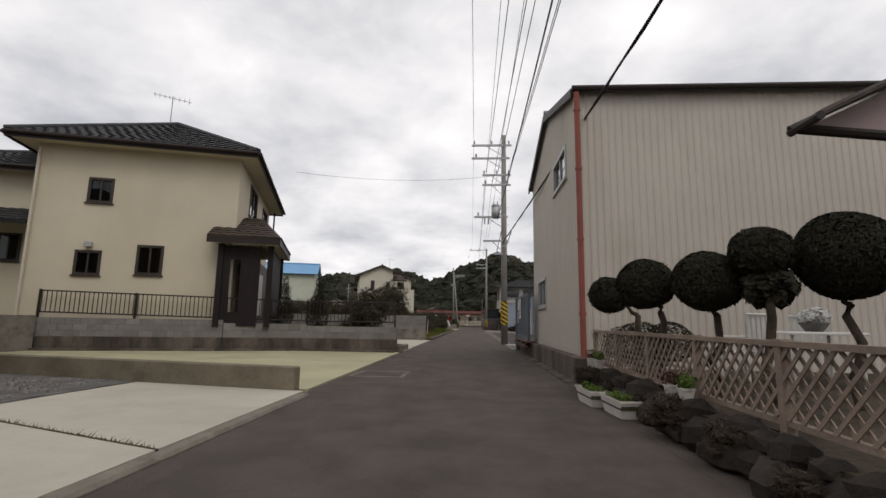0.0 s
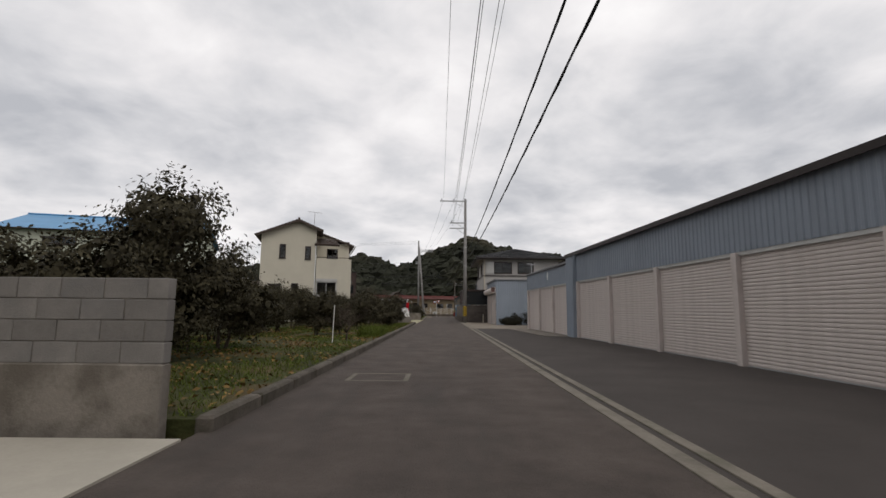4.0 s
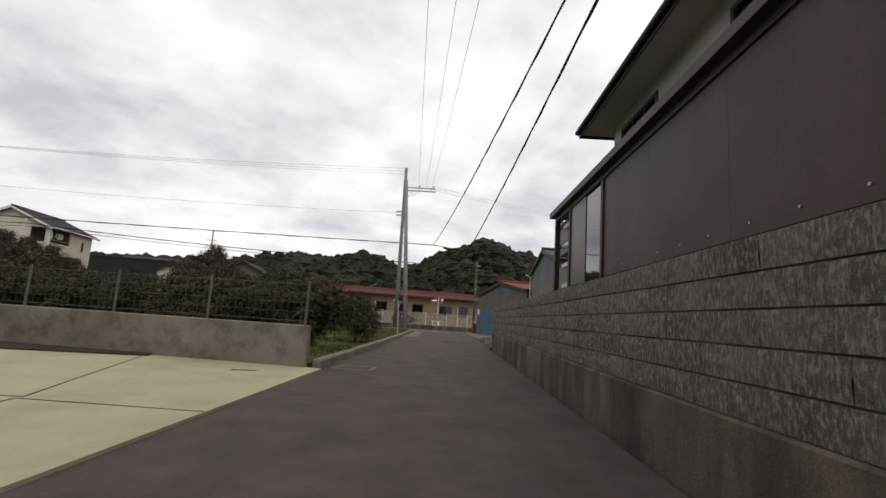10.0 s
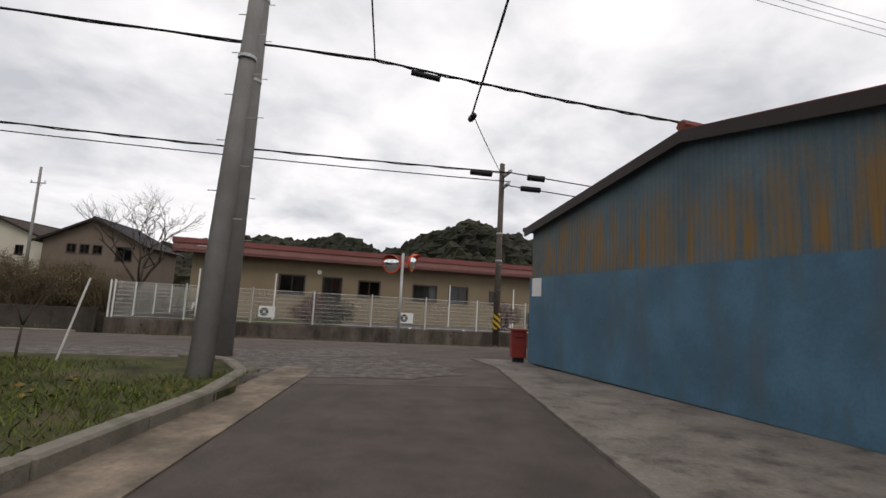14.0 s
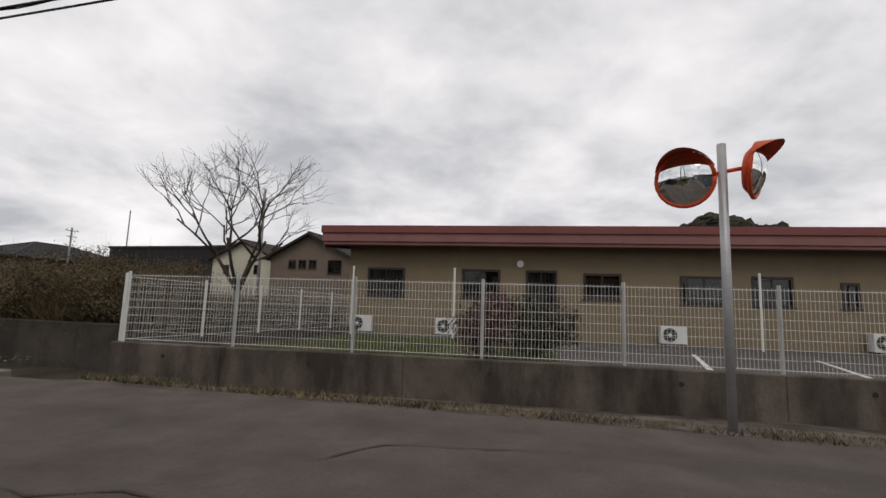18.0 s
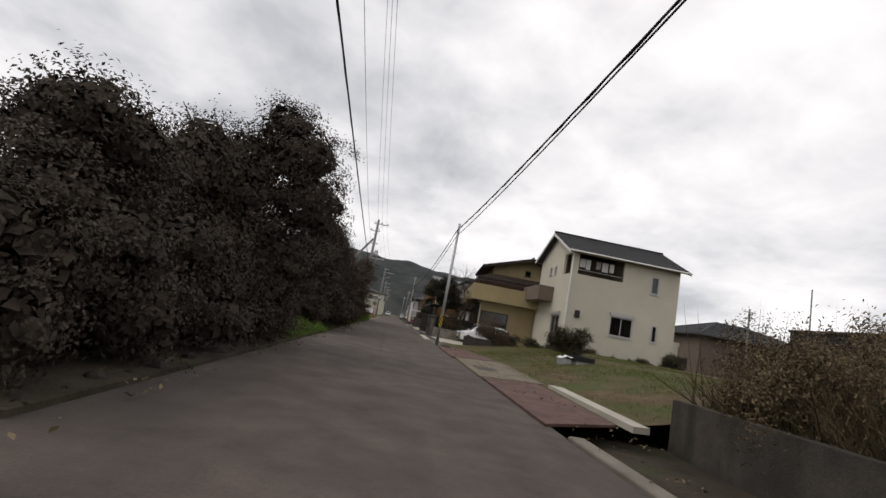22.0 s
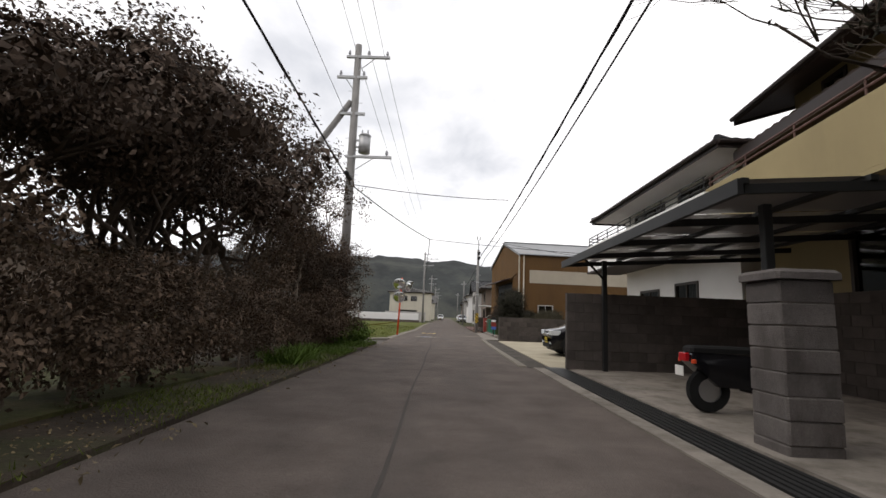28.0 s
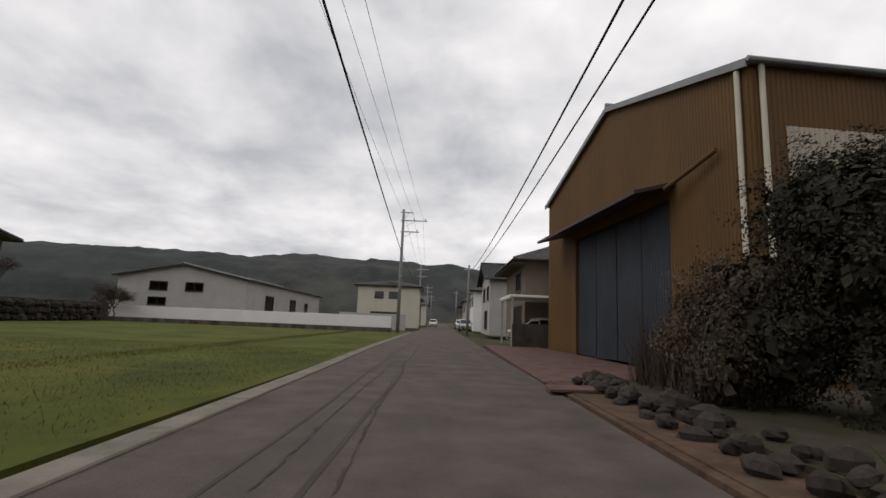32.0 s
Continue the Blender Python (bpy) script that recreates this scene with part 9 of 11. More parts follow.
for i, (u, v) in enumerate(((-6.8, 24.1), (-5.55, 24.1))):
    leafy("conifer", at1(u, v, 0.8), "slim dark conifer behind the black railing", "conifer", [(0, 0, 0.3 + 0.3 * k, 0.34 - 0.055 * k, 0.34 - 0.055 * k, 0.3) for k in range(5)], 5000, 0.06, LEAF_TOPIARY, ((0, 0),), 0.03, 90 + i, 20, group="slim conifers", fork=0.2, hollow=0.8, slim=0.35)
leafy("round_bush", at1(-3.6, 24.0, 0.75), "round dark green garden bush by the railing", "shrub", [(0, 0, 0.55, 0.6, 0.5, 0.55), (0.1, 0.1, 1.0, 0.5, 0.45, 0.5), (-0.2, 0.1, 0.8, 0.5, 0.45, 0.5)], 8000, 0.07, LEAF_CITRUS, ((0, 0),), 0.03, 93, 30, fork=0.2, hollow=0.7)
leafy("red_shrub", at1(-3.3, 25.0, 0.14), "small red-leaved shrub in the planter", "shrub", [(0, 0, 0.3, 0.3, 0.3, 0.3)], 1500, 0.07, LEAF_RED, ((0, 0),), 0.02, 94, 20, fork=0.1)
leafy("planter_bush", at1(-4.7, 25.1, 0.14), "dark green bush in the planter beside the drive", "shrub", lumps(VR, 4, 0.45, 0.25, 0.3, 0.95, 0.4), 4000, 0.08, LEAF_CITRUS, ((0, 0),), 0.03, 95, 50, fork=0.2)
# clipped shrubs by the blue double garage
for i, (u, v, r, h) in enumerate(((4.7, 67.1, 0.5, 0.42), (5.35, 67.25, 0.45, 0.6), (6.6, 67.3, 0.75, 0.72), (7.8, 67.3, 0.6, 0.6))):
    leafy("clipped_shrub", at1(u, v, 0.02), "dark clipped shrub at the foot of the blue wall", "shrub", [(0, 0, h * 0.75, r, r * 0.75, h * 0.7), (0.2, -0.1, h * 0.55, r * 0.8, r * 0.6, h * 0.5)], 4200, 0.07, LEAF_TOPIARY, ((0, 0),), 0.03, 100 + i, 20, group="shrubs by the garage", fork=0.2, hollow=0.75)
# street, houses side
for i, (u, v, s) in enumerate(((8.3, 28.7, 0.95), (9.2, 31.8, 0.6), (9.9, 33.6, 0.8), (8.4, 34.6, 0.65), (11.0, 34.4, 0.55), (12.0, 34.4, 0.6), (13.0, 34.3, 0.5), (13.9, 34.5, 0.6), (15.2, 34.4, 0.55), (6.6, 36.9, 0.75), (7.6, 37.6, 0.7), (16.2, 33.0, 0.7), (13.5, 31.0, 0.45), (10.4, 34.3, 0.42), (11.6, 34.1, 0.38), (12.6, 34.5, 0.42), (14.6, 34.2, 0.4), (9.3, 34.6, 0.5), (15.9, 34.5, 0.42))):
    copy_thing(CITRUS[i % 3], at2(u, v, 0.45 if v < 34.3 else 0.1, i * 77) @ Matrix.Diagonal((s, s, s * 0.8, 1)))
leafy("garden_tree", at2(3.6, 43.95, 0.25), "dark broad-crowned evergreen over the garden wall", "tree", [(-1.2, 0.0, 3.2, 0.5, 0.6, 0.4), (-0.7, 0.2, 3.75, 0.6, 0.7, 0.42), (0.1, 0.1, 4.1, 0.65, 0.7, 0.42), (-0.35, -0.2, 3.0, 0.7, 0.7, 0.4), (0.5, 0.2, 3.3, 0.7, 0.7, 0.5), (0.1, 0.0, 2.5, 0.6, 0.6, 0.35), (0.8, 0.1, 2.7, 0.6, 0.6, 0.4)], 17000, 0.1, LEAF_TOPIARY, ((0.1, 0),), 0.09, 110, 200, fork=1.7, hollow=0.35, slim=0.36, spray=0.12, core=500)
for i, (u, v, s) in enumerate(((3.5, 42.2, 0.45), (4.3, 42.6, 0.5), (5.2, 42.2, 0.4), (3.6, 43.4, 0.5))):
    copy_thing(CITRUS[i % 3], at2(u, v, 0.24, i * 77) @ Matrix.Diagonal((s, s, s, 1)))
BARNB = leafy("barn_hedge", at2(4.95, 80.5, 0.1), "big dark evergreen bush in front of the barn", "shrub", lumps(VR, 11, 0.5, 0.9, 0.6, 2.9, 0.85), 40000, 0.06, LEAF_TOPIARY, ((0, 0), (0.4, 0.3)), 0.08, 114, 300, fork=0.7, hollow=0.6, spray=0.11, core=2500)
copy_thing(BARNB, at2(6.5, 79.6, 0.1, 110) @ Matrix.Diagonal((0.6, 0.6, 0.5, 1)))
for i, (u, v, k) in enumerate(((4.2, 82.6, 1.25),)):
    copy_thing(BROWNB, at2(u, v, 0.05, i * 90) @ Matrix.Diagonal((0.9, 0.9, k, 1)))
copy_thing(UNDER, at2(4.1, 81.6, 0.05, 33) @ Matrix.Diagonal((0.9, 0.9, 1.2, 1)))
leafy("clipped_hedge", at2(5.3, 70.9, 0.12, 8), "broad clipped green hedge in the kitchen garden", "hedge", lumps(VR, 8, 1.05, 0.5, 0.45, 1.15, 0.6), 16000, 0.07, LEAF_CITRUS, ((0, 0), (0.3, 0.3)), 0.04, 116, 40, fork=0.3, hollow=0.6)
for i, (u, v, s) in enumerate(((3.6, 70.4, 0.3), (3.4, 72.2, 0.4), (3.8, 73.4, 0.35), (4.6, 72.8, 0.42), (4.2, 74.6, 0.38), (5.4, 75.4, 0.45), (4.9, 77.0, 0.4), (6.4, 74.0, 0.4), (3.5, 75.2, 0.3), (7.9, 72.4, 0.7), (8.8, 73, 0.8), (7.5, 75.5, 0.7))):
    copy_thing(CITRUS[i % 3], at2(u, v, 0.1, i * 47) @ Matrix.Diagonal((s, s, s, 1)))
# dark woods edge behind the fields
for i, (u, v, s) in enumerate(((-40, 117, 1.3), (-44, 114, 1.5), (-37, 112, 1.1), (-58, 112, 1.6), (-48, 120, 1.3), (-30, 118.6, 0.9), (-31, 97.5, 0.8), (-35, 96.8, 0.95), (-39, 96.0, 0.85), (-32.0, 103.5, 0.8))):
    copy_thing(AIRY[i % 3], at2(u, v, -0.3, i * 77) @ Matrix.Diagonal((s * 1.2, s * 1.2, s, 1)))


def bare_tree(name, m, label, h, seed, spread=0.7, trunk_r=0.1, fork=1.0, depth=5, group=""):
    """A leafless tree: forking branches down to fine twigs."""
    rng = random.Random(seed)
    t = thing(name, m, label, "tree", group)
    tg = Geo()
    top = Vector((rng.uniform(-0.1, 0.1), rng.uniform(-0.1, 0.1), fork))
    tg.tube([(0, 0, -0.1), (0.03, -0.02, fork * 0.5), top], trunk_r, 9, trunk_r * 0.8)
    part("trunk", tg, BARK, t, smooth=True)

    def grow(bg, tw, p, d, l, r, k):
        q = p + d * l
        mid = p.lerp(q, 0.5) + Vector((rng.uniform(-1, 1), rng.uniform(-1, 1), rng.uniform(-1, 1))) * l * 0.07
        (bg if k > 2 else tw).tube([p, mid, q], r, 6 if k > 2 else 4, r * 0.62)
        if k == 0:
            return
        for i in range(rng.choice((2, 3, 3)) if k > 1 else 3):
            nd = (d + Vector((rng.gauss(0, spread), rng.gauss(0, spread), rng.gauss(0.22, spread * 0.5)))).normalized()
            grow(bg, tw, p.lerp(q, rng.uniform(0.55, 1.0)), nd, l * rng.uniform(0.62, 0.85), r * 0.58, k - 1)

    for i in range(4):
        bg, tw = Geo(), Geo()
        a = i * 1.57 + rng.uniform(-0.4, 0.4)
        grow(bg, tw, top, Vector((math.cos(a) * spread, math.sin(a) * spread, 1)).normalized(), (h - fork) * 0.34, trunk_r * 0.62, depth - 1)
        limb = part("limb", bg, BARK, t, smooth=True)
        part("twig_spray", tw, BARK, limb, kind="stuff")
    return t


copy_thing(BROWN_TREE, at2(5.1, 43.7, 0.25, 30) @ Matrix.Diagonal((0.75, 0.75, 0.8, 1)))
copy_thing(BROWNB, at2(4.2, 43.2, 0.25, 70) @ Matrix.Diagonal((1.0, 1.0, 1.0, 1)))
bare_tree("cherry_tree", at2(7.5, 8.5, 0.4), "bare dark cherry tree behind the mesh fence", 5.3, 5, 0.66, 0.085, 0.9, 6)
bare_tree("bare_tree", at2(5.0, 45.2, 0.2), "leafless garden tree before the yellow house", 6.6, 8, 0.55, 0.08, 1.8, 6)
bare_tree("bare_tree", at2(-4.5, 25.6, 0.05), "leafless grey tree beside the close hedge", 3.6, 21, 0.55, 0.07, 1.2, 5)
bare_tree("bare_shrub", at1(-3.4, 46.6, 0.09), "brown leafless scrub at the orchard kerb", 1.5, 10, 0.7, 0.035, 0.25, 5)


# ---- grass, weeds, fallen leaves ----
for i in range(9):
    s = 0.13 + 0.05 * ((i * 7) % 3)
    copy_thing(UNDER, at1(1.8 + 0.05 * math.sin(i * 2), 7.2 + i * 0.93, 0.08, i * 67) @ Matrix.Diagonal((s, s, s * 0.8, 1)))


def tufts(name, m, label, spots, h, lean=0.35, w=0.007, material=None, category="grass"):
    """Blades of grass or dry stems, too many to count."""
    n = len(spots)
    rng = np.random.default_rng(n)
    hh = (h * rng.uniform(0.35, 1.25, n))[:, None]
    a = rng.uniform(0, 6.283, n)
    side = np.stack([np.cos(a), np.sin(a), np.zeros(n)], 1) * w * rng.uniform(0.7, 1.5, n)[:, None]
    tip = np.stack([rng.normal(0, lean, n), rng.normal(0, lean, n), np.ones(n)], 1) * hh
    me = quads(name, np.stack([spots - side, spots + side, spots + tip], 1), material or GRASS_BLADE, 3)
    ob = tagged(new(name, me), label, category, kind="stuff")
    ob.matrix_basis = m
    return ob


def scatter(seed, n, u0, u1, v0, v1, z, clump=1.0, freq=0.9, keep=None):
    """Places over a rectangle, gathered in patches."""
    rng = np.random.default_rng(seed)
    p = np.stack([rng.uniform(u0, u1, n), rng.uniform(v0, v1, n)], 1)
    f = np.sin(p[:, 0] * freq * 2.1 + 1.3 * np.sin(p[:, 1] * freq)) + np.sin(p[:, 1] * freq * 1.7 + 1.1 * np.sin(p[:, 0] * freq * 1.3))
    ok = f * clump + rng.uniform(-1.2, 1.2, n) > -0.2
    if keep is not None:
        ok &= keep(p[:, 0], p[:, 1])
    p = p[ok]
    zz = z(p[:, 0], p[:, 1]) if callable(z) else np.full(len(p), z)
    return np.column_stack([p, zz])


tufts("orchard_grass", R1, "rough green orchard grass", scatter(1, 52000, -9, -2.55, 35.2, 60, 0.09, 1.4, 0.7), 0.075, 0.5)
tufts("orchard_grass", R1, "rough green orchard grass", scatter(2, 3500, -4.2, -2.5, 52, 66, 0.09, 1.8, 1.6), 0.12, 0.5, 0.012)
tufts("tall_grass_tuft", R1, "tall fresh green grass clump at the kerb", scatter(3, 2800, -3.4, -2.55, 48.7, 50.7, 0.09, 0.0), 0.42, 0.45, 0.009)
tufts("verge_grass", R1, "bright rough grass on the orchard verge", scatter(4, 80000, -9, -2.55, 84.2, 109.6, 0.10, 0.9, 0.9), 0.085, 0.7, 0.006)
tufts("verge_straw", R1, "withered straw among the verge grass", scatter(24, 30000, -9, -2.55, 84.2, 109.6, 0.10, 1.2, 1.0), 0.05, 1.0, 0.004, LEAF_DRY)
tufts("hedge_grass", R2, "green grass along the foot of the hedge", scatter(5, 26000, -3.6, -2.55, 18, 59.0, 0.06, 1.6, 1.1), 0.08, 0.7, 0.005)
tufts("orchard_gap_grass", R2, "bright green weeds in the gap of the hedge", scatter(6, 80000, -9.5, -2.65, 18.6, 25.6, 0.06, 1.0, 1.3), 0.11, 0.9, 0.006, LEAF_GREEN)
HERB = leafy("leafy_weed", at2(-3.6, 20.3, 0.05), "low bright green leafy weed in the gap of the hedge", "weeds", lumps(VR, 5, 0.35, 0.35, 0.05, 0.16, 0.2), 1500, 0.05, LEAF_GREEN, ((0, 0),), 0.01, 68, 30, group="leafy weeds", fork=0.05, hollow=0.2)
for i in range(16):
    w = 0.8 + 0.4 * math.sin(i * 2.1) ** 2
    copy_thing(HERB, at2(-3.1 - 0.62 * (i % 5) - 0.2 * math.sin(i), 19.0 + 0.42 * i, 0.05, i * 57) @ Matrix.Diagonal((w, w, w, 1)))
tufts("hedge_gap_grass", R2, "bright green grass in the second gap of the hedge", scatter(36, 40000, -10, -2.65, 34.4, 38.8, 0.06, 0.8), 0.12, 0.9, 0.007, LEAF_GREEN)


tufts("verge_clump", R2, "bright green leafy weeds at the foot of the hedge", scatter(51, 1500, -3.6, -2.95, 51.0, 52.5, 0.06, 0.0), 0.32, 0.8, 0.016, LEAF_GREEN, "weeds")
tufts("forecourt_weeds", R1, "thin weeds growing in the slab joint", np.column_stack([np.linspace(-5.3, -2.45, 160), 10.83 - (np.linspace(-5.3, -2.45, 160) + 2.41) * 0.368, np.full(160, 0.036)]), 0.04, 0.9, 0.005)
tufts("verge_weeds", R2, "fresh green weeds along the end of the hedge", scatter(31, 12000, -4.2, -2.6, 52, 59.2, 0.06, 1.2, 1.3), 0.16, 0.8, 0.007, LEAF_GREEN)


def slope_z(x, y):
    return np.interp(x, [2.9, 3.6, 4.3, 5.2, 6.5, 8.0, 9.5, 11, 14], [0.0, 0.01, 0.05, 0.22, 0.45, 0.65, 0.8, 0.9, 0.95])


tufts("slope_grass", R2, "patchy grass below the cream house", scatter(7, 40000, 3.6, 13, 14.3, 34.2, slope_z, 1.2, 0.8), 0.045, 0.8, 0.004)
tufts("slope_weeds", R2, "bright low weeds in patches below the cream house", scatter(38, 46000, 3.6, 13, 17, 34.2, slope_z, 1.6, 0.55), 0.065, 0.9, 0.005, GRASS_BLADE)
tufts("slope_straw", R2, "straw-coloured dead grass below the cream house", scatter(17, 12000, 3.4, 13, 14.3, 34.2, slope_z, 1.4, 0.6), 0.07, 0.8, 0.005, LEAF_DRY)
tufts("dry_weeds", R2, "tall dry brown weeds on the raised plot", scatter(8, 36000, 4.95, 13, 8.4, 13.8, 0.42, 0.9, 1.5), 0.85, 0.55, 0.008, LEAF_WEED, "weeds")
tufts("green_weeds", R2, "green weeds among the dry stems", scatter(9, 6000, 4.95, 13, 8.4, 13.8, 0.42, 0.9, 1.9), 0.75, 0.7, 0.022, LEAF_CITRUS, "weeds")
WEED = leafy("weed_thicket", at2(5.5, 9.4, 0.42), "dry brown weed thicket on the raised plot", "weeds", lumps(VR, 9, 0.6, 0.7, 0.3, 1.15, 0.42), 9000, 0.05, LEAF_WEED, ((0, 0), (0.3, 0.2), (-0.3, 0.1)), 0.012, 67, 320, group="weed thickets", fork=0.3, hollow=0.15, slim=0.4, spray=0.13)
for i in range(17):
    w = 0.85 + 0.2 * math.sin(i * 2.7)
    copy_thing(WEED, at2(5.6 + 1.5 * (i % 3) + 0.3 * math.sin(i * 1.9), 10.3 + 0.62 * (i % 6) + 0.3 * math.cos(i * 2.3), 0.42, i * 47) @ Matrix.Diagonal((w, w, w * (1.1 + 0.14 * (i % 3)), 1)))
tufts("weed_stalks", R2, "tall bare stalks standing out of the weeds", scatter(37, 900, 4.95, 12, 9.5, 14.2, 0.42, 1.6, 1.1), 1.75, 0.16, 0.012, LEAF_BROWN, "weeds")
tufts("lawn_grass", R2, "short patchy lawn behind the mesh fence", scatter(10, 14000, 4.8, 12, 0.8, 7.4, 0.145, 1.0, 1.0), 0.07)
tufts("wall_weeds", R2, "dry weeds along the foot of the fence wall", scatter(12, 6500, 2.4, 3.4, -12, 7.0, lambda x, y: -0.14 * (x - 2.35), 1.6, 1.4), 0.09, 0.6, 0.007, LEAF_DRY, "weeds")
tufts("strip_weeds", R2, "low green weeds in the cracks of the concrete strip", scatter(32, 7000, 2.4, 3.3, -12, 7.0, lambda x, y: -0.14 * (x - 2.35), 1.8, 1.9), 0.08, 0.8, 0.009, LEAF_CITRUS, "weeds")
rows = scatter(13, 60000, -16, -3.0, 63.4, 92, -0.03, 0.4, 0.5)
tufts("field_rows", R2, "short green crop standing in rows", rows, 0.05, 0.6, 0.004, FIELD_BLADE)
tufts("field_stubble", R2, "yellow stubble between the green rows", scatter(14, 16000, -16, -3.0, 63.4, 92, -0.03, 1.2, 0.35), 0.05, 0.7, 0.004, STUBBLE)
tufts("cut_strip", R2, "yellowish worn strip running along the green field", scatter(34, 26000, -8.1, -7.1, 63.4, 116, -0.03, 0.3, 0.6), 0.05, 1.0, 0.006, STUBBLE)
tufts("dry_stalks", R2, "dry brown stalks before the barn bush", scatter(15, 2200, 3.5, 4.9, 81.4, 84.2, 0.05, 0.4, 1.5), 1.3, 0.2, 0.009, LEAF_STALK, "weeds")
tufts("garden_weeds", R2, "green kitchen garden plants behind the fence", scatter(16, 9000, 2.85, 8, 69.6, 78, 0.12, 1.3, 1.2), 0.26, 0.7, 0.02, LEAF_GARDEN, "garden plants")


def litter(name, m, label, spots, size, material):
    n = len(spots)
    rng = np.random.default_rng(n)
    up = np.tile(np.array((0.0, 0, 1)), (n, 1))
    ob = tagged(new(name, quads(name, leaves(rng, spots + np.array((0, 0, 0.02)), up, size, 0.6), material)), label, "leaves", kind="stuff")
    ob.matrix_basis = m
    return ob


litter("fallen_leaves", R1, "yellow-brown fallen leaves on the orchard ground", scatter(21, 9500, -9, -2.5, 35.2, 69.8, 0.10, 1.0, 1.1), 0.09, LEAF_DEAD)
litter("fallen_leaves", R1, "fallen leaves on the orchard verge", scatter(22, 2500, -8, -2.5, 84, 108, 0.11, 1.2, 1.1), 0.08, LEAF_DEAD)
litter("lot_gravel", R1, "pale stones lying on the gravel lot", scatter(53, 5000, -10, -5.45, 10.5, 14.4, 0.055, 1.0), 0.03, GRAVEL_CHIP)
litter("hedge_litter", R2, "brown fallen leaves along the foot of the hedge", scatter(54, 5000, -4.4, -2.6, 38.5, 58.5, 0.06, 1.2), 0.035, LEAF_DRY)
litter("loose_gravel", R2, "pale loose gravel on the broken asphalt", scatter(41, 2600, -4.2, -0.6, -1.5, 6.8, -0.005, 1.5, 1.1), 0.022, GRAVEL_CHIP)
litter("fallen_leaves", R2, "fallen leaves along the edge of the street", scatter(23, 2600, -3.6, -2.2, 7, 60, 0.03, 1.5, 1.3), 0.06, LEAF_DRY)
litter("fallen_leaves", R2, "fallen leaves by the ditch", scatter(24, 700, 2.2, 3.4, 8, 34, 0.05, 1.5, 1.3), 0.045, LEAF_DRY)

# ---- vehicles ----
def wheel(car, x, y, r, side, w=0.17):
    ty = Geo()
    prof = [(r * 0.62, 0.0), (r * 0.93, 0.0), (r, 0.035), (r, w - 0.035), (r * 0.93, w), (r * 0.62, w)]
    n = 24
    vs, fs = [], []
    for i in range(n):
        a = 2 * math.pi * i / n
        vs += [(x + q * math.cos(a), y + side * (d - w), r + q * math.sin(a)) for q, d in prof]
    for i in range(n):
        for k in range(5):
            fs.append((i * 6 + k, i * 6 + k + 1, ((i + 1) % n) * 6 + k + 1, ((i + 1) % n) * 6 + k))
    ty.add(vs, fs)
    wh = part("wheel", ty, RUBBER, car, smooth=True)
    rim = Geo().disc((x, y - side * 0.06, r), (0, 1, 0), r * 0.62, 0.01, 24)
    for i in range(10):
        a = 2 * math.pi * i / 10
        c, s = math.cos(a), math.sin(a)
        rim.box(-0.016, -0.012, r * 0.1, 0.016, 0.012, r * 0.6)
        rim.v[-8:] = [(x + px * c + pz * s, y - side * 0.035 + py, r - px * s + pz * c) for px, py, pz in rim.v[-8:]]
    part("rim", rim, ALLOY, wh)
    part("hub", Geo().disc((x, y - side * 0.03, r), (0, 1, 0), r * 0.17, 0.03, 12), ALLOY, wh)


def shape_at(st, x):
    for a, b in zip(st, st[1:]):
        if a[0] <= x <= b[0]:
            k = (x - a[0]) / (b[0] - a[0])
            return [a[i] + (b[i] - a[i]) * k for i in range(1, 6)]
    return list(st[-1][1:])


def car_point(st, W, x, s, side, off=0.0):
    """A point of the body: s runs 0 sill, 1 waist, 2 roof edge, 3 middle of the roof."""
    zb, zw, zt, ww, wt = shape_at(st, x)
    h = W / 2
    pts = ((h * 0.95 * ww, zb), (h * ww, zw), (h * wt, zt - 0.04), (0, zt))
    k = min(int(s), 2)
    f = s - k
    y, z = pts[k][0] + (pts[k + 1][0] - pts[k][0]) * f, pts[k][1] + (pts[k + 1][1] - pts[k][1]) * f
    if k == 0:
        y += math.sin(f * math.pi) * 0.035
    return (x, side * (y + (off if s < 2.05 else 0)), z + (off if s >= 1.95 else 0))


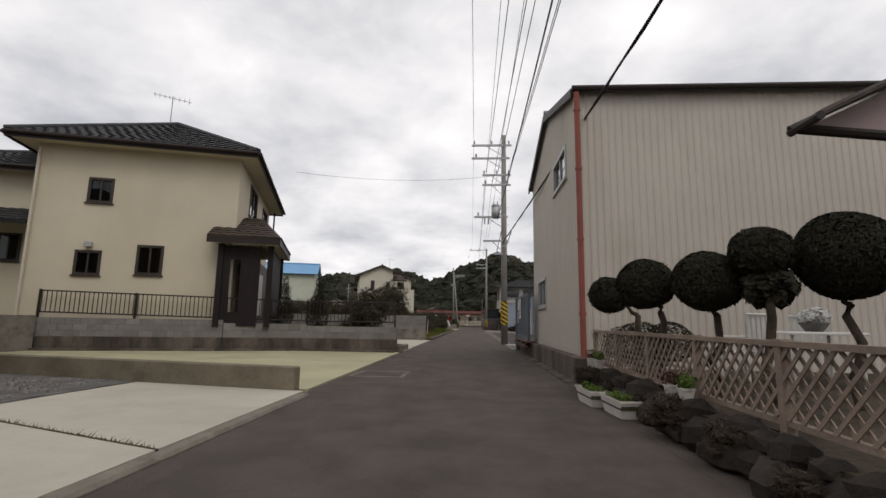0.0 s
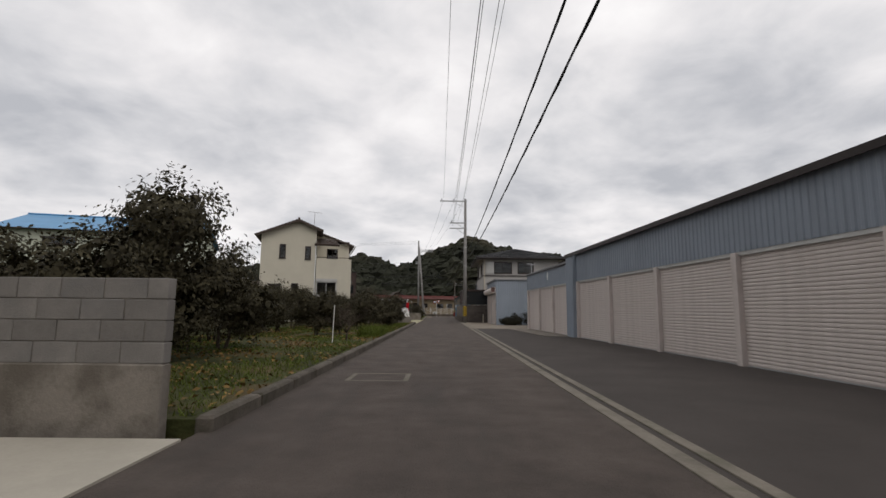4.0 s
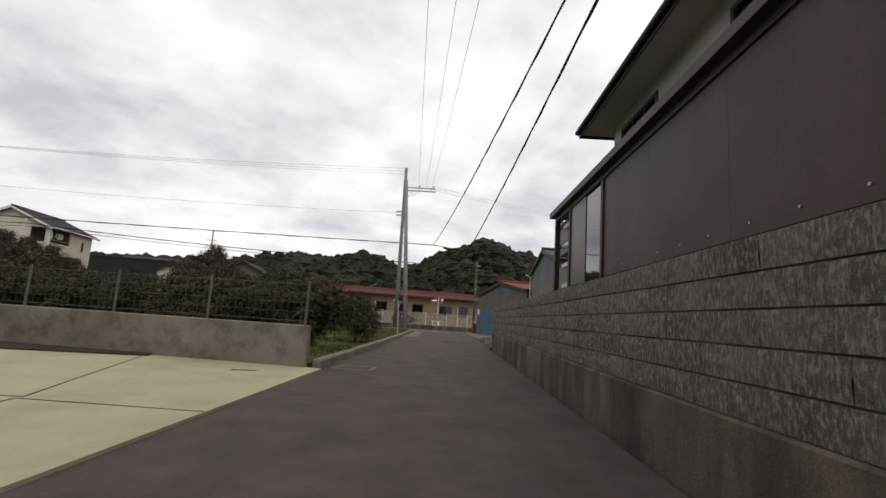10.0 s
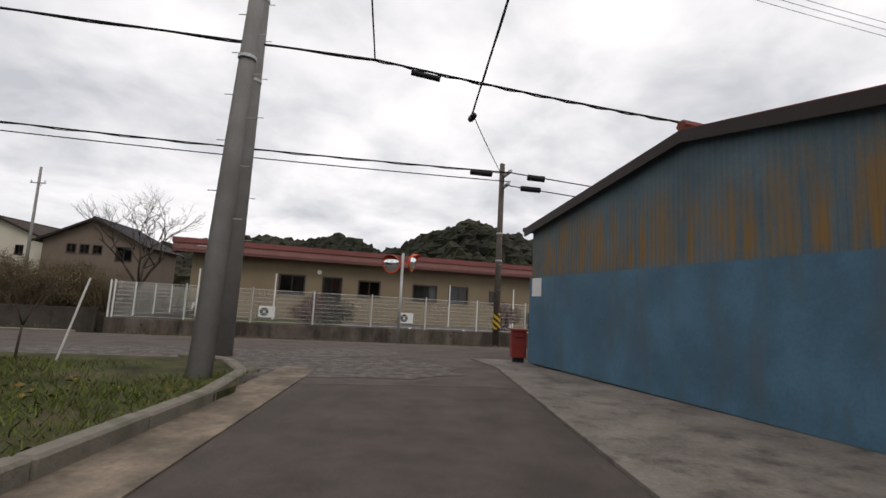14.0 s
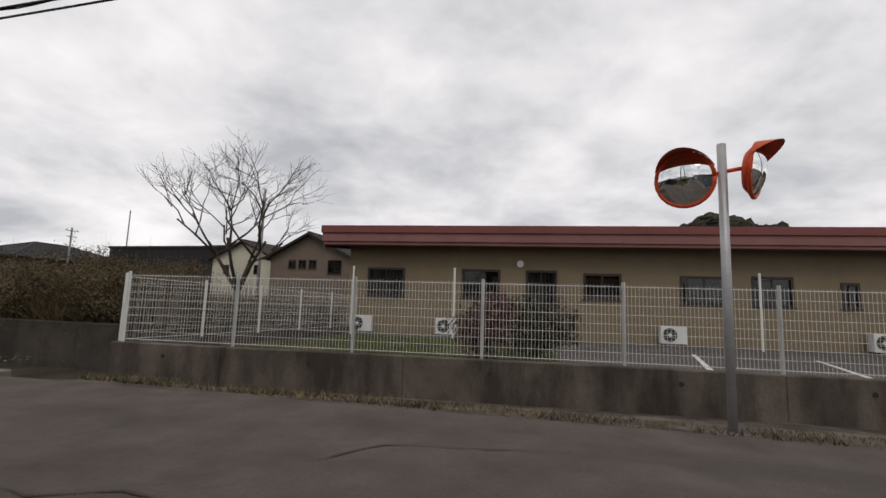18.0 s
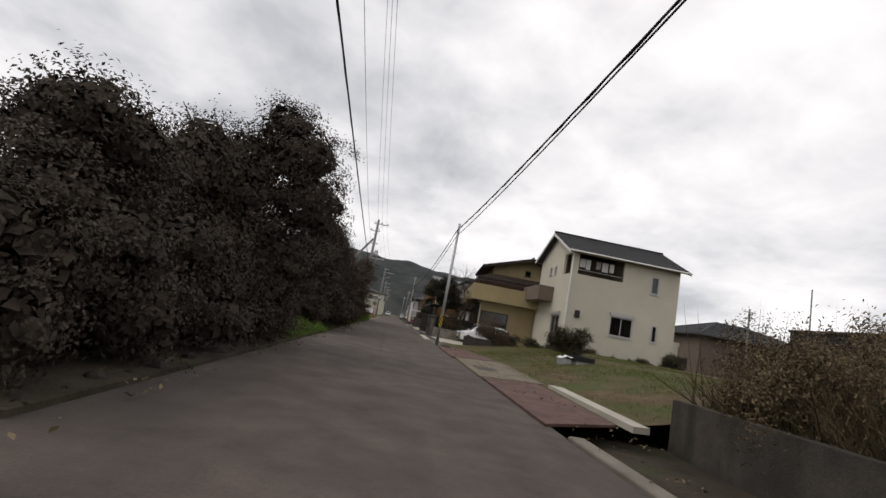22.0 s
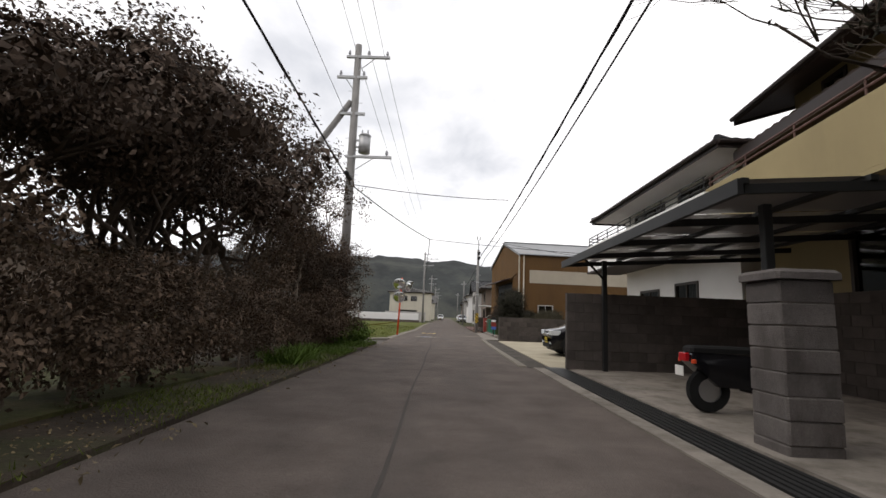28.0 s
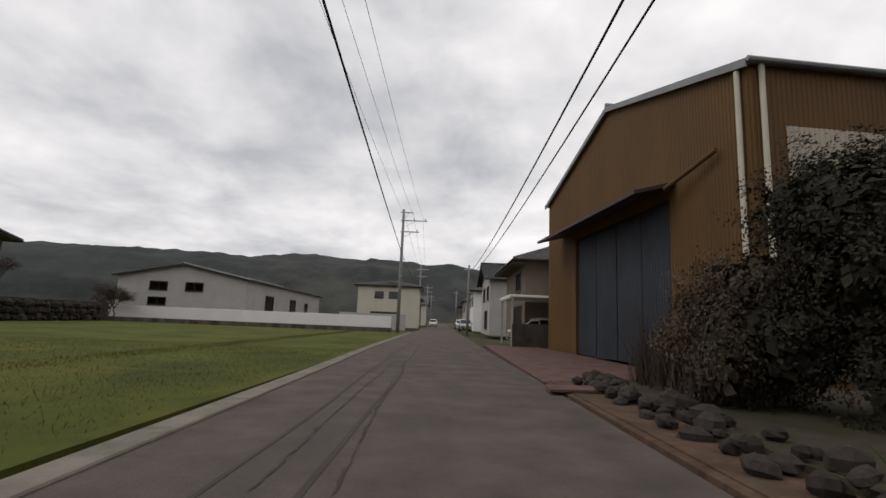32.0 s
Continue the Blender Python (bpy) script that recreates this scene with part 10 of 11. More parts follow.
def car(name, m, label, W, st, paint, r, axles, panes, shields, lights, plate=None, category="car"):
    c = thing(name, m, label, category)
    xs = sorted({round(a[0] + (b[0] - a[0]) * i / 3, 4) for a, b in zip(st, st[1:]) for i in range(4)})
    ss = [0, 0.33, 0.66, 0.9, 1.0, 1.4, 1.8, 2.0, 2.12, 2.4, 3.0]
    g = Geo()
    ring = [(-1, q) for q in ss] + [(1, q) for q in reversed(ss[:-1])]
    n = len(ring)
    g.add([car_point(st, W, x, q, sd) for x in xs for sd, q in ring], [(i * n + k, i * n + (k + 1) % n, (i + 1) * n + (k + 1) % n, (i + 1) * n + k) for i in range(len(xs) - 1) for k in range(n)]
          + [tuple(range(n)), tuple(range(len(xs) * n - 1, len(xs) * n - n - 1, -1))])
    part("body", g, paint, c, smooth=True)
    part("underbody", Geo().box(st[1][0] + 0.1, -W * 0.44, st[2][1] - 0.04, st[-2][0] - 0.1, W * 0.44, st[2][1] + 0.12), RUBBER, c)
    for side in (-1, 1):
        for x0, x1, s0, s1 in panes:
            w = Geo()
            k = 6
            w.add([car_point(st, W, x0 + (x1 - x0) * i / k, s0 + (s1 - s0) * j / 2, side, 0.007) for i in range(k + 1) for j in range(3)],
                  [(i * 3 + j, i * 3 + j + 1, (i + 1) * 3 + j + 1, (i + 1) * 3 + j) for i in range(k) for j in range(2)])
            part("side_window", w, CAR_GLASS, c, smooth=True)
    for nm, x0, x1, s0 in shields:
        w = Geo()
        k = 4
        cols = [(1, 3.0), (1, 2.6), (1, s0)]
        row = [(-1, s0), (-1, 2.6), (1, 3.0), (1, 2.6), (1, s0)]
        w.add([car_point(st, W, x0 + (x1 - x0) * i / k, s, sd, 0.009) for i in range(k + 1) for sd, s in row],
              [(i * 5 + j, i * 5 + j + 1, (i + 1) * 5 + j + 1, (i + 1) * 5 + j) for i in range(k) for j in range(4)])
        part(nm, w, CAR_GLASS, c, smooth=True)
    for nm, mat, x0, x1, z0, z1, y0, y1 in lights:
        for side in (-1, 1):
            part(nm, Geo().box(x0, side * y0, z0, x1, side * y1, z1, 0.012), mat, c)
    for ax in axles:
        for side in (-1, 1):
            arch = Geo()
            n = 14
            pts = [(ax + (r + 0.07) * math.cos(math.pi * i / n), side * (W / 2 + 0.012), r + (r + 0.07) * math.sin(math.pi * i / n)) for i in range(n + 1)]
            arch.poly(*pts)
            arch.poly(*[(p[0], p[1] - side * 0.03, p[2]) for p in pts])
            for p, q in zip(pts, pts[1:]):
                arch.poly(p, q, (q[0], q[1] - side * 0.03, q[2]), (p[0], p[1] - side * 0.03, p[2]))
            part("wheel_arch", arch, RUBBER, c)
            wheel(c, ax, side * (W / 2 + 0.018), r, side)
    for side in (-1, 1):
        part("door_mirror", Geo().box(st[2][0] + 0.32, side * (W / 2 - 0.02), st[2][2] + 0.02, st[2][0] + 0.44, side * (W / 2 + 0.15), st[2][2] + 0.17, 0.03), paint, c)
    if plate:
        x, z, mat = plate
        p = part("number_plate", Geo().box(x - 0.012, -0.165, z, x, 0.165, z + 0.165), mat, c)
        part("plate_bars", Geo().box(x - 0.014, -0.13, z + 0.03, x - 0.011, 0.13, z + 0.085).box(x - 0.014, -0.08, z + 0.11, x - 0.011, 0.08, z + 0.14), INK, p)
    return c


KEI = [(0.0, 0.42, 0.55, 0.62, 0.86, 0.7), (0.05, 0.22, 0.62, 0.78, 0.95, 0.8), (0.66, 0.2, 0.9, 0.95, 1.0, 0.9), (1.16, 0.2, 0.94, 1.44, 1.0, 0.86), (1.7, 0.2, 0.95, 1.53, 1.0, 0.86),
       (3.0, 0.2, 0.96, 1.5, 1.0, 0.86), (3.28, 0.24, 0.96, 1.38, 0.98, 0.86), (3.37, 0.3, 0.82, 0.96, 0.96, 0.86), (3.4, 0.42, 0.6, 0.66, 0.92, 0.8)]
KEI_PANES = [(0.98, 1.6, 1.1, 1.74), (1.65, 2.42, 1.1, 1.82), (2.48, 3.1, 1.12, 1.78)]
KEI_SHIELDS = [("windscreen", 0.7, 1.13, 2.08), ("rear_window", 3.06, 3.34, 2.1)]
KEI_LIGHTS = [("headlight", LAMP_CLEAR, -0.01, 0.28, 0.62, 0.76, 0.44, 0.72), ("fog_lamp", LAMP_CLEAR, -0.005, 0.05, 0.36, 0.43, 0.48, 0.6), ("tail_light", LAMP_RED, 3.3, 3.39, 0.75, 1.2, 0.6, 0.7)]


def kei(name, m, label, paint, grille=True):
    c = car(name, m, label, 1.475, KEI, paint, 0.28, (0.62, 2.9), KEI_PANES, KEI_SHIELDS, KEI_LIGHTS, (-0.002, 0.38, PLATE_YELLOW))
    part("grille", Geo().box(-0.02, -0.42, 0.58, 0.04, 0.42, 0.66, 0.01), CHROME, c, "chrome grille bar")
    part("lower_grille", Geo().box(-0.008, -0.5, 0.26, 0.05, 0.5, 0.36, 0.01), RUBBER, c)
    for side in (-1, 1):
        part("door_handle", Geo().box(1.5, side * 0.725, 0.86, 1.66, side * 0.765, 0.89, 0.005), paint, c)
    return c


kei("black_car", at2(2.98, 56.85, 0.03), "black tall microcar parked nose out on the pale drive", CAR_BLACK)
kei("white_car", at2(4.6, 40.1, 0.03, 4), "white tall microcar parked beside the garden wall", CAR_WHITE)
VAN = [(0.0, 0.4, 0.62, 0.7, 0.86, 0.7), (0.08, 0.24, 0.75, 0.92, 0.95, 0.8), (0.95, 0.24, 1.0, 1.06, 1.0, 0.9), (1.75, 0.24, 1.08, 1.72, 1.0, 0.86), (2.3, 0.24, 1.09, 1.83, 1.0, 0.86),
       (4.0, 0.26, 1.14, 1.83, 1.0, 0.88), (4.32, 0.3, 1.14, 1.76, 0.99, 0.88), (4.42, 0.34, 1.0, 1.14, 0.98, 0.9), (4.46, 0.45, 0.7, 0.78, 0.95, 0.86)]
van = car("white_minivan", at1(-8.05, 73.36, 0.03, 13) @ Matrix.Diagonal((1.09, 1.06, 1.1, 1)), "white minivan with blacked-out windows and alloy wheels", 1.7, VAN, CAR_WHITE, 0.345, (0.9, 3.55),
    [(1.35, 2.05, 1.06, 1.75), (2.07, 3.2, 1.04, 1.88), (3.205, 4.28, 1.04, 1.9)], [("windscreen", 1.0, 1.72, 2.08), ("rear_window", 4.05, 4.4, 2.1)],
    [("tail_light", LAMP_RED, 4.2, 4.42, 0.9, 1.58, 0.72, 0.845), ("headlight", LAMP_CLEAR, 0.0, 0.35, 0.7, 0.88, 0.5, 0.8)], None, "minivan")
part("rear_bumper", Geo().box(4.3, -0.82, 0.3, 4.5, 0.82, 0.62, 0.06), CAR_WHITE, van)
part("roof_spoiler", Geo().box(4.1, -0.66, 1.79, 4.4, 0.66, 1.835, 0.015), CAR_WHITE, van)
for side in (-1, 1):
    part("slide_rail", Geo().box(3.1, side * 0.852, 1.05, 4.2, side * 0.872, 1.075), RUBBER, van)
    part("door_seam", Geo().box(3.08, side * 0.862, 0.36, 3.09, side * 0.872, 1.08), RUBBER, van)
CAR_SILVER = mk("silver_car_paint", (0.42, 0.43, 0.44), 0.25, 0.02, 2.0, 30, 0.0, metal=0.6)
kei("white_car", at2(4.0, 103.2, 0.02), "white car parked far along the street", CAR_WHITE)
kei("silver_car", at2(3.0, 133.0, 0.02, 90), "silver car parked at the roadside far off", CAR_SILVER)
kei("white_car", at2(3.1, 150.0, 0.02, 90), "white car parked at the roadside far off", CAR_WHITE)
kei("white_car", at2(-1.6, 172.0, 0.02, 90), "white car far down the street", CAR_WHITE)

# motor scooter under the carport and a bicycle by the pillar
ms = thing("motor_scooter", at2(2.85, 47.9, 0.03), "dark motor scooter parked under the carport", "scooter")
for nm, x in (("rear_wheel", 0.27), ("front_wheel", 1.45)):
    w = Geo()
    for i in range(20):
        a, b = 2 * math.pi * i / 20, 2 * math.pi * (i + 1) / 20
        for (q0, y0), (q1, y1) in (((0.14, -0.05), (0.25, -0.05)), ((0.25, -0.05), (0.27, 0)), ((0.27, 0), (0.25, 0.05)), ((0.25, 0.05), (0.14, 0.05))):
            w.poly((x + q0 * math.cos(a), y0, 0.27 + q0 * math.sin(a)), (x + q1 * math.cos(a), y1, 0.27 + q1 * math.sin(a)), (x + q1 * math.cos(b), y1, 0.27 + q1 * math.sin(b)), (x + q0 * math.cos(b), y0, 0.27 + q0 * math.sin(b)))
    wo = part(nm, w, RUBBER, ms, smooth=True)
    part("rim", Geo().disc((x, 0, 0.27), (0, 1, 0), 0.15, 0.07, 16), ALLOY, wo)
part("body", Geo().add([(0.0, -0.13, 0.62), (0.75, -0.15, 0.55), (0.8, -0.14, 0.3), (0.35, -0.12, 0.32), (0.0, 0.13, 0.62), (0.75, 0.15, 0.55), (0.8, 0.14, 0.3), (0.35, 0.12, 0.32), (0.05, -0.1, 0.74), (0.8, -0.12, 0.7), (0.05, 0.1, 0.74), (0.8, 0.12, 0.7)],
    [(0, 1, 2, 3), (7, 6, 5, 4), (0, 8, 9, 1), (4, 5, 11, 10), (8, 10, 11, 9), (0, 4, 10, 8), (1, 9, 11, 5), (1, 5, 6, 2), (3, 2, 6, 7), (0, 3, 7, 4)]), CAR_BLACK, ms)
part("seat", Geo().box(0.02, -0.12, 0.73, 0.82, 0.12, 0.81, 0.03), RUBBER, ms)
part("footboard", Geo().box(0.75, -0.17, 0.26, 1.2, 0.17, 0.32, 0.02), RUBBER, ms)
part("leg_shield", Geo().add([(1.16, -0.2, 0.3), (1.16, 0.2, 0.3), (1.3, 0.16, 0.92), (1.3, -0.16, 0.92), (1.22, -0.2, 0.28), (1.22, 0.2, 0.28), (1.36, 0.14, 0.92), (1.36, -0.14, 0.92)], [(0, 1, 2, 3), (7, 6, 5, 4), (0, 4, 5, 1), (2, 6, 7, 3), (1, 5, 6, 2), (0, 3, 7, 4)]), CAR_BLACK, ms)
part("fork", Geo().tube([(1.28, 0, 0.9), (1.45, 0.08, 0.3)], 0.03, 8).tube([(1.28, 0, 0.9), (1.45, -0.08, 0.3)], 0.03, 8), STEEL_GREY, ms)
part("handlebar", Geo().tube([(1.14, -0.32, 1.0), (1.26, -0.1, 1.02), (1.26, 0.1, 1.02), (1.14, 0.32, 1.0)], 0.018, 8), STEEL_BLACK, ms)
part("headlight", Geo().box(1.26, -0.11, 0.9, 1.42, 0.11, 1.04, 0.03), LAMP_CLEAR, ms)
for s in (-1, 1):
    mi = part("mirror_stalk", Geo().tube([(1.2, s * 0.22, 1.0), (1.22, s * 0.3, 1.2)], 0.008, 6), STEEL_BLACK, ms)
    part("mirror", Geo().disc((1.22, s * 0.32, 1.24), (1, 0, 0), 0.06, 0.02, 14), STEEL_BLACK, mi)
    part("indicator", Geo().box(0.0, s * 0.14, 0.6, 0.05, s * 0.19, 0.65, 0.01), ORANGE, ms)
part("tail_light", Geo().box(-0.04, -0.09, 0.62, 0.02, 0.09, 0.72, 0.01), LAMP_RED, ms)
part("number_plate", Geo().box(-0.08, -0.1, 0.44, -0.07, 0.1, 0.56), TRIM_WHITE, ms)
bk = thing("bicycle", at2(2.78, 44.62, 0.03, 14), "dark city bicycle leaning between the gate pillars", "bicycle")
for nm, x in (("front_wheel", 0.0), ("rear_wheel", 1.08)):
    tg = Geo().tube([(x + 0.33 * math.cos(a * math.pi / 16), 0, 0.34 + 0.33 * math.sin(a * math.pi / 16)) for a in range(33)], 0.017, 6)
    wo = part(nm, tg, RUBBER, bk)
    sg = Geo()
    for a in range(14):
        sg.tube([(x, 0.02 * (-1) ** a, 0.34), (x + 0.32 * math.cos(a * math.pi / 7), 0, 0.34 + 0.32 * math.sin(a * math.pi / 7))], 0.0025, 3)
    part("spokes", sg, CHROME, wo)
part("frame", Geo().tube([(0.0, 0, 0.34), (0.16, 0, 0.95)], 0.016, 6).tube([(0.14, 0, 0.75), (0.45, 0, 0.3), (0.62, 0, 0.3), (0.55, 0, 0.85)], 0.016, 6).tube([(0.6, 0, 0.3), (1.08, 0, 0.34), (0.57, 0, 0.72)], 0.012, 6), STEEL_BLACK, bk)
part("saddle", Geo().box(0.42, -0.09, 0.85, 0.68, 0.09, 0.92, 0.03), RUBBER, bk)
part("handlebar", Geo().tube([(0.34, -0.28, 1.02), (0.16, -0.2, 1.04), (0.16, 0.2, 1.04), (0.34, 0.28, 1.02)], 0.012, 6), CHROME, bk)

# ---- carport, gate pillars, garden things ----
cp = thing("carport", at2(0, 0), "dark metal carport with translucent brown roof panels", "carport")
for u, v in ((3.35, 52.45), (3.35, 47.0), (7.6, 52.45), (7.6, 47.0)):
    part("post", Geo().box(u - 0.05, v - 0.05, 0.03, u + 0.05, v + 0.05, 2.45 + (0.25 if u > 5 else 0), 0.008), STEEL_BLACK, cp)


def port_z(u):
    return 2.42 + 0.065 * (u - 2.8)


for v in (46.5, 48.3, 50.1, 51.9, 53.65):
    g = Geo().add([(2.8, v - 0.03, port_z(2.8)), (8.0, v - 0.03, port_z(8.0)), (8.0, v + 0.03, port_z(8.0)), (2.8, v + 0.03, port_z(2.8)),
                   (2.8, v - 0.03, port_z(2.8) + 0.1), (8.0, v - 0.03, port_z(8.0) + 0.1), (8.0, v + 0.03, port_z(8.0) + 0.1), (2.8, v + 0.03, port_z(2.8) + 0.1)],
                  [(0, 1, 2, 3), (7, 6, 5, 4), (0, 4, 5, 1), (2, 6, 7, 3), (1, 5, 6, 2), (0, 3, 7, 4)])
    part("rafter", g, STEEL_BLACK, cp)
for u in (2.8, 4.1, 5.4, 6.7, 7.98):
    part("purlin", Geo().box(u - 0.04, 46.45, port_z(u) + 0.1, u + 0.04, 53.7, port_z(u) + 0.16), STEEL_BLACK, cp)
part("front_gutter", Geo().box(2.7, 46.42, 2.4, 2.76, 53.74, 2.56), STEEL_BLACK, cp)
PANEL = plain("brown_polycarbonate", (0.20, 0.16, 0.14), 0.3)
PANEL.node_tree.nodes["Principled BSDF"].inputs["Transmission Weight"].default_value = 0.75
for i in range(4):
    for k in range(4):
        v0, u0 = 46.53 + 1.79 * i, 2.84 + 1.3 * k
        part("roof_panel", Geo().add([(u0, v0, port_z(u0) + 0.165), (u0 + 1.26, v0, port_z(u0 + 1.26) + 0.165), (u0 + 1.26, v0 + 1.74, port_z(u0 + 1.26) + 0.165), (u0, v0 + 1.74, port_z(u0) + 0.165)], [(0, 1, 2, 3)]), PANEL, cp)
part("brace", Geo().tube([(3.35, 52.4, 2.0), (2.85, 52.2, 2.44)], 0.025, 6), STEEL_BLACK, cp)

tl = thing("plywood_sign", at2(2.6, 69.55, 0.03, 8), "painted plywood roadside sign board on a dark post", "sign")
part("post", Geo().cyl((0, 0.03, 0), (0, 0.03, 0.75), 0.03), STEEL_BLACK, tl)
for nm, mat, y, pts in (("blue_panel", plain("blue_sign_paint", (0.05, 0.1, 0.35), 0.5), 0.0, [(-0.14, 0.42), (0.14, 0.42), (0.15, 0.58), (-0.13, 0.58)]),
                        ("red_panel", RED_PAINT, 0.0, [(-0.13, 0.585), (0.15, 0.585), (0.13, 0.84), (-0.15, 0.84)]),
                        ("white_panel", PAPER, 0.0, [(-0.13, 0.845), (0.11, 0.845), (0.13, 0.96), (-0.15, 0.96)]),
                        ("dark_panel", STEEL_BLACK, 0.0, [(-0.16, 0.965), (0.15, 0.965), (0.14, 1.06), (0.05, 1.12), (-0.08, 1.12), (-0.16, 1.06)])):
    part(nm, Geo().add([(x, y - 0.006, z) for x, z in pts] + [(x, y + 0.006, z) for x, z in pts], [tuple(range(len(pts))), tuple(range(2 * len(pts) - 1, len(pts) - 1, -1))] + [(i, (i + 1) % len(pts), len(pts) + (i + 1) % len(pts), len(pts) + i) for i in range(len(pts))]), mat, tl)

rb = thing("red_metal_box", at2(2.72, 75.75, 0.04, 3) @ Matrix.Diagonal((0.7, 1, 1, 1)), "faded red metal hose box beside the street", "hose box")
part("body", Geo().box(-0.3, -0.22, 0.08, 0.3, 0.22, 0.98, 0.01), RED_PAINT, rb)
part("lid", Geo().box(-0.33, -0.25, 0.98, 0.33, 0.25, 1.02, 0.008), RED_PAINT, rb)
part("door", Geo().box(-0.26, -0.235, 0.12, 0.26, -0.222, 0.93, 0.003), RED_PAINT, rb)
part("handle", Geo().box(-0.23, -0.25, 0.5, -0.2, -0.236, 0.6), STEEL_GREY, rb)
part("label_bar", Geo().box(-0.18, -0.24, 0.78, -0.02, -0.2365, 0.83).box(0.0, -0.24, 0.77, 0.1, -0.2365, 0.815), PAPER, rb)
for x in (-0.25, 0.25):
    part("foot", Geo().box(x - 0.03, -0.2, 0, x + 0.03, 0.2, 0.08), STEEL_BLACK, rb)

rp = thing("red_box", at1(2.0, 113.3, 0.03), "small red metal box on a stand at the yard corner", "box")
part("body", Geo().box(-0.17, -0.15, 0.12, 0.17, 0.15, 0.72, 0.02), RED_PAINT, rp)
part("roof", Geo().box(-0.2, -0.18, 0.72, 0.2, 0.18, 0.77, 0.02), RED_PAINT, rp)
part("stand", Geo().box(-0.12, -0.1, 0, 0.12, 0.1, 0.12), STEEL_BLACK, rp)
part("slot", Geo().box(-0.1, -0.16, 0.56, 0.1, -0.152, 0.59), INK, rp)


def stone_mesh(seed, a=0.2, b=0.15, c=0.12):
    """A rough rounded field stone."""
    rng = random.Random(seed)
    g = Geo()
    n, k = 7, 4
    vs = []
    for j in range(k):
        zz = math.cos(math.pi * (j + 0.5) / k)
        rr = math.sin(math.pi * (j + 0.5) / k)
        vs += [(a * rr * math.cos(2 * math.pi * i / n) * rng.uniform(0.8, 1.2), b * rr * math.sin(2 * math.pi * i / n) * rng.uniform(0.8, 1.2), c * zz * rng.uniform(0.85, 1.15)) for i in range(n)]
    g.add(vs, [(j * n + i, j * n + (i + 1) % n, (j + 1) * n + (i + 1) % n, (j + 1) * n + i) for j in range(k - 1) for i in range(n)] + [tuple(range(n)), tuple(range(k * n - 1, k * n - n - 1, -1))])
    return g.mesh("stone", STONE)


STONES = [stone_mesh(s, *d) for s, d in ((1, (0.22, 0.17, 0.14)), (2, (0.3, 0.2, 0.16)), (3, (0.17, 0.15, 0.1)), (4, (0.26, 0.22, 0.2)))]


def stones(name, m, label, spots, material=None):
    material = material or STONE
    root = tagged(part(name, Geo().box(spots[0][0] - 0.05, spots[0][1] - 0.05, spots[0][2] - 0.15, spots[0][0] + 0.05, spots[0][1] + 0.05, spots[0][2] - 0.05), material), label, "stone edge", kind="structure")
    root.matrix_basis = m
    for i, (x, y, z, s) in enumerate(spots):
        ob = part("stone", STONES[i % 4], material, root)
        ob.matrix_basis = pose(x, y, z, random.uniform(-15, 15), random.uniform(-15, 15), random.uniform(0, 360)) @ Matrix.Diagonal((s, s, s, 1))


random.seed(5)
stones("garden_edge_stones", R1, "rough dark stones edging the garden above the lane",
    [(1.9 + random.uniform(-0.04, 0.05), 2.0 + i * 0.27, 0.08 + 0.03 * (i % 2) + random.uniform(-0.03, 0.02), random.uniform(0.75, 1.0)) for i in range(50)] + [(2.0 + random.uniform(-0.04, 0.05), 2.1 + i * 0.33, 0.24 + random.uniform(-0.03, 0.03), random.uniform(0.62, 0.88)) for i in range(40)], EDGE_STONE)
stones("ditch_stones", R2, "loose field stones along the dug verge",
    [(2.5 + 0.09 * (i % 6) + random.uniform(-0.15, 0.25), 76.6 + i * 0.085, 0.06 + random.uniform(0, 0.14), random.uniform(0.3, 0.72)) for i in range(90)], BANK_STONE)
stones("hedge_stones", R2, "low stones under the hedge corner",
    [(-5.6 + i * 0.22, 9.55 + 0.05 * math.sin(i), 0.08, random.uniform(0.6, 0.9)) for i in range(13)] + [(-2.75 + random.uniform(-0.1, 0.1), 9.8 + i * 0.5, 0.04, random.uniform(0.3, 0.55)) for i in range(22)])
stones("farm_wall_stones", R2, "rough dark stones facing the farmhouse wall",
    [(-26.25 - 0.121 * 0.72 * i, 88.4 + 0.72 * i, 0.22 + 0.5 * k + random.uniform(-0.08, 0.08), random.uniform(1.5, 2.0)) for i in range(40) for k in range(3)])
lot("dug_verge", R2, [(2.15, 76.2), (3.4, 76.2), (3.6, 84.3), (2.1, 84.3)], 0.05, EARTH, "bare earth verge with stones", "ground", 0.2)
lot("ditch_lid", R2, [(1.75, 82.6), (2.7, 82.7), (2.75, 83.3), (1.8, 83.2)], 0.10, RUST_PLATE, "rusty plate over the ditch", "pavement", 0.04)

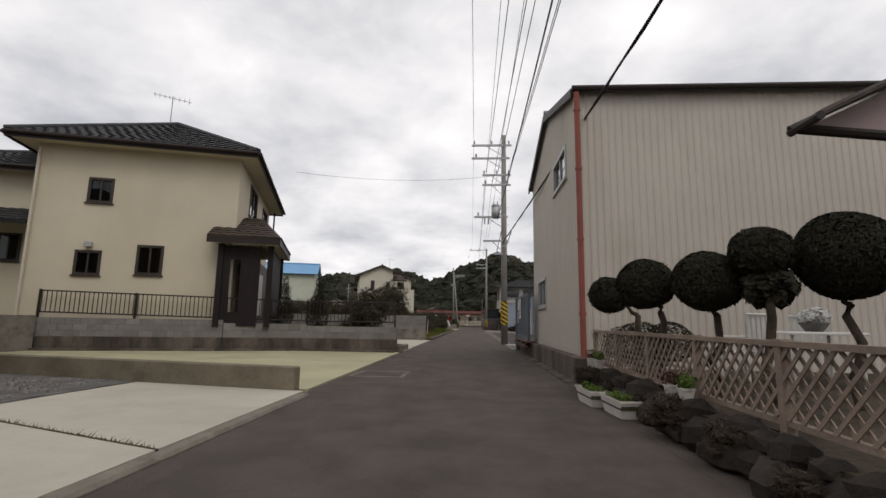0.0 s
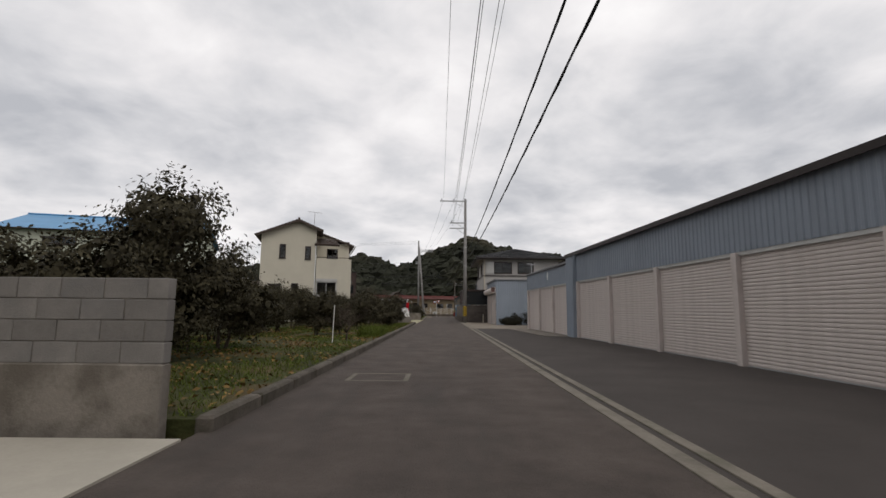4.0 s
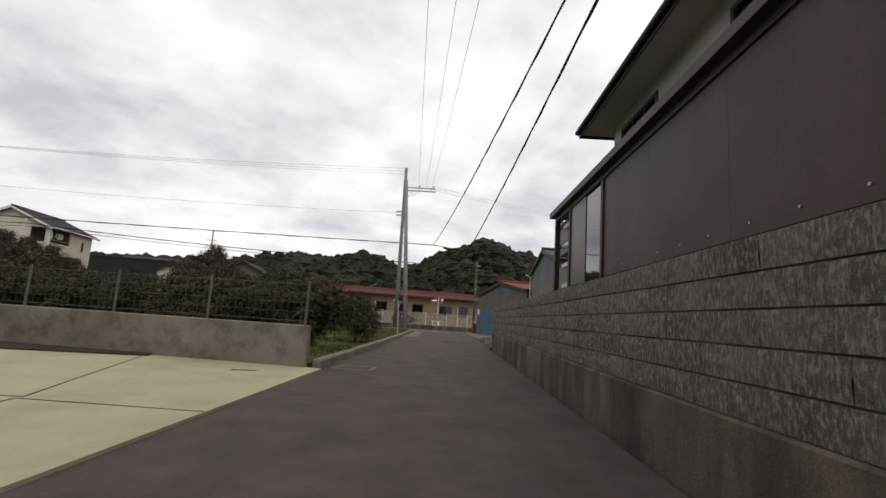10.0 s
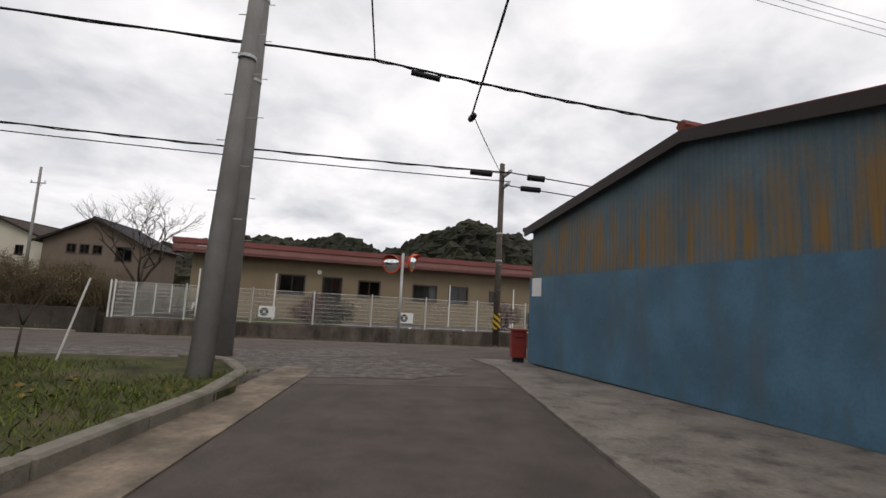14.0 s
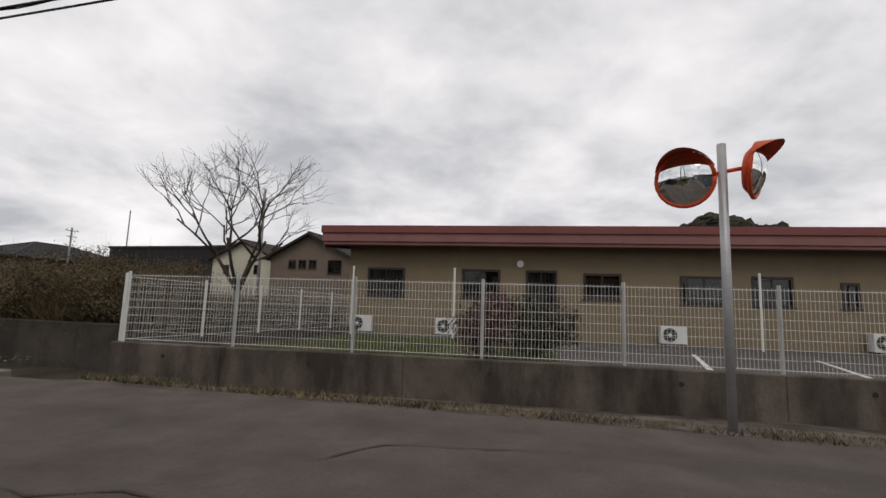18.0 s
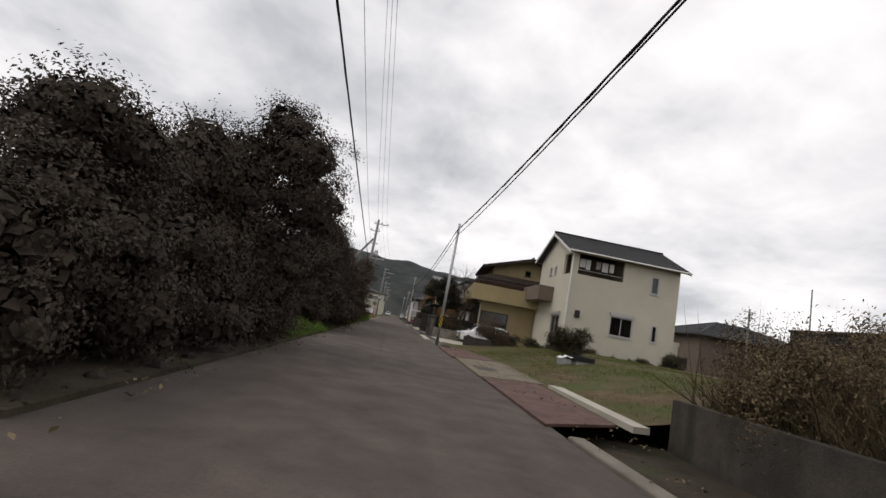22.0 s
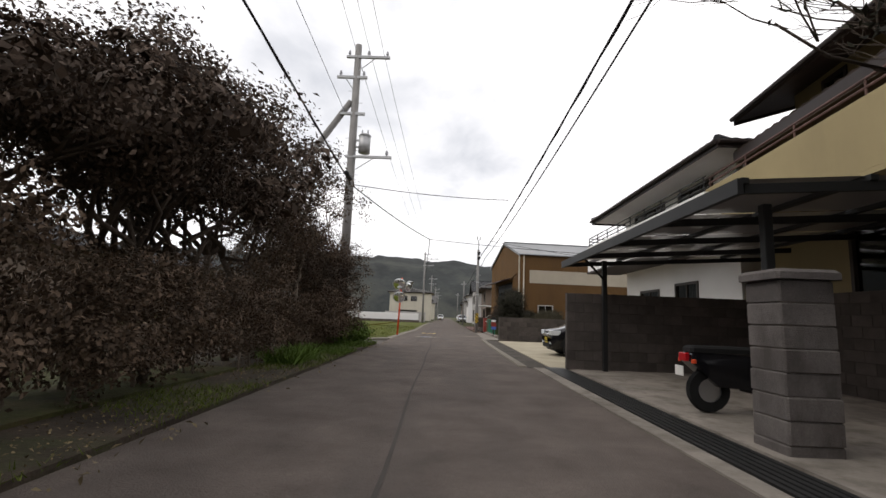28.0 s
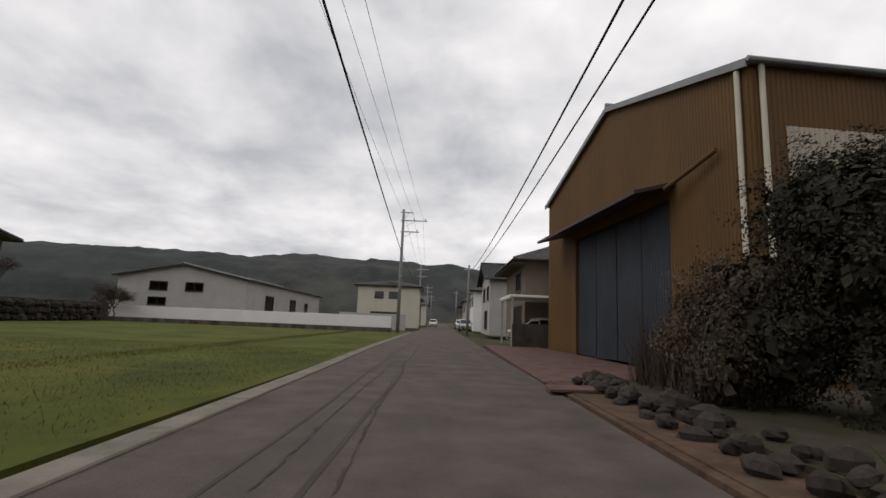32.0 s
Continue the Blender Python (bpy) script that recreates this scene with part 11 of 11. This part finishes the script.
# planters and pots below the lattice, chairs in the garden
for i, (u, v) in enumerate(((1.7, 13.0), (1.56, 13.75))):
    pb = thing("planter_box", at1(u, v, 0.0, 4), "white plastic planter box standing on the lane's edge", "planter", "planter boxes")
    g = Geo()
    for (w0, l0, z0), (w1, l1, z1) in (((0.09, 0.28, 0), (0.12, 0.33, 0.18)), ((0.13, 0.34, 0.18), (0.13, 0.34, 0.2)), ((0.11, 0.32, 0.2), (0.11, 0.32, 0.14))):
        lo = [(-w0, -l0, z0), (w0, -l0, z0), (w0, l0, z0), (-w0, l0, z0)]
        hi = [(-w1, -l1, z1), (w1, -l1, z1), (w1, l1, z1), (-w1, l1, z1)]
        g.add(lo + hi, [(k, (k + 1) % 4, 4 + (k + 1) % 4, 4 + k) for k in range(4)])
    part("trough", g, TERRACOTTA, pb)
    part("soil", Geo().box(-0.11, -0.32, 0.1, 0.11, 0.32, 0.15), SOIL, pb)
    part("seedlings", crown_mesh("seedlings", np.random.default_rng(200 + i), [(0, -0.2, 0.2, 0.1, 0.12, 0.06), (0, 0.15, 0.2, 0.1, 0.12, 0.06)], 260, 0.05, LEAF_GREEN), LEAF_GREEN, pb)
for i, (u, v, z) in enumerate(((1.9, 12.0, 0.4), (1.93, 11.75, 0.4), (1.92, 15.2, 0.42), (1.93, 14.8, 0.42))):
    fp = thing("flower_pot", at1(u, v, z - 0.06) @ Matrix.Diagonal((0.72, 0.72, 0.72, 1)), "small white flower pot with a plant", "flower pot", "flower pots")
    part("pot", Geo().cyl((0, 0, 0), (0, 0, 0.16), 0.07, 0.1, 14, False).cyl((0, 0, 0.16), (0, 0, 0.18), 0.11, 0.11, 14), TERRACOTTA, fp)
    part("plant", crown_mesh("plant", np.random.default_rng(210 + i), [(0, 0, 0.26, 0.12, 0.12, 0.1)], 260, 0.05, LEAF_GREEN if i % 2 else LEAF_RED), LEAF_GREEN, fp)
chairs = None
for i, (u, v, rz) in enumerate(((3.75, 14.1, 200), (5.0, 14.7, 150))):
    if i == 0:
        ga = thing("garden_chair", at1(u, v, 0.28, rz), "white plastic garden chair behind the lattice", "chair", "garden chairs")
        part("seat", Geo().box(-0.22, -0.22, 0.38, 0.22, 0.22, 0.42, 0.02), TRIM_WHITE, ga)
        for x in (-0.19, 0.19):
            for y in (-0.19, 0.19):
                part("leg", Geo().cyl((x * 1.1, y * 1.1, 0), (x, y, 0.38), 0.02, 0.025, 8), TRIM_WHITE, ga)
            part("armrest", Geo().box(x - 0.03, -0.22, 0.6, x + 0.03, 0.2, 0.63, 0.01), TRIM_WHITE, ga)
        for k in range(5):
            part("back_slat", Geo().box(-0.2 + 0.085 * k, 0.2, 0.42, -0.14 + 0.085 * k, 0.225, 0.9), TRIM_WHITE, ga)
        part("back_rim", Geo().tube([(-0.22, 0.21, 0.42), (-0.22, 0.24, 0.92), (0.22, 0.24, 0.92), (0.22, 0.21, 0.42)], 0.022, 8), TRIM_WHITE, ga)
    else:
        copy_thing(ga, at1(u, v, 0.28, rz))
gt = thing("garden_table", at1(4.5, 13.9, 0.28), "white garden table with a flower bowl beside it", "table")
part("top", Geo().box(-0.5, -0.35, 0.66, 0.5, 0.35, 0.7, 0.02), TRIM_WHITE, gt)
for x in (-0.42, 0.42):
    for y in (-0.28, 0.28):
        part("leg", Geo().cyl((x, y, 0), (x, y, 0.66), 0.02), TRIM_WHITE, gt)
fb = thing("flower_bowl", at1(4.55, 13.9, 0.98), "pale bowl of white flowers on the table", "flower pot")
part("bowl", Geo().cyl((0, 0, 0), (0, 0, 0.12), 0.1, 0.18, 16), BLOCK_GREY, fb)
part("blossom", crown_mesh("blossom", np.random.default_rng(230), [(0, 0, 0.2, 0.2, 0.2, 0.1)], 500, 0.06, PAPER), PAPER, fb)

# brown canopy over the garden, seen against the barn
cn = thing("garden_canopy", at1(0, 0), "dark brown framed canopy with smoked panels over the garden", "canopy")
part("eave_beam", Geo().tube([(2.95, 11.5, 2.84), (6.5, 11.5, 2.5)], 0.05, 8), TRIM_DARK, cn)
part("roof_panel", Geo().add([(2.98, 11.52, 2.9), (6.5, 11.52, 4.6), (6.5, 11.2, 4.6), (2.98, 11.2, 2.9), (2.98, 11.52, 2.87), (6.5, 11.52, 4.57), (6.5, 11.2, 4.57), (2.98, 11.2, 2.87)], [(0, 1, 2, 3), (7, 6, 5, 4), (0, 4, 5, 1), (2, 6, 7, 3), (0, 3, 7, 4)]), PVC, cn)
# opaque end panel, lighter than PVC: daylight coming through is painted in
part("gable_panel", Geo().add([(3.05, 11.5, 2.86), (6.5, 11.5, 4.5), (6.5, 11.5, 2.55), (3.05, 11.49, 2.86), (6.5, 11.49, 4.5), (6.5, 11.49, 2.55)], [(0, 1, 2), (5, 4, 3)]), mk("backlit_rose_panel", (0.34, 0.25, 0.25), 0.4, 0.1, 2.0, 20, 0.0), cn, "rose end panel, light coming through it put into the colour")
part("eave_rail", Geo().tube([(2.92, 11.55, 2.86), (6.5, 11.55, 4.55)], 0.03, 8), TRIM_DARK, cn)
part("gutter", Geo().tube([(2.96, 11.6, 2.84), (2.96, 11.2, 2.84)], 0.04, 8), TRIM_DARK, cn)
for v in (11.3,):
    part("post", Geo().box(6.3, v - 0.04, 0.2, 6.38, v + 0.04, 4.45), TRIM_DARK, cn)

# air-conditioning units, crates and other small things
def ac_unit(m, label="pale outdoor air-conditioning unit standing by the wall"):
    a = thing("ac_unit", m, label, "air conditioner", "outdoor units")
    part("casing", Geo().box(-0.4, -0.14, 0.06, 0.4, 0.14, 0.62, 0.015), STEEL_WHITE, a)
    part("fan_grille", Geo().disc((-0.12, -0.146, 0.34), (0, 1, 0), 0.22, 0.012, 24), STEEL_BLACK, a)
    part("fan_hub", Geo().disc((-0.12, -0.155, 0.34), (0, 1, 0), 0.06, 0.012, 14), STEEL_WHITE, a)
    for k in range(5):
        part("guard_bar", Geo().box(-0.34, -0.158, 0.16 + 0.09 * k, 0.1, -0.15, 0.168 + 0.09 * k), STEEL_WHITE, a)
    for x in (-0.3, 0.3):
        part("foot", Geo().box(x - 0.05, -0.16, 0, x + 0.05, 0.16, 0.06), RUBBER, a)
    return a


for x in (1.2, 4.35, 11.8, 17.9):
    ac_unit(KM @ pose(x, 0.05, 0.14))
ac_unit(at2(10.0, 36.0, 0.72, -90))
cr = thing("crate_stack", at1(9.2, 66.9, 0.02), "stack of dark plastic crates by the garage", "crates")
for k in range(3):
    g = Geo()
    prof = [(0.27, 0.17, 0.0), (0.3, 0.2, 0.28), (0.32, 0.22, 0.28), (0.32, 0.22, 0.31), (0.28, 0.18, 0.31), (0.25, 0.15, 0.03)]
    vs = [(sx * x, sy * y, 0.33 * k + z) for x, y, z in prof for sx, sy in ((-1, -1), (1, -1), (1, 1), (-1, 1))]
    g.add(vs, [(j * 4 + i, j * 4 + (i + 1) % 4, (j + 1) * 4 + (i + 1) % 4, (j + 1) * 4 + i) for j in range(5) for i in range(4)] + [(3, 2, 1, 0), (20, 21, 22, 23)])
    part("crate", g, STEEL_BLUEGREY, cr)
tb = thing("wash_tub", at2(6.95, 24.2, 0.45, 12), "black shallow tub on white blocks with a white sheet beside it", "tub")
part("block", Geo().box(-0.1, -0.2, -0.05, 0.5, 0.2, 0.2, 0.02), TRIM_WHITE, tb, "white foam block")
tub = Geo().box(-0.25, -0.3, 0.2, 0.65, 0.3, 0.23)
for q in ((-0.25, -0.3, 0.65, -0.27), (-0.25, 0.27, 0.65, 0.3), (-0.25, -0.27, -0.22, 0.27), (0.62, -0.27, 0.65, 0.27)):
    tub.box(q[0], q[1], 0.23, q[2], q[3], 0.38, 0.006)
part("tub", tub, STEEL_BLACK, tb)
sv = [(-0.75 + 0.13 * i, -0.2 + 0.1 * k, 0.3 + 0.09 * noise.noise(Vector((i * 0.8, k * 0.8, 5))) - 0.05 * (2 - i if i < 2 else 0)) for i in range(5) for k in range(5)]
part("sheet", Geo().add(sv + [(x, y, z - 0.012) for x, y, z in sv], [(i * 5 + k, (i + 1) * 5 + k, (i + 1) * 5 + k + 1, i * 5 + k + 1) for i in range(4) for k in range(4)] + [(25 + i * 5 + k, 25 + i * 5 + k + 1, 25 + (i + 1) * 5 + k + 1, 25 + (i + 1) * 5 + k) for i in range(4) for k in range(4)]), PAPER, tb, "crumpled white sheet")
part("trestle", Geo().box(-0.7, -0.18, -0.05, -0.3, 0.18, 0.2, 0.01), STEEL_GREY, tb)
ps = thing("garden_stake", at1(-3.6, 45.5, 0.09), "thin pale stake in the orchard grass", "stake")
part("stake", Geo().cyl((0, 0, 0), (0.03, 0, 1.15), 0.014), TRIM_WHITE, ps)
sh_ = thing("plastic_sheet", at1(-3.3, 51.4, 0.1), "crumpled pink plastic sheet in the weeds", "plastic sheet")
g = Geo()
vs = [(0.12 * i - 0.36, 0.12 * k - 0.36, 0.06 + 0.1 * abs(noise.noise(Vector((i * 0.7, k * 0.7, 2))))) for i in range(7) for k in range(7)]
g.add(vs, [(i * 7 + k, i * 7 + k + 1, (i + 1) * 7 + k + 1, (i + 1) * 7 + k) for i in range(6) for k in range(6)])
part("sheet", g, plain("pink_plastic", (0.42, 0.12, 0.16), 0.4), sh_)
fl = thing("flood_light", at1(-2.62, 99.6, 0.1), "small flood light on a thin pole in the verge", "lamp")
part("pole", Geo().cyl((0, 0, -0.1), (-0.12, 0.35, 1.75), 0.02), STEEL_GREY, fl)
part("lamp_head", Geo().box(-0.13, 0.3, 1.72, 0.11, 0.37, 1.88, 0.012), STEEL_BLACK, fl)
part("bracket", Geo().tube([(-0.08, 0.3, 1.4), (0.04, 0.33, 1.72)], 0.012, 5), STEEL_GREY, fl)
for u, v, du in ((-5.56, 109.34, 0.36), (-7.0, 109.5, -0.25)):
    sk = thing("garden_stake", at1(u, v, 0.1), "slanting white stake in the corner verge", "stake", "verge stakes")
    part("stake", Geo().cyl((0, 0, -0.1), (du, 0, 1.25), 0.016), TRIM_WHITE, sk)
bare_tree("sapling", at1(-6.1, 109.3, 0.1), "thin leafless sapling between two stakes", 1.7, 33, 0.5, 0.02, 0.5, 4)
dp = thing("drain_pipe", at1(0, 0), "pale pipes standing at the foot of the dark wall", "pipe")
part("pipe", Geo().tube([(3.62, 75.0, 0.0), (3.62, 75.0, 0.72)], 0.05, 10), PIPE_PALE, dp)
part("pipe_cap", Geo().cyl((3.62, 75.0, 0.72), (3.62, 75.0, 0.76), 0.06, 0.06, 10), STEEL_GREY, dp)
mh = thing("manhole_cover", at1(-4.6, 71.6, 0.03), "round iron cover set in the pale drive", "manhole cover")
part("rim", Geo().disc((0, 0, 0.003), (0, 0, 1), 0.33, 0.01, 28), CONCRETE, mh)
part("lid", Geo().disc((0, 0, 0.006), (0, 0, 1), 0.28, 0.014, 28), CONCRETE_DARK, mh)

# ---- pieces: shutter slats and wall blocks ----
random.seed(9)
slat_mesh = {}
for owner, x, y0, y1, z0, z1, pitch in SHUTTERS:
    key = (round(y1 - y0, 3), pitch)
    if key not in slat_mesh:
        prof = ((0.0, 0.0), (-0.012, 0.012), (-0.016, pitch * 0.5), (-0.012, pitch - 0.014), (0.0, pitch - 0.003), (0.004, pitch))
        g = Geo().add([(px, 0, pz) for px, pz in prof] + [(px, y1 - y0, pz) for px, pz in prof], [(i, i + 1, i + 7, i + 6) for i in range(5)])
        slat_mesh[key] = g.mesh("shutter_slat", SHUTTER)
    z = z0
    while z + pitch < z1 + 0.02:
        ob = part("shutter_slat", slat_mesh[key], SHUTTER, owner)
        ob.location = (x, y0, z)
        z += pitch
    part("bottom_bar", Geo().box(x - 0.02, y0, z0 - 0.02, x + 0.01, y1, z0 + 0.002), STEEL_GREY, owner)


def split_block(l, th, h, seed):
    """A block with a broken, upright-ribbed face towards the lane."""
    rng = random.Random(seed * 7 + int(l * 1000))
    n, lo, hi = max(int(l / 0.028), 2), 0.007, h - 0.007
    g = Geo()
    xs = [l * i / n for i in range(n + 1)]
    zs = [lo, lo + (hi - lo) * rng.uniform(0.3, 0.45), lo + (hi - lo) * rng.uniform(0.6, 0.75), hi]
    face = []
    for i, x in enumerate(xs):
        rib = 0.008 * (i % 2) if 0 < i < n else 0.003
        face += [(x, th / 2 + rib + (rng.uniform(-0.004, 0.006) if 0 < k < 3 else -0.004), z) for k, z in enumerate(zs)]
    g.add(face, [(i * 4 + k, i * 4 + k + 1, i * 4 + k + 5, i * 4 + k + 4) for i in range(n) for k in range(3)])
    g.add([(x, y, z) for x in (0.001, l - 0.001) for y in (-th / 2, th / 2 - 0.004) for z in (lo, hi)], [(0, 1, 3, 2), (4, 6, 7, 5), (0, 2, 6, 4), (1, 5, 7, 3), (0, 4, 5, 1)])
    return g


def block_wall(name, m, a, b, z0, z1, th, material, label, bl=0.4, bh=0.2, cap=0.0, bond=0.5, gap=0.004, split=False):
    """A wall of concrete blocks in courses with recessed joints, each block a piece."""
    d = Vector((b[0] - a[0], b[1] - a[1]))
    l = d.length
    rot = math.degrees(math.atan2(d.y, d.x))
    n = max(round((z1 - z0 - cap) / bh), 1)
    h = (z1 - z0 - cap) / n
    root = setting(name, Geo().box(0.02, -th / 2 + 0.012, z0, l - 0.02, th / 2 - 0.012, z1 - 0.01), {BLOCK_DARK: BLOCK_DARK, BLOCK_GREY: CONCRETE}.get(material, CONCRETE_DARK), m @ pose(a[0], a[1], 0, 0, 0, rot), label, "wall")
    shared = {}
    for k in range(n):
        x = -bl * bond * (k % 2)
        while x < l - 0.02:
            s, e = max(x, 0), min(x + bl, l)
            key = round(e - s, 3)
            if e - s > 0.03:
                if split:
                    key = (key, random.randrange(4))
                if split and key not in shared:
                    shared[key] = split_block(e - s, th, h, key[1]).mesh("block", material)
                if key not in shared:
                    shared[key] = Geo().box(gap, -th / 2, 0.005, e - s - gap, th / 2, h - 0.005, 0.006).mesh("block", material)
                ob = part("block", shared[key], material, root)
                ob.location = (s, random.uniform(-0.003, 0.003), z0 + k * h)
            x += bl
    if cap:
        c = round(l / 0.6)
        me = Geo().box(0.003, -th / 2 - 0.02, 0, l / c - 0.003, th / 2 + 0.02, cap, 0.012).mesh("cap_block", material)
        for i in range(c):
            part("cap_block", me, material, root).location = (i * l / c, 0, z1 - cap)
    return root


block_wall("street_block_wall", R1, (1.84, 75.15), (1.87, 94.4), 0.56, 1.65, 0.15, BLOCK, "weathered split-face block wall along the lane", 1.2, 0.2, 0.0, 0.5, 0.0008, True)
block_wall("retaining_blocks", R1, (-2.52, 23.12), (-5.6, 23.12), 0.44, 0.84, 0.2, BLOCK_GREY, "stained grey block courses of the retaining wall", 0.4, 0.2)
block_wall("boundary_blocks", R1, (-2.7, 34.9), (-12, 35.04), 0.62, 1.39, 0.12, BLOCK_GREY, "grey block courses of the boundary wall", 0.4, 0.2)
block_wall("return_block_wall", R1, (2.0, 75.02), (4.0, 75.02), 0.02, 1.6, 0.1, BLOCK_DARK, "dark block wall behind the utility pole", 0.4, 0.2)
block_wall("gate_block_wall", R2, (2.85, 41.5), (2.85, 43.9), 0.7, 1.33, 0.14, BLOCK_STAINED, "weathered grey block wall of the garden", 0.4, 0.2, 0.07)
block_wall("carport_wall", R2, (2.56, 52.72), (7.0, 52.74), 0.02, 1.72, 0.14, BLOCK_DARK, "dark block wall closing the carport", 0.4, 0.2)
lo = [(4.6, 65.1), (5.75, 65.05), (9.0, 62.7), (12.5, 63.6), (12.5, 67.2), (5.75, 65.6)]
hi = [0.035, 0.45, 0.45, 0.45, 0.45, 0.45]
n = len(lo)
setting("drive_ramp", Geo().add([(x, y, -0.05) for x, y in lo] + [(x, y, z) for (x, y), z in zip(lo, hi)],
    [tuple(reversed(range(n))), (n, n + 1, 2 * n - 1), tuple(range(n + 1, 2 * n))] + [(i, (i + 1) % n, n + (i + 1) % n, n + i) for i in range(n)]), CONCRETE_STAINED, R2, "stained concrete ramp and landing along the wall", "ramp")
bd = thing("leaning_board", at2(7.6, 65.3, 0.45, -12), "pale grey board leaning against the block wall", "board")
part("board", Geo().add([(-0.28, 0, 0), (0.28, 0, 0), (0.28, 0.22, 0.62), (-0.28, 0.22, 0.62), (-0.28, 0.02, 0), (0.28, 0.02, 0), (0.28, 0.24, 0.62), (-0.28, 0.24, 0.62)], [(0, 1, 2, 3), (7, 6, 5, 4), (0, 4, 5, 1), (1, 5, 6, 2), (2, 6, 7, 3), (3, 7, 4, 0)]), FRAME_LIGHT, bd)
block_wall("drive_block_wall", R2, (2.4, 65.0), (8.3, 66.4), 0.08, 1.15, 0.13, BLOCK_DARK, "dark block wall at the end of the drive", 0.4, 0.2)
for u, v, w in ((2.98, 46.2, 0.24), (2.98, 44.1, 0.16)):
    gp = thing("gate_pillar", at2(u, v, 0.0), "grey rough-faced block gate pillar with a cap", "pillar", "gate pillars")
    me = Geo().box(-w, -w, 0.004, w, w, 0.196, 0.014).mesh("block", BLOCK_STAINED)
    part("core", Geo().box(0.015 - w, 0.015 - w, -0.1, w - 0.015, w - 0.015, 1.5), CONCRETE_DARK, gp)
    for k in range(8):
        part("block", me, BLOCK_STAINED, gp).location = (random.uniform(-0.005, 0.005), random.uniform(-0.005, 0.005), 0.2 * k - 0.08)
    part("cap", Geo().box(-w - 0.05, -w - 0.05, 1.52, w + 0.05, w + 0.05, 1.61, 0.03), BLOCK_STAINED, gp)

block_wall("retaining_blocks_bend", R1, (-5.6, 23.12), (-8.0, 22.2), 0.44, 0.9, 0.2, BLOCK_GREY, "stained grey block courses of the retaining wall", 0.4, 0.23)
block_wall("retaining_blocks_end", R1, (-8.0, 22.2), (-13.0, 20.75), 0.44, 1.0, 0.2, BLOCK_GREY, "stained grey block courses of the retaining wall", 0.4, 0.19)
block_wall("porch_block_wall", R2, (4.65, 44.0), (4.65, 46.2), 0.05, 1.5, 0.14, BLOCK_DARK, "dark block wall behind the gate pillars", 0.4, 0.2)
block_wall("carport_back_wall", R2, (6.7, 46.3), (6.7, 52.6), 0.02, 1.75, 0.14, BLOCK_DARK, "dark block wall along the back of the carport", 0.4, 0.2)
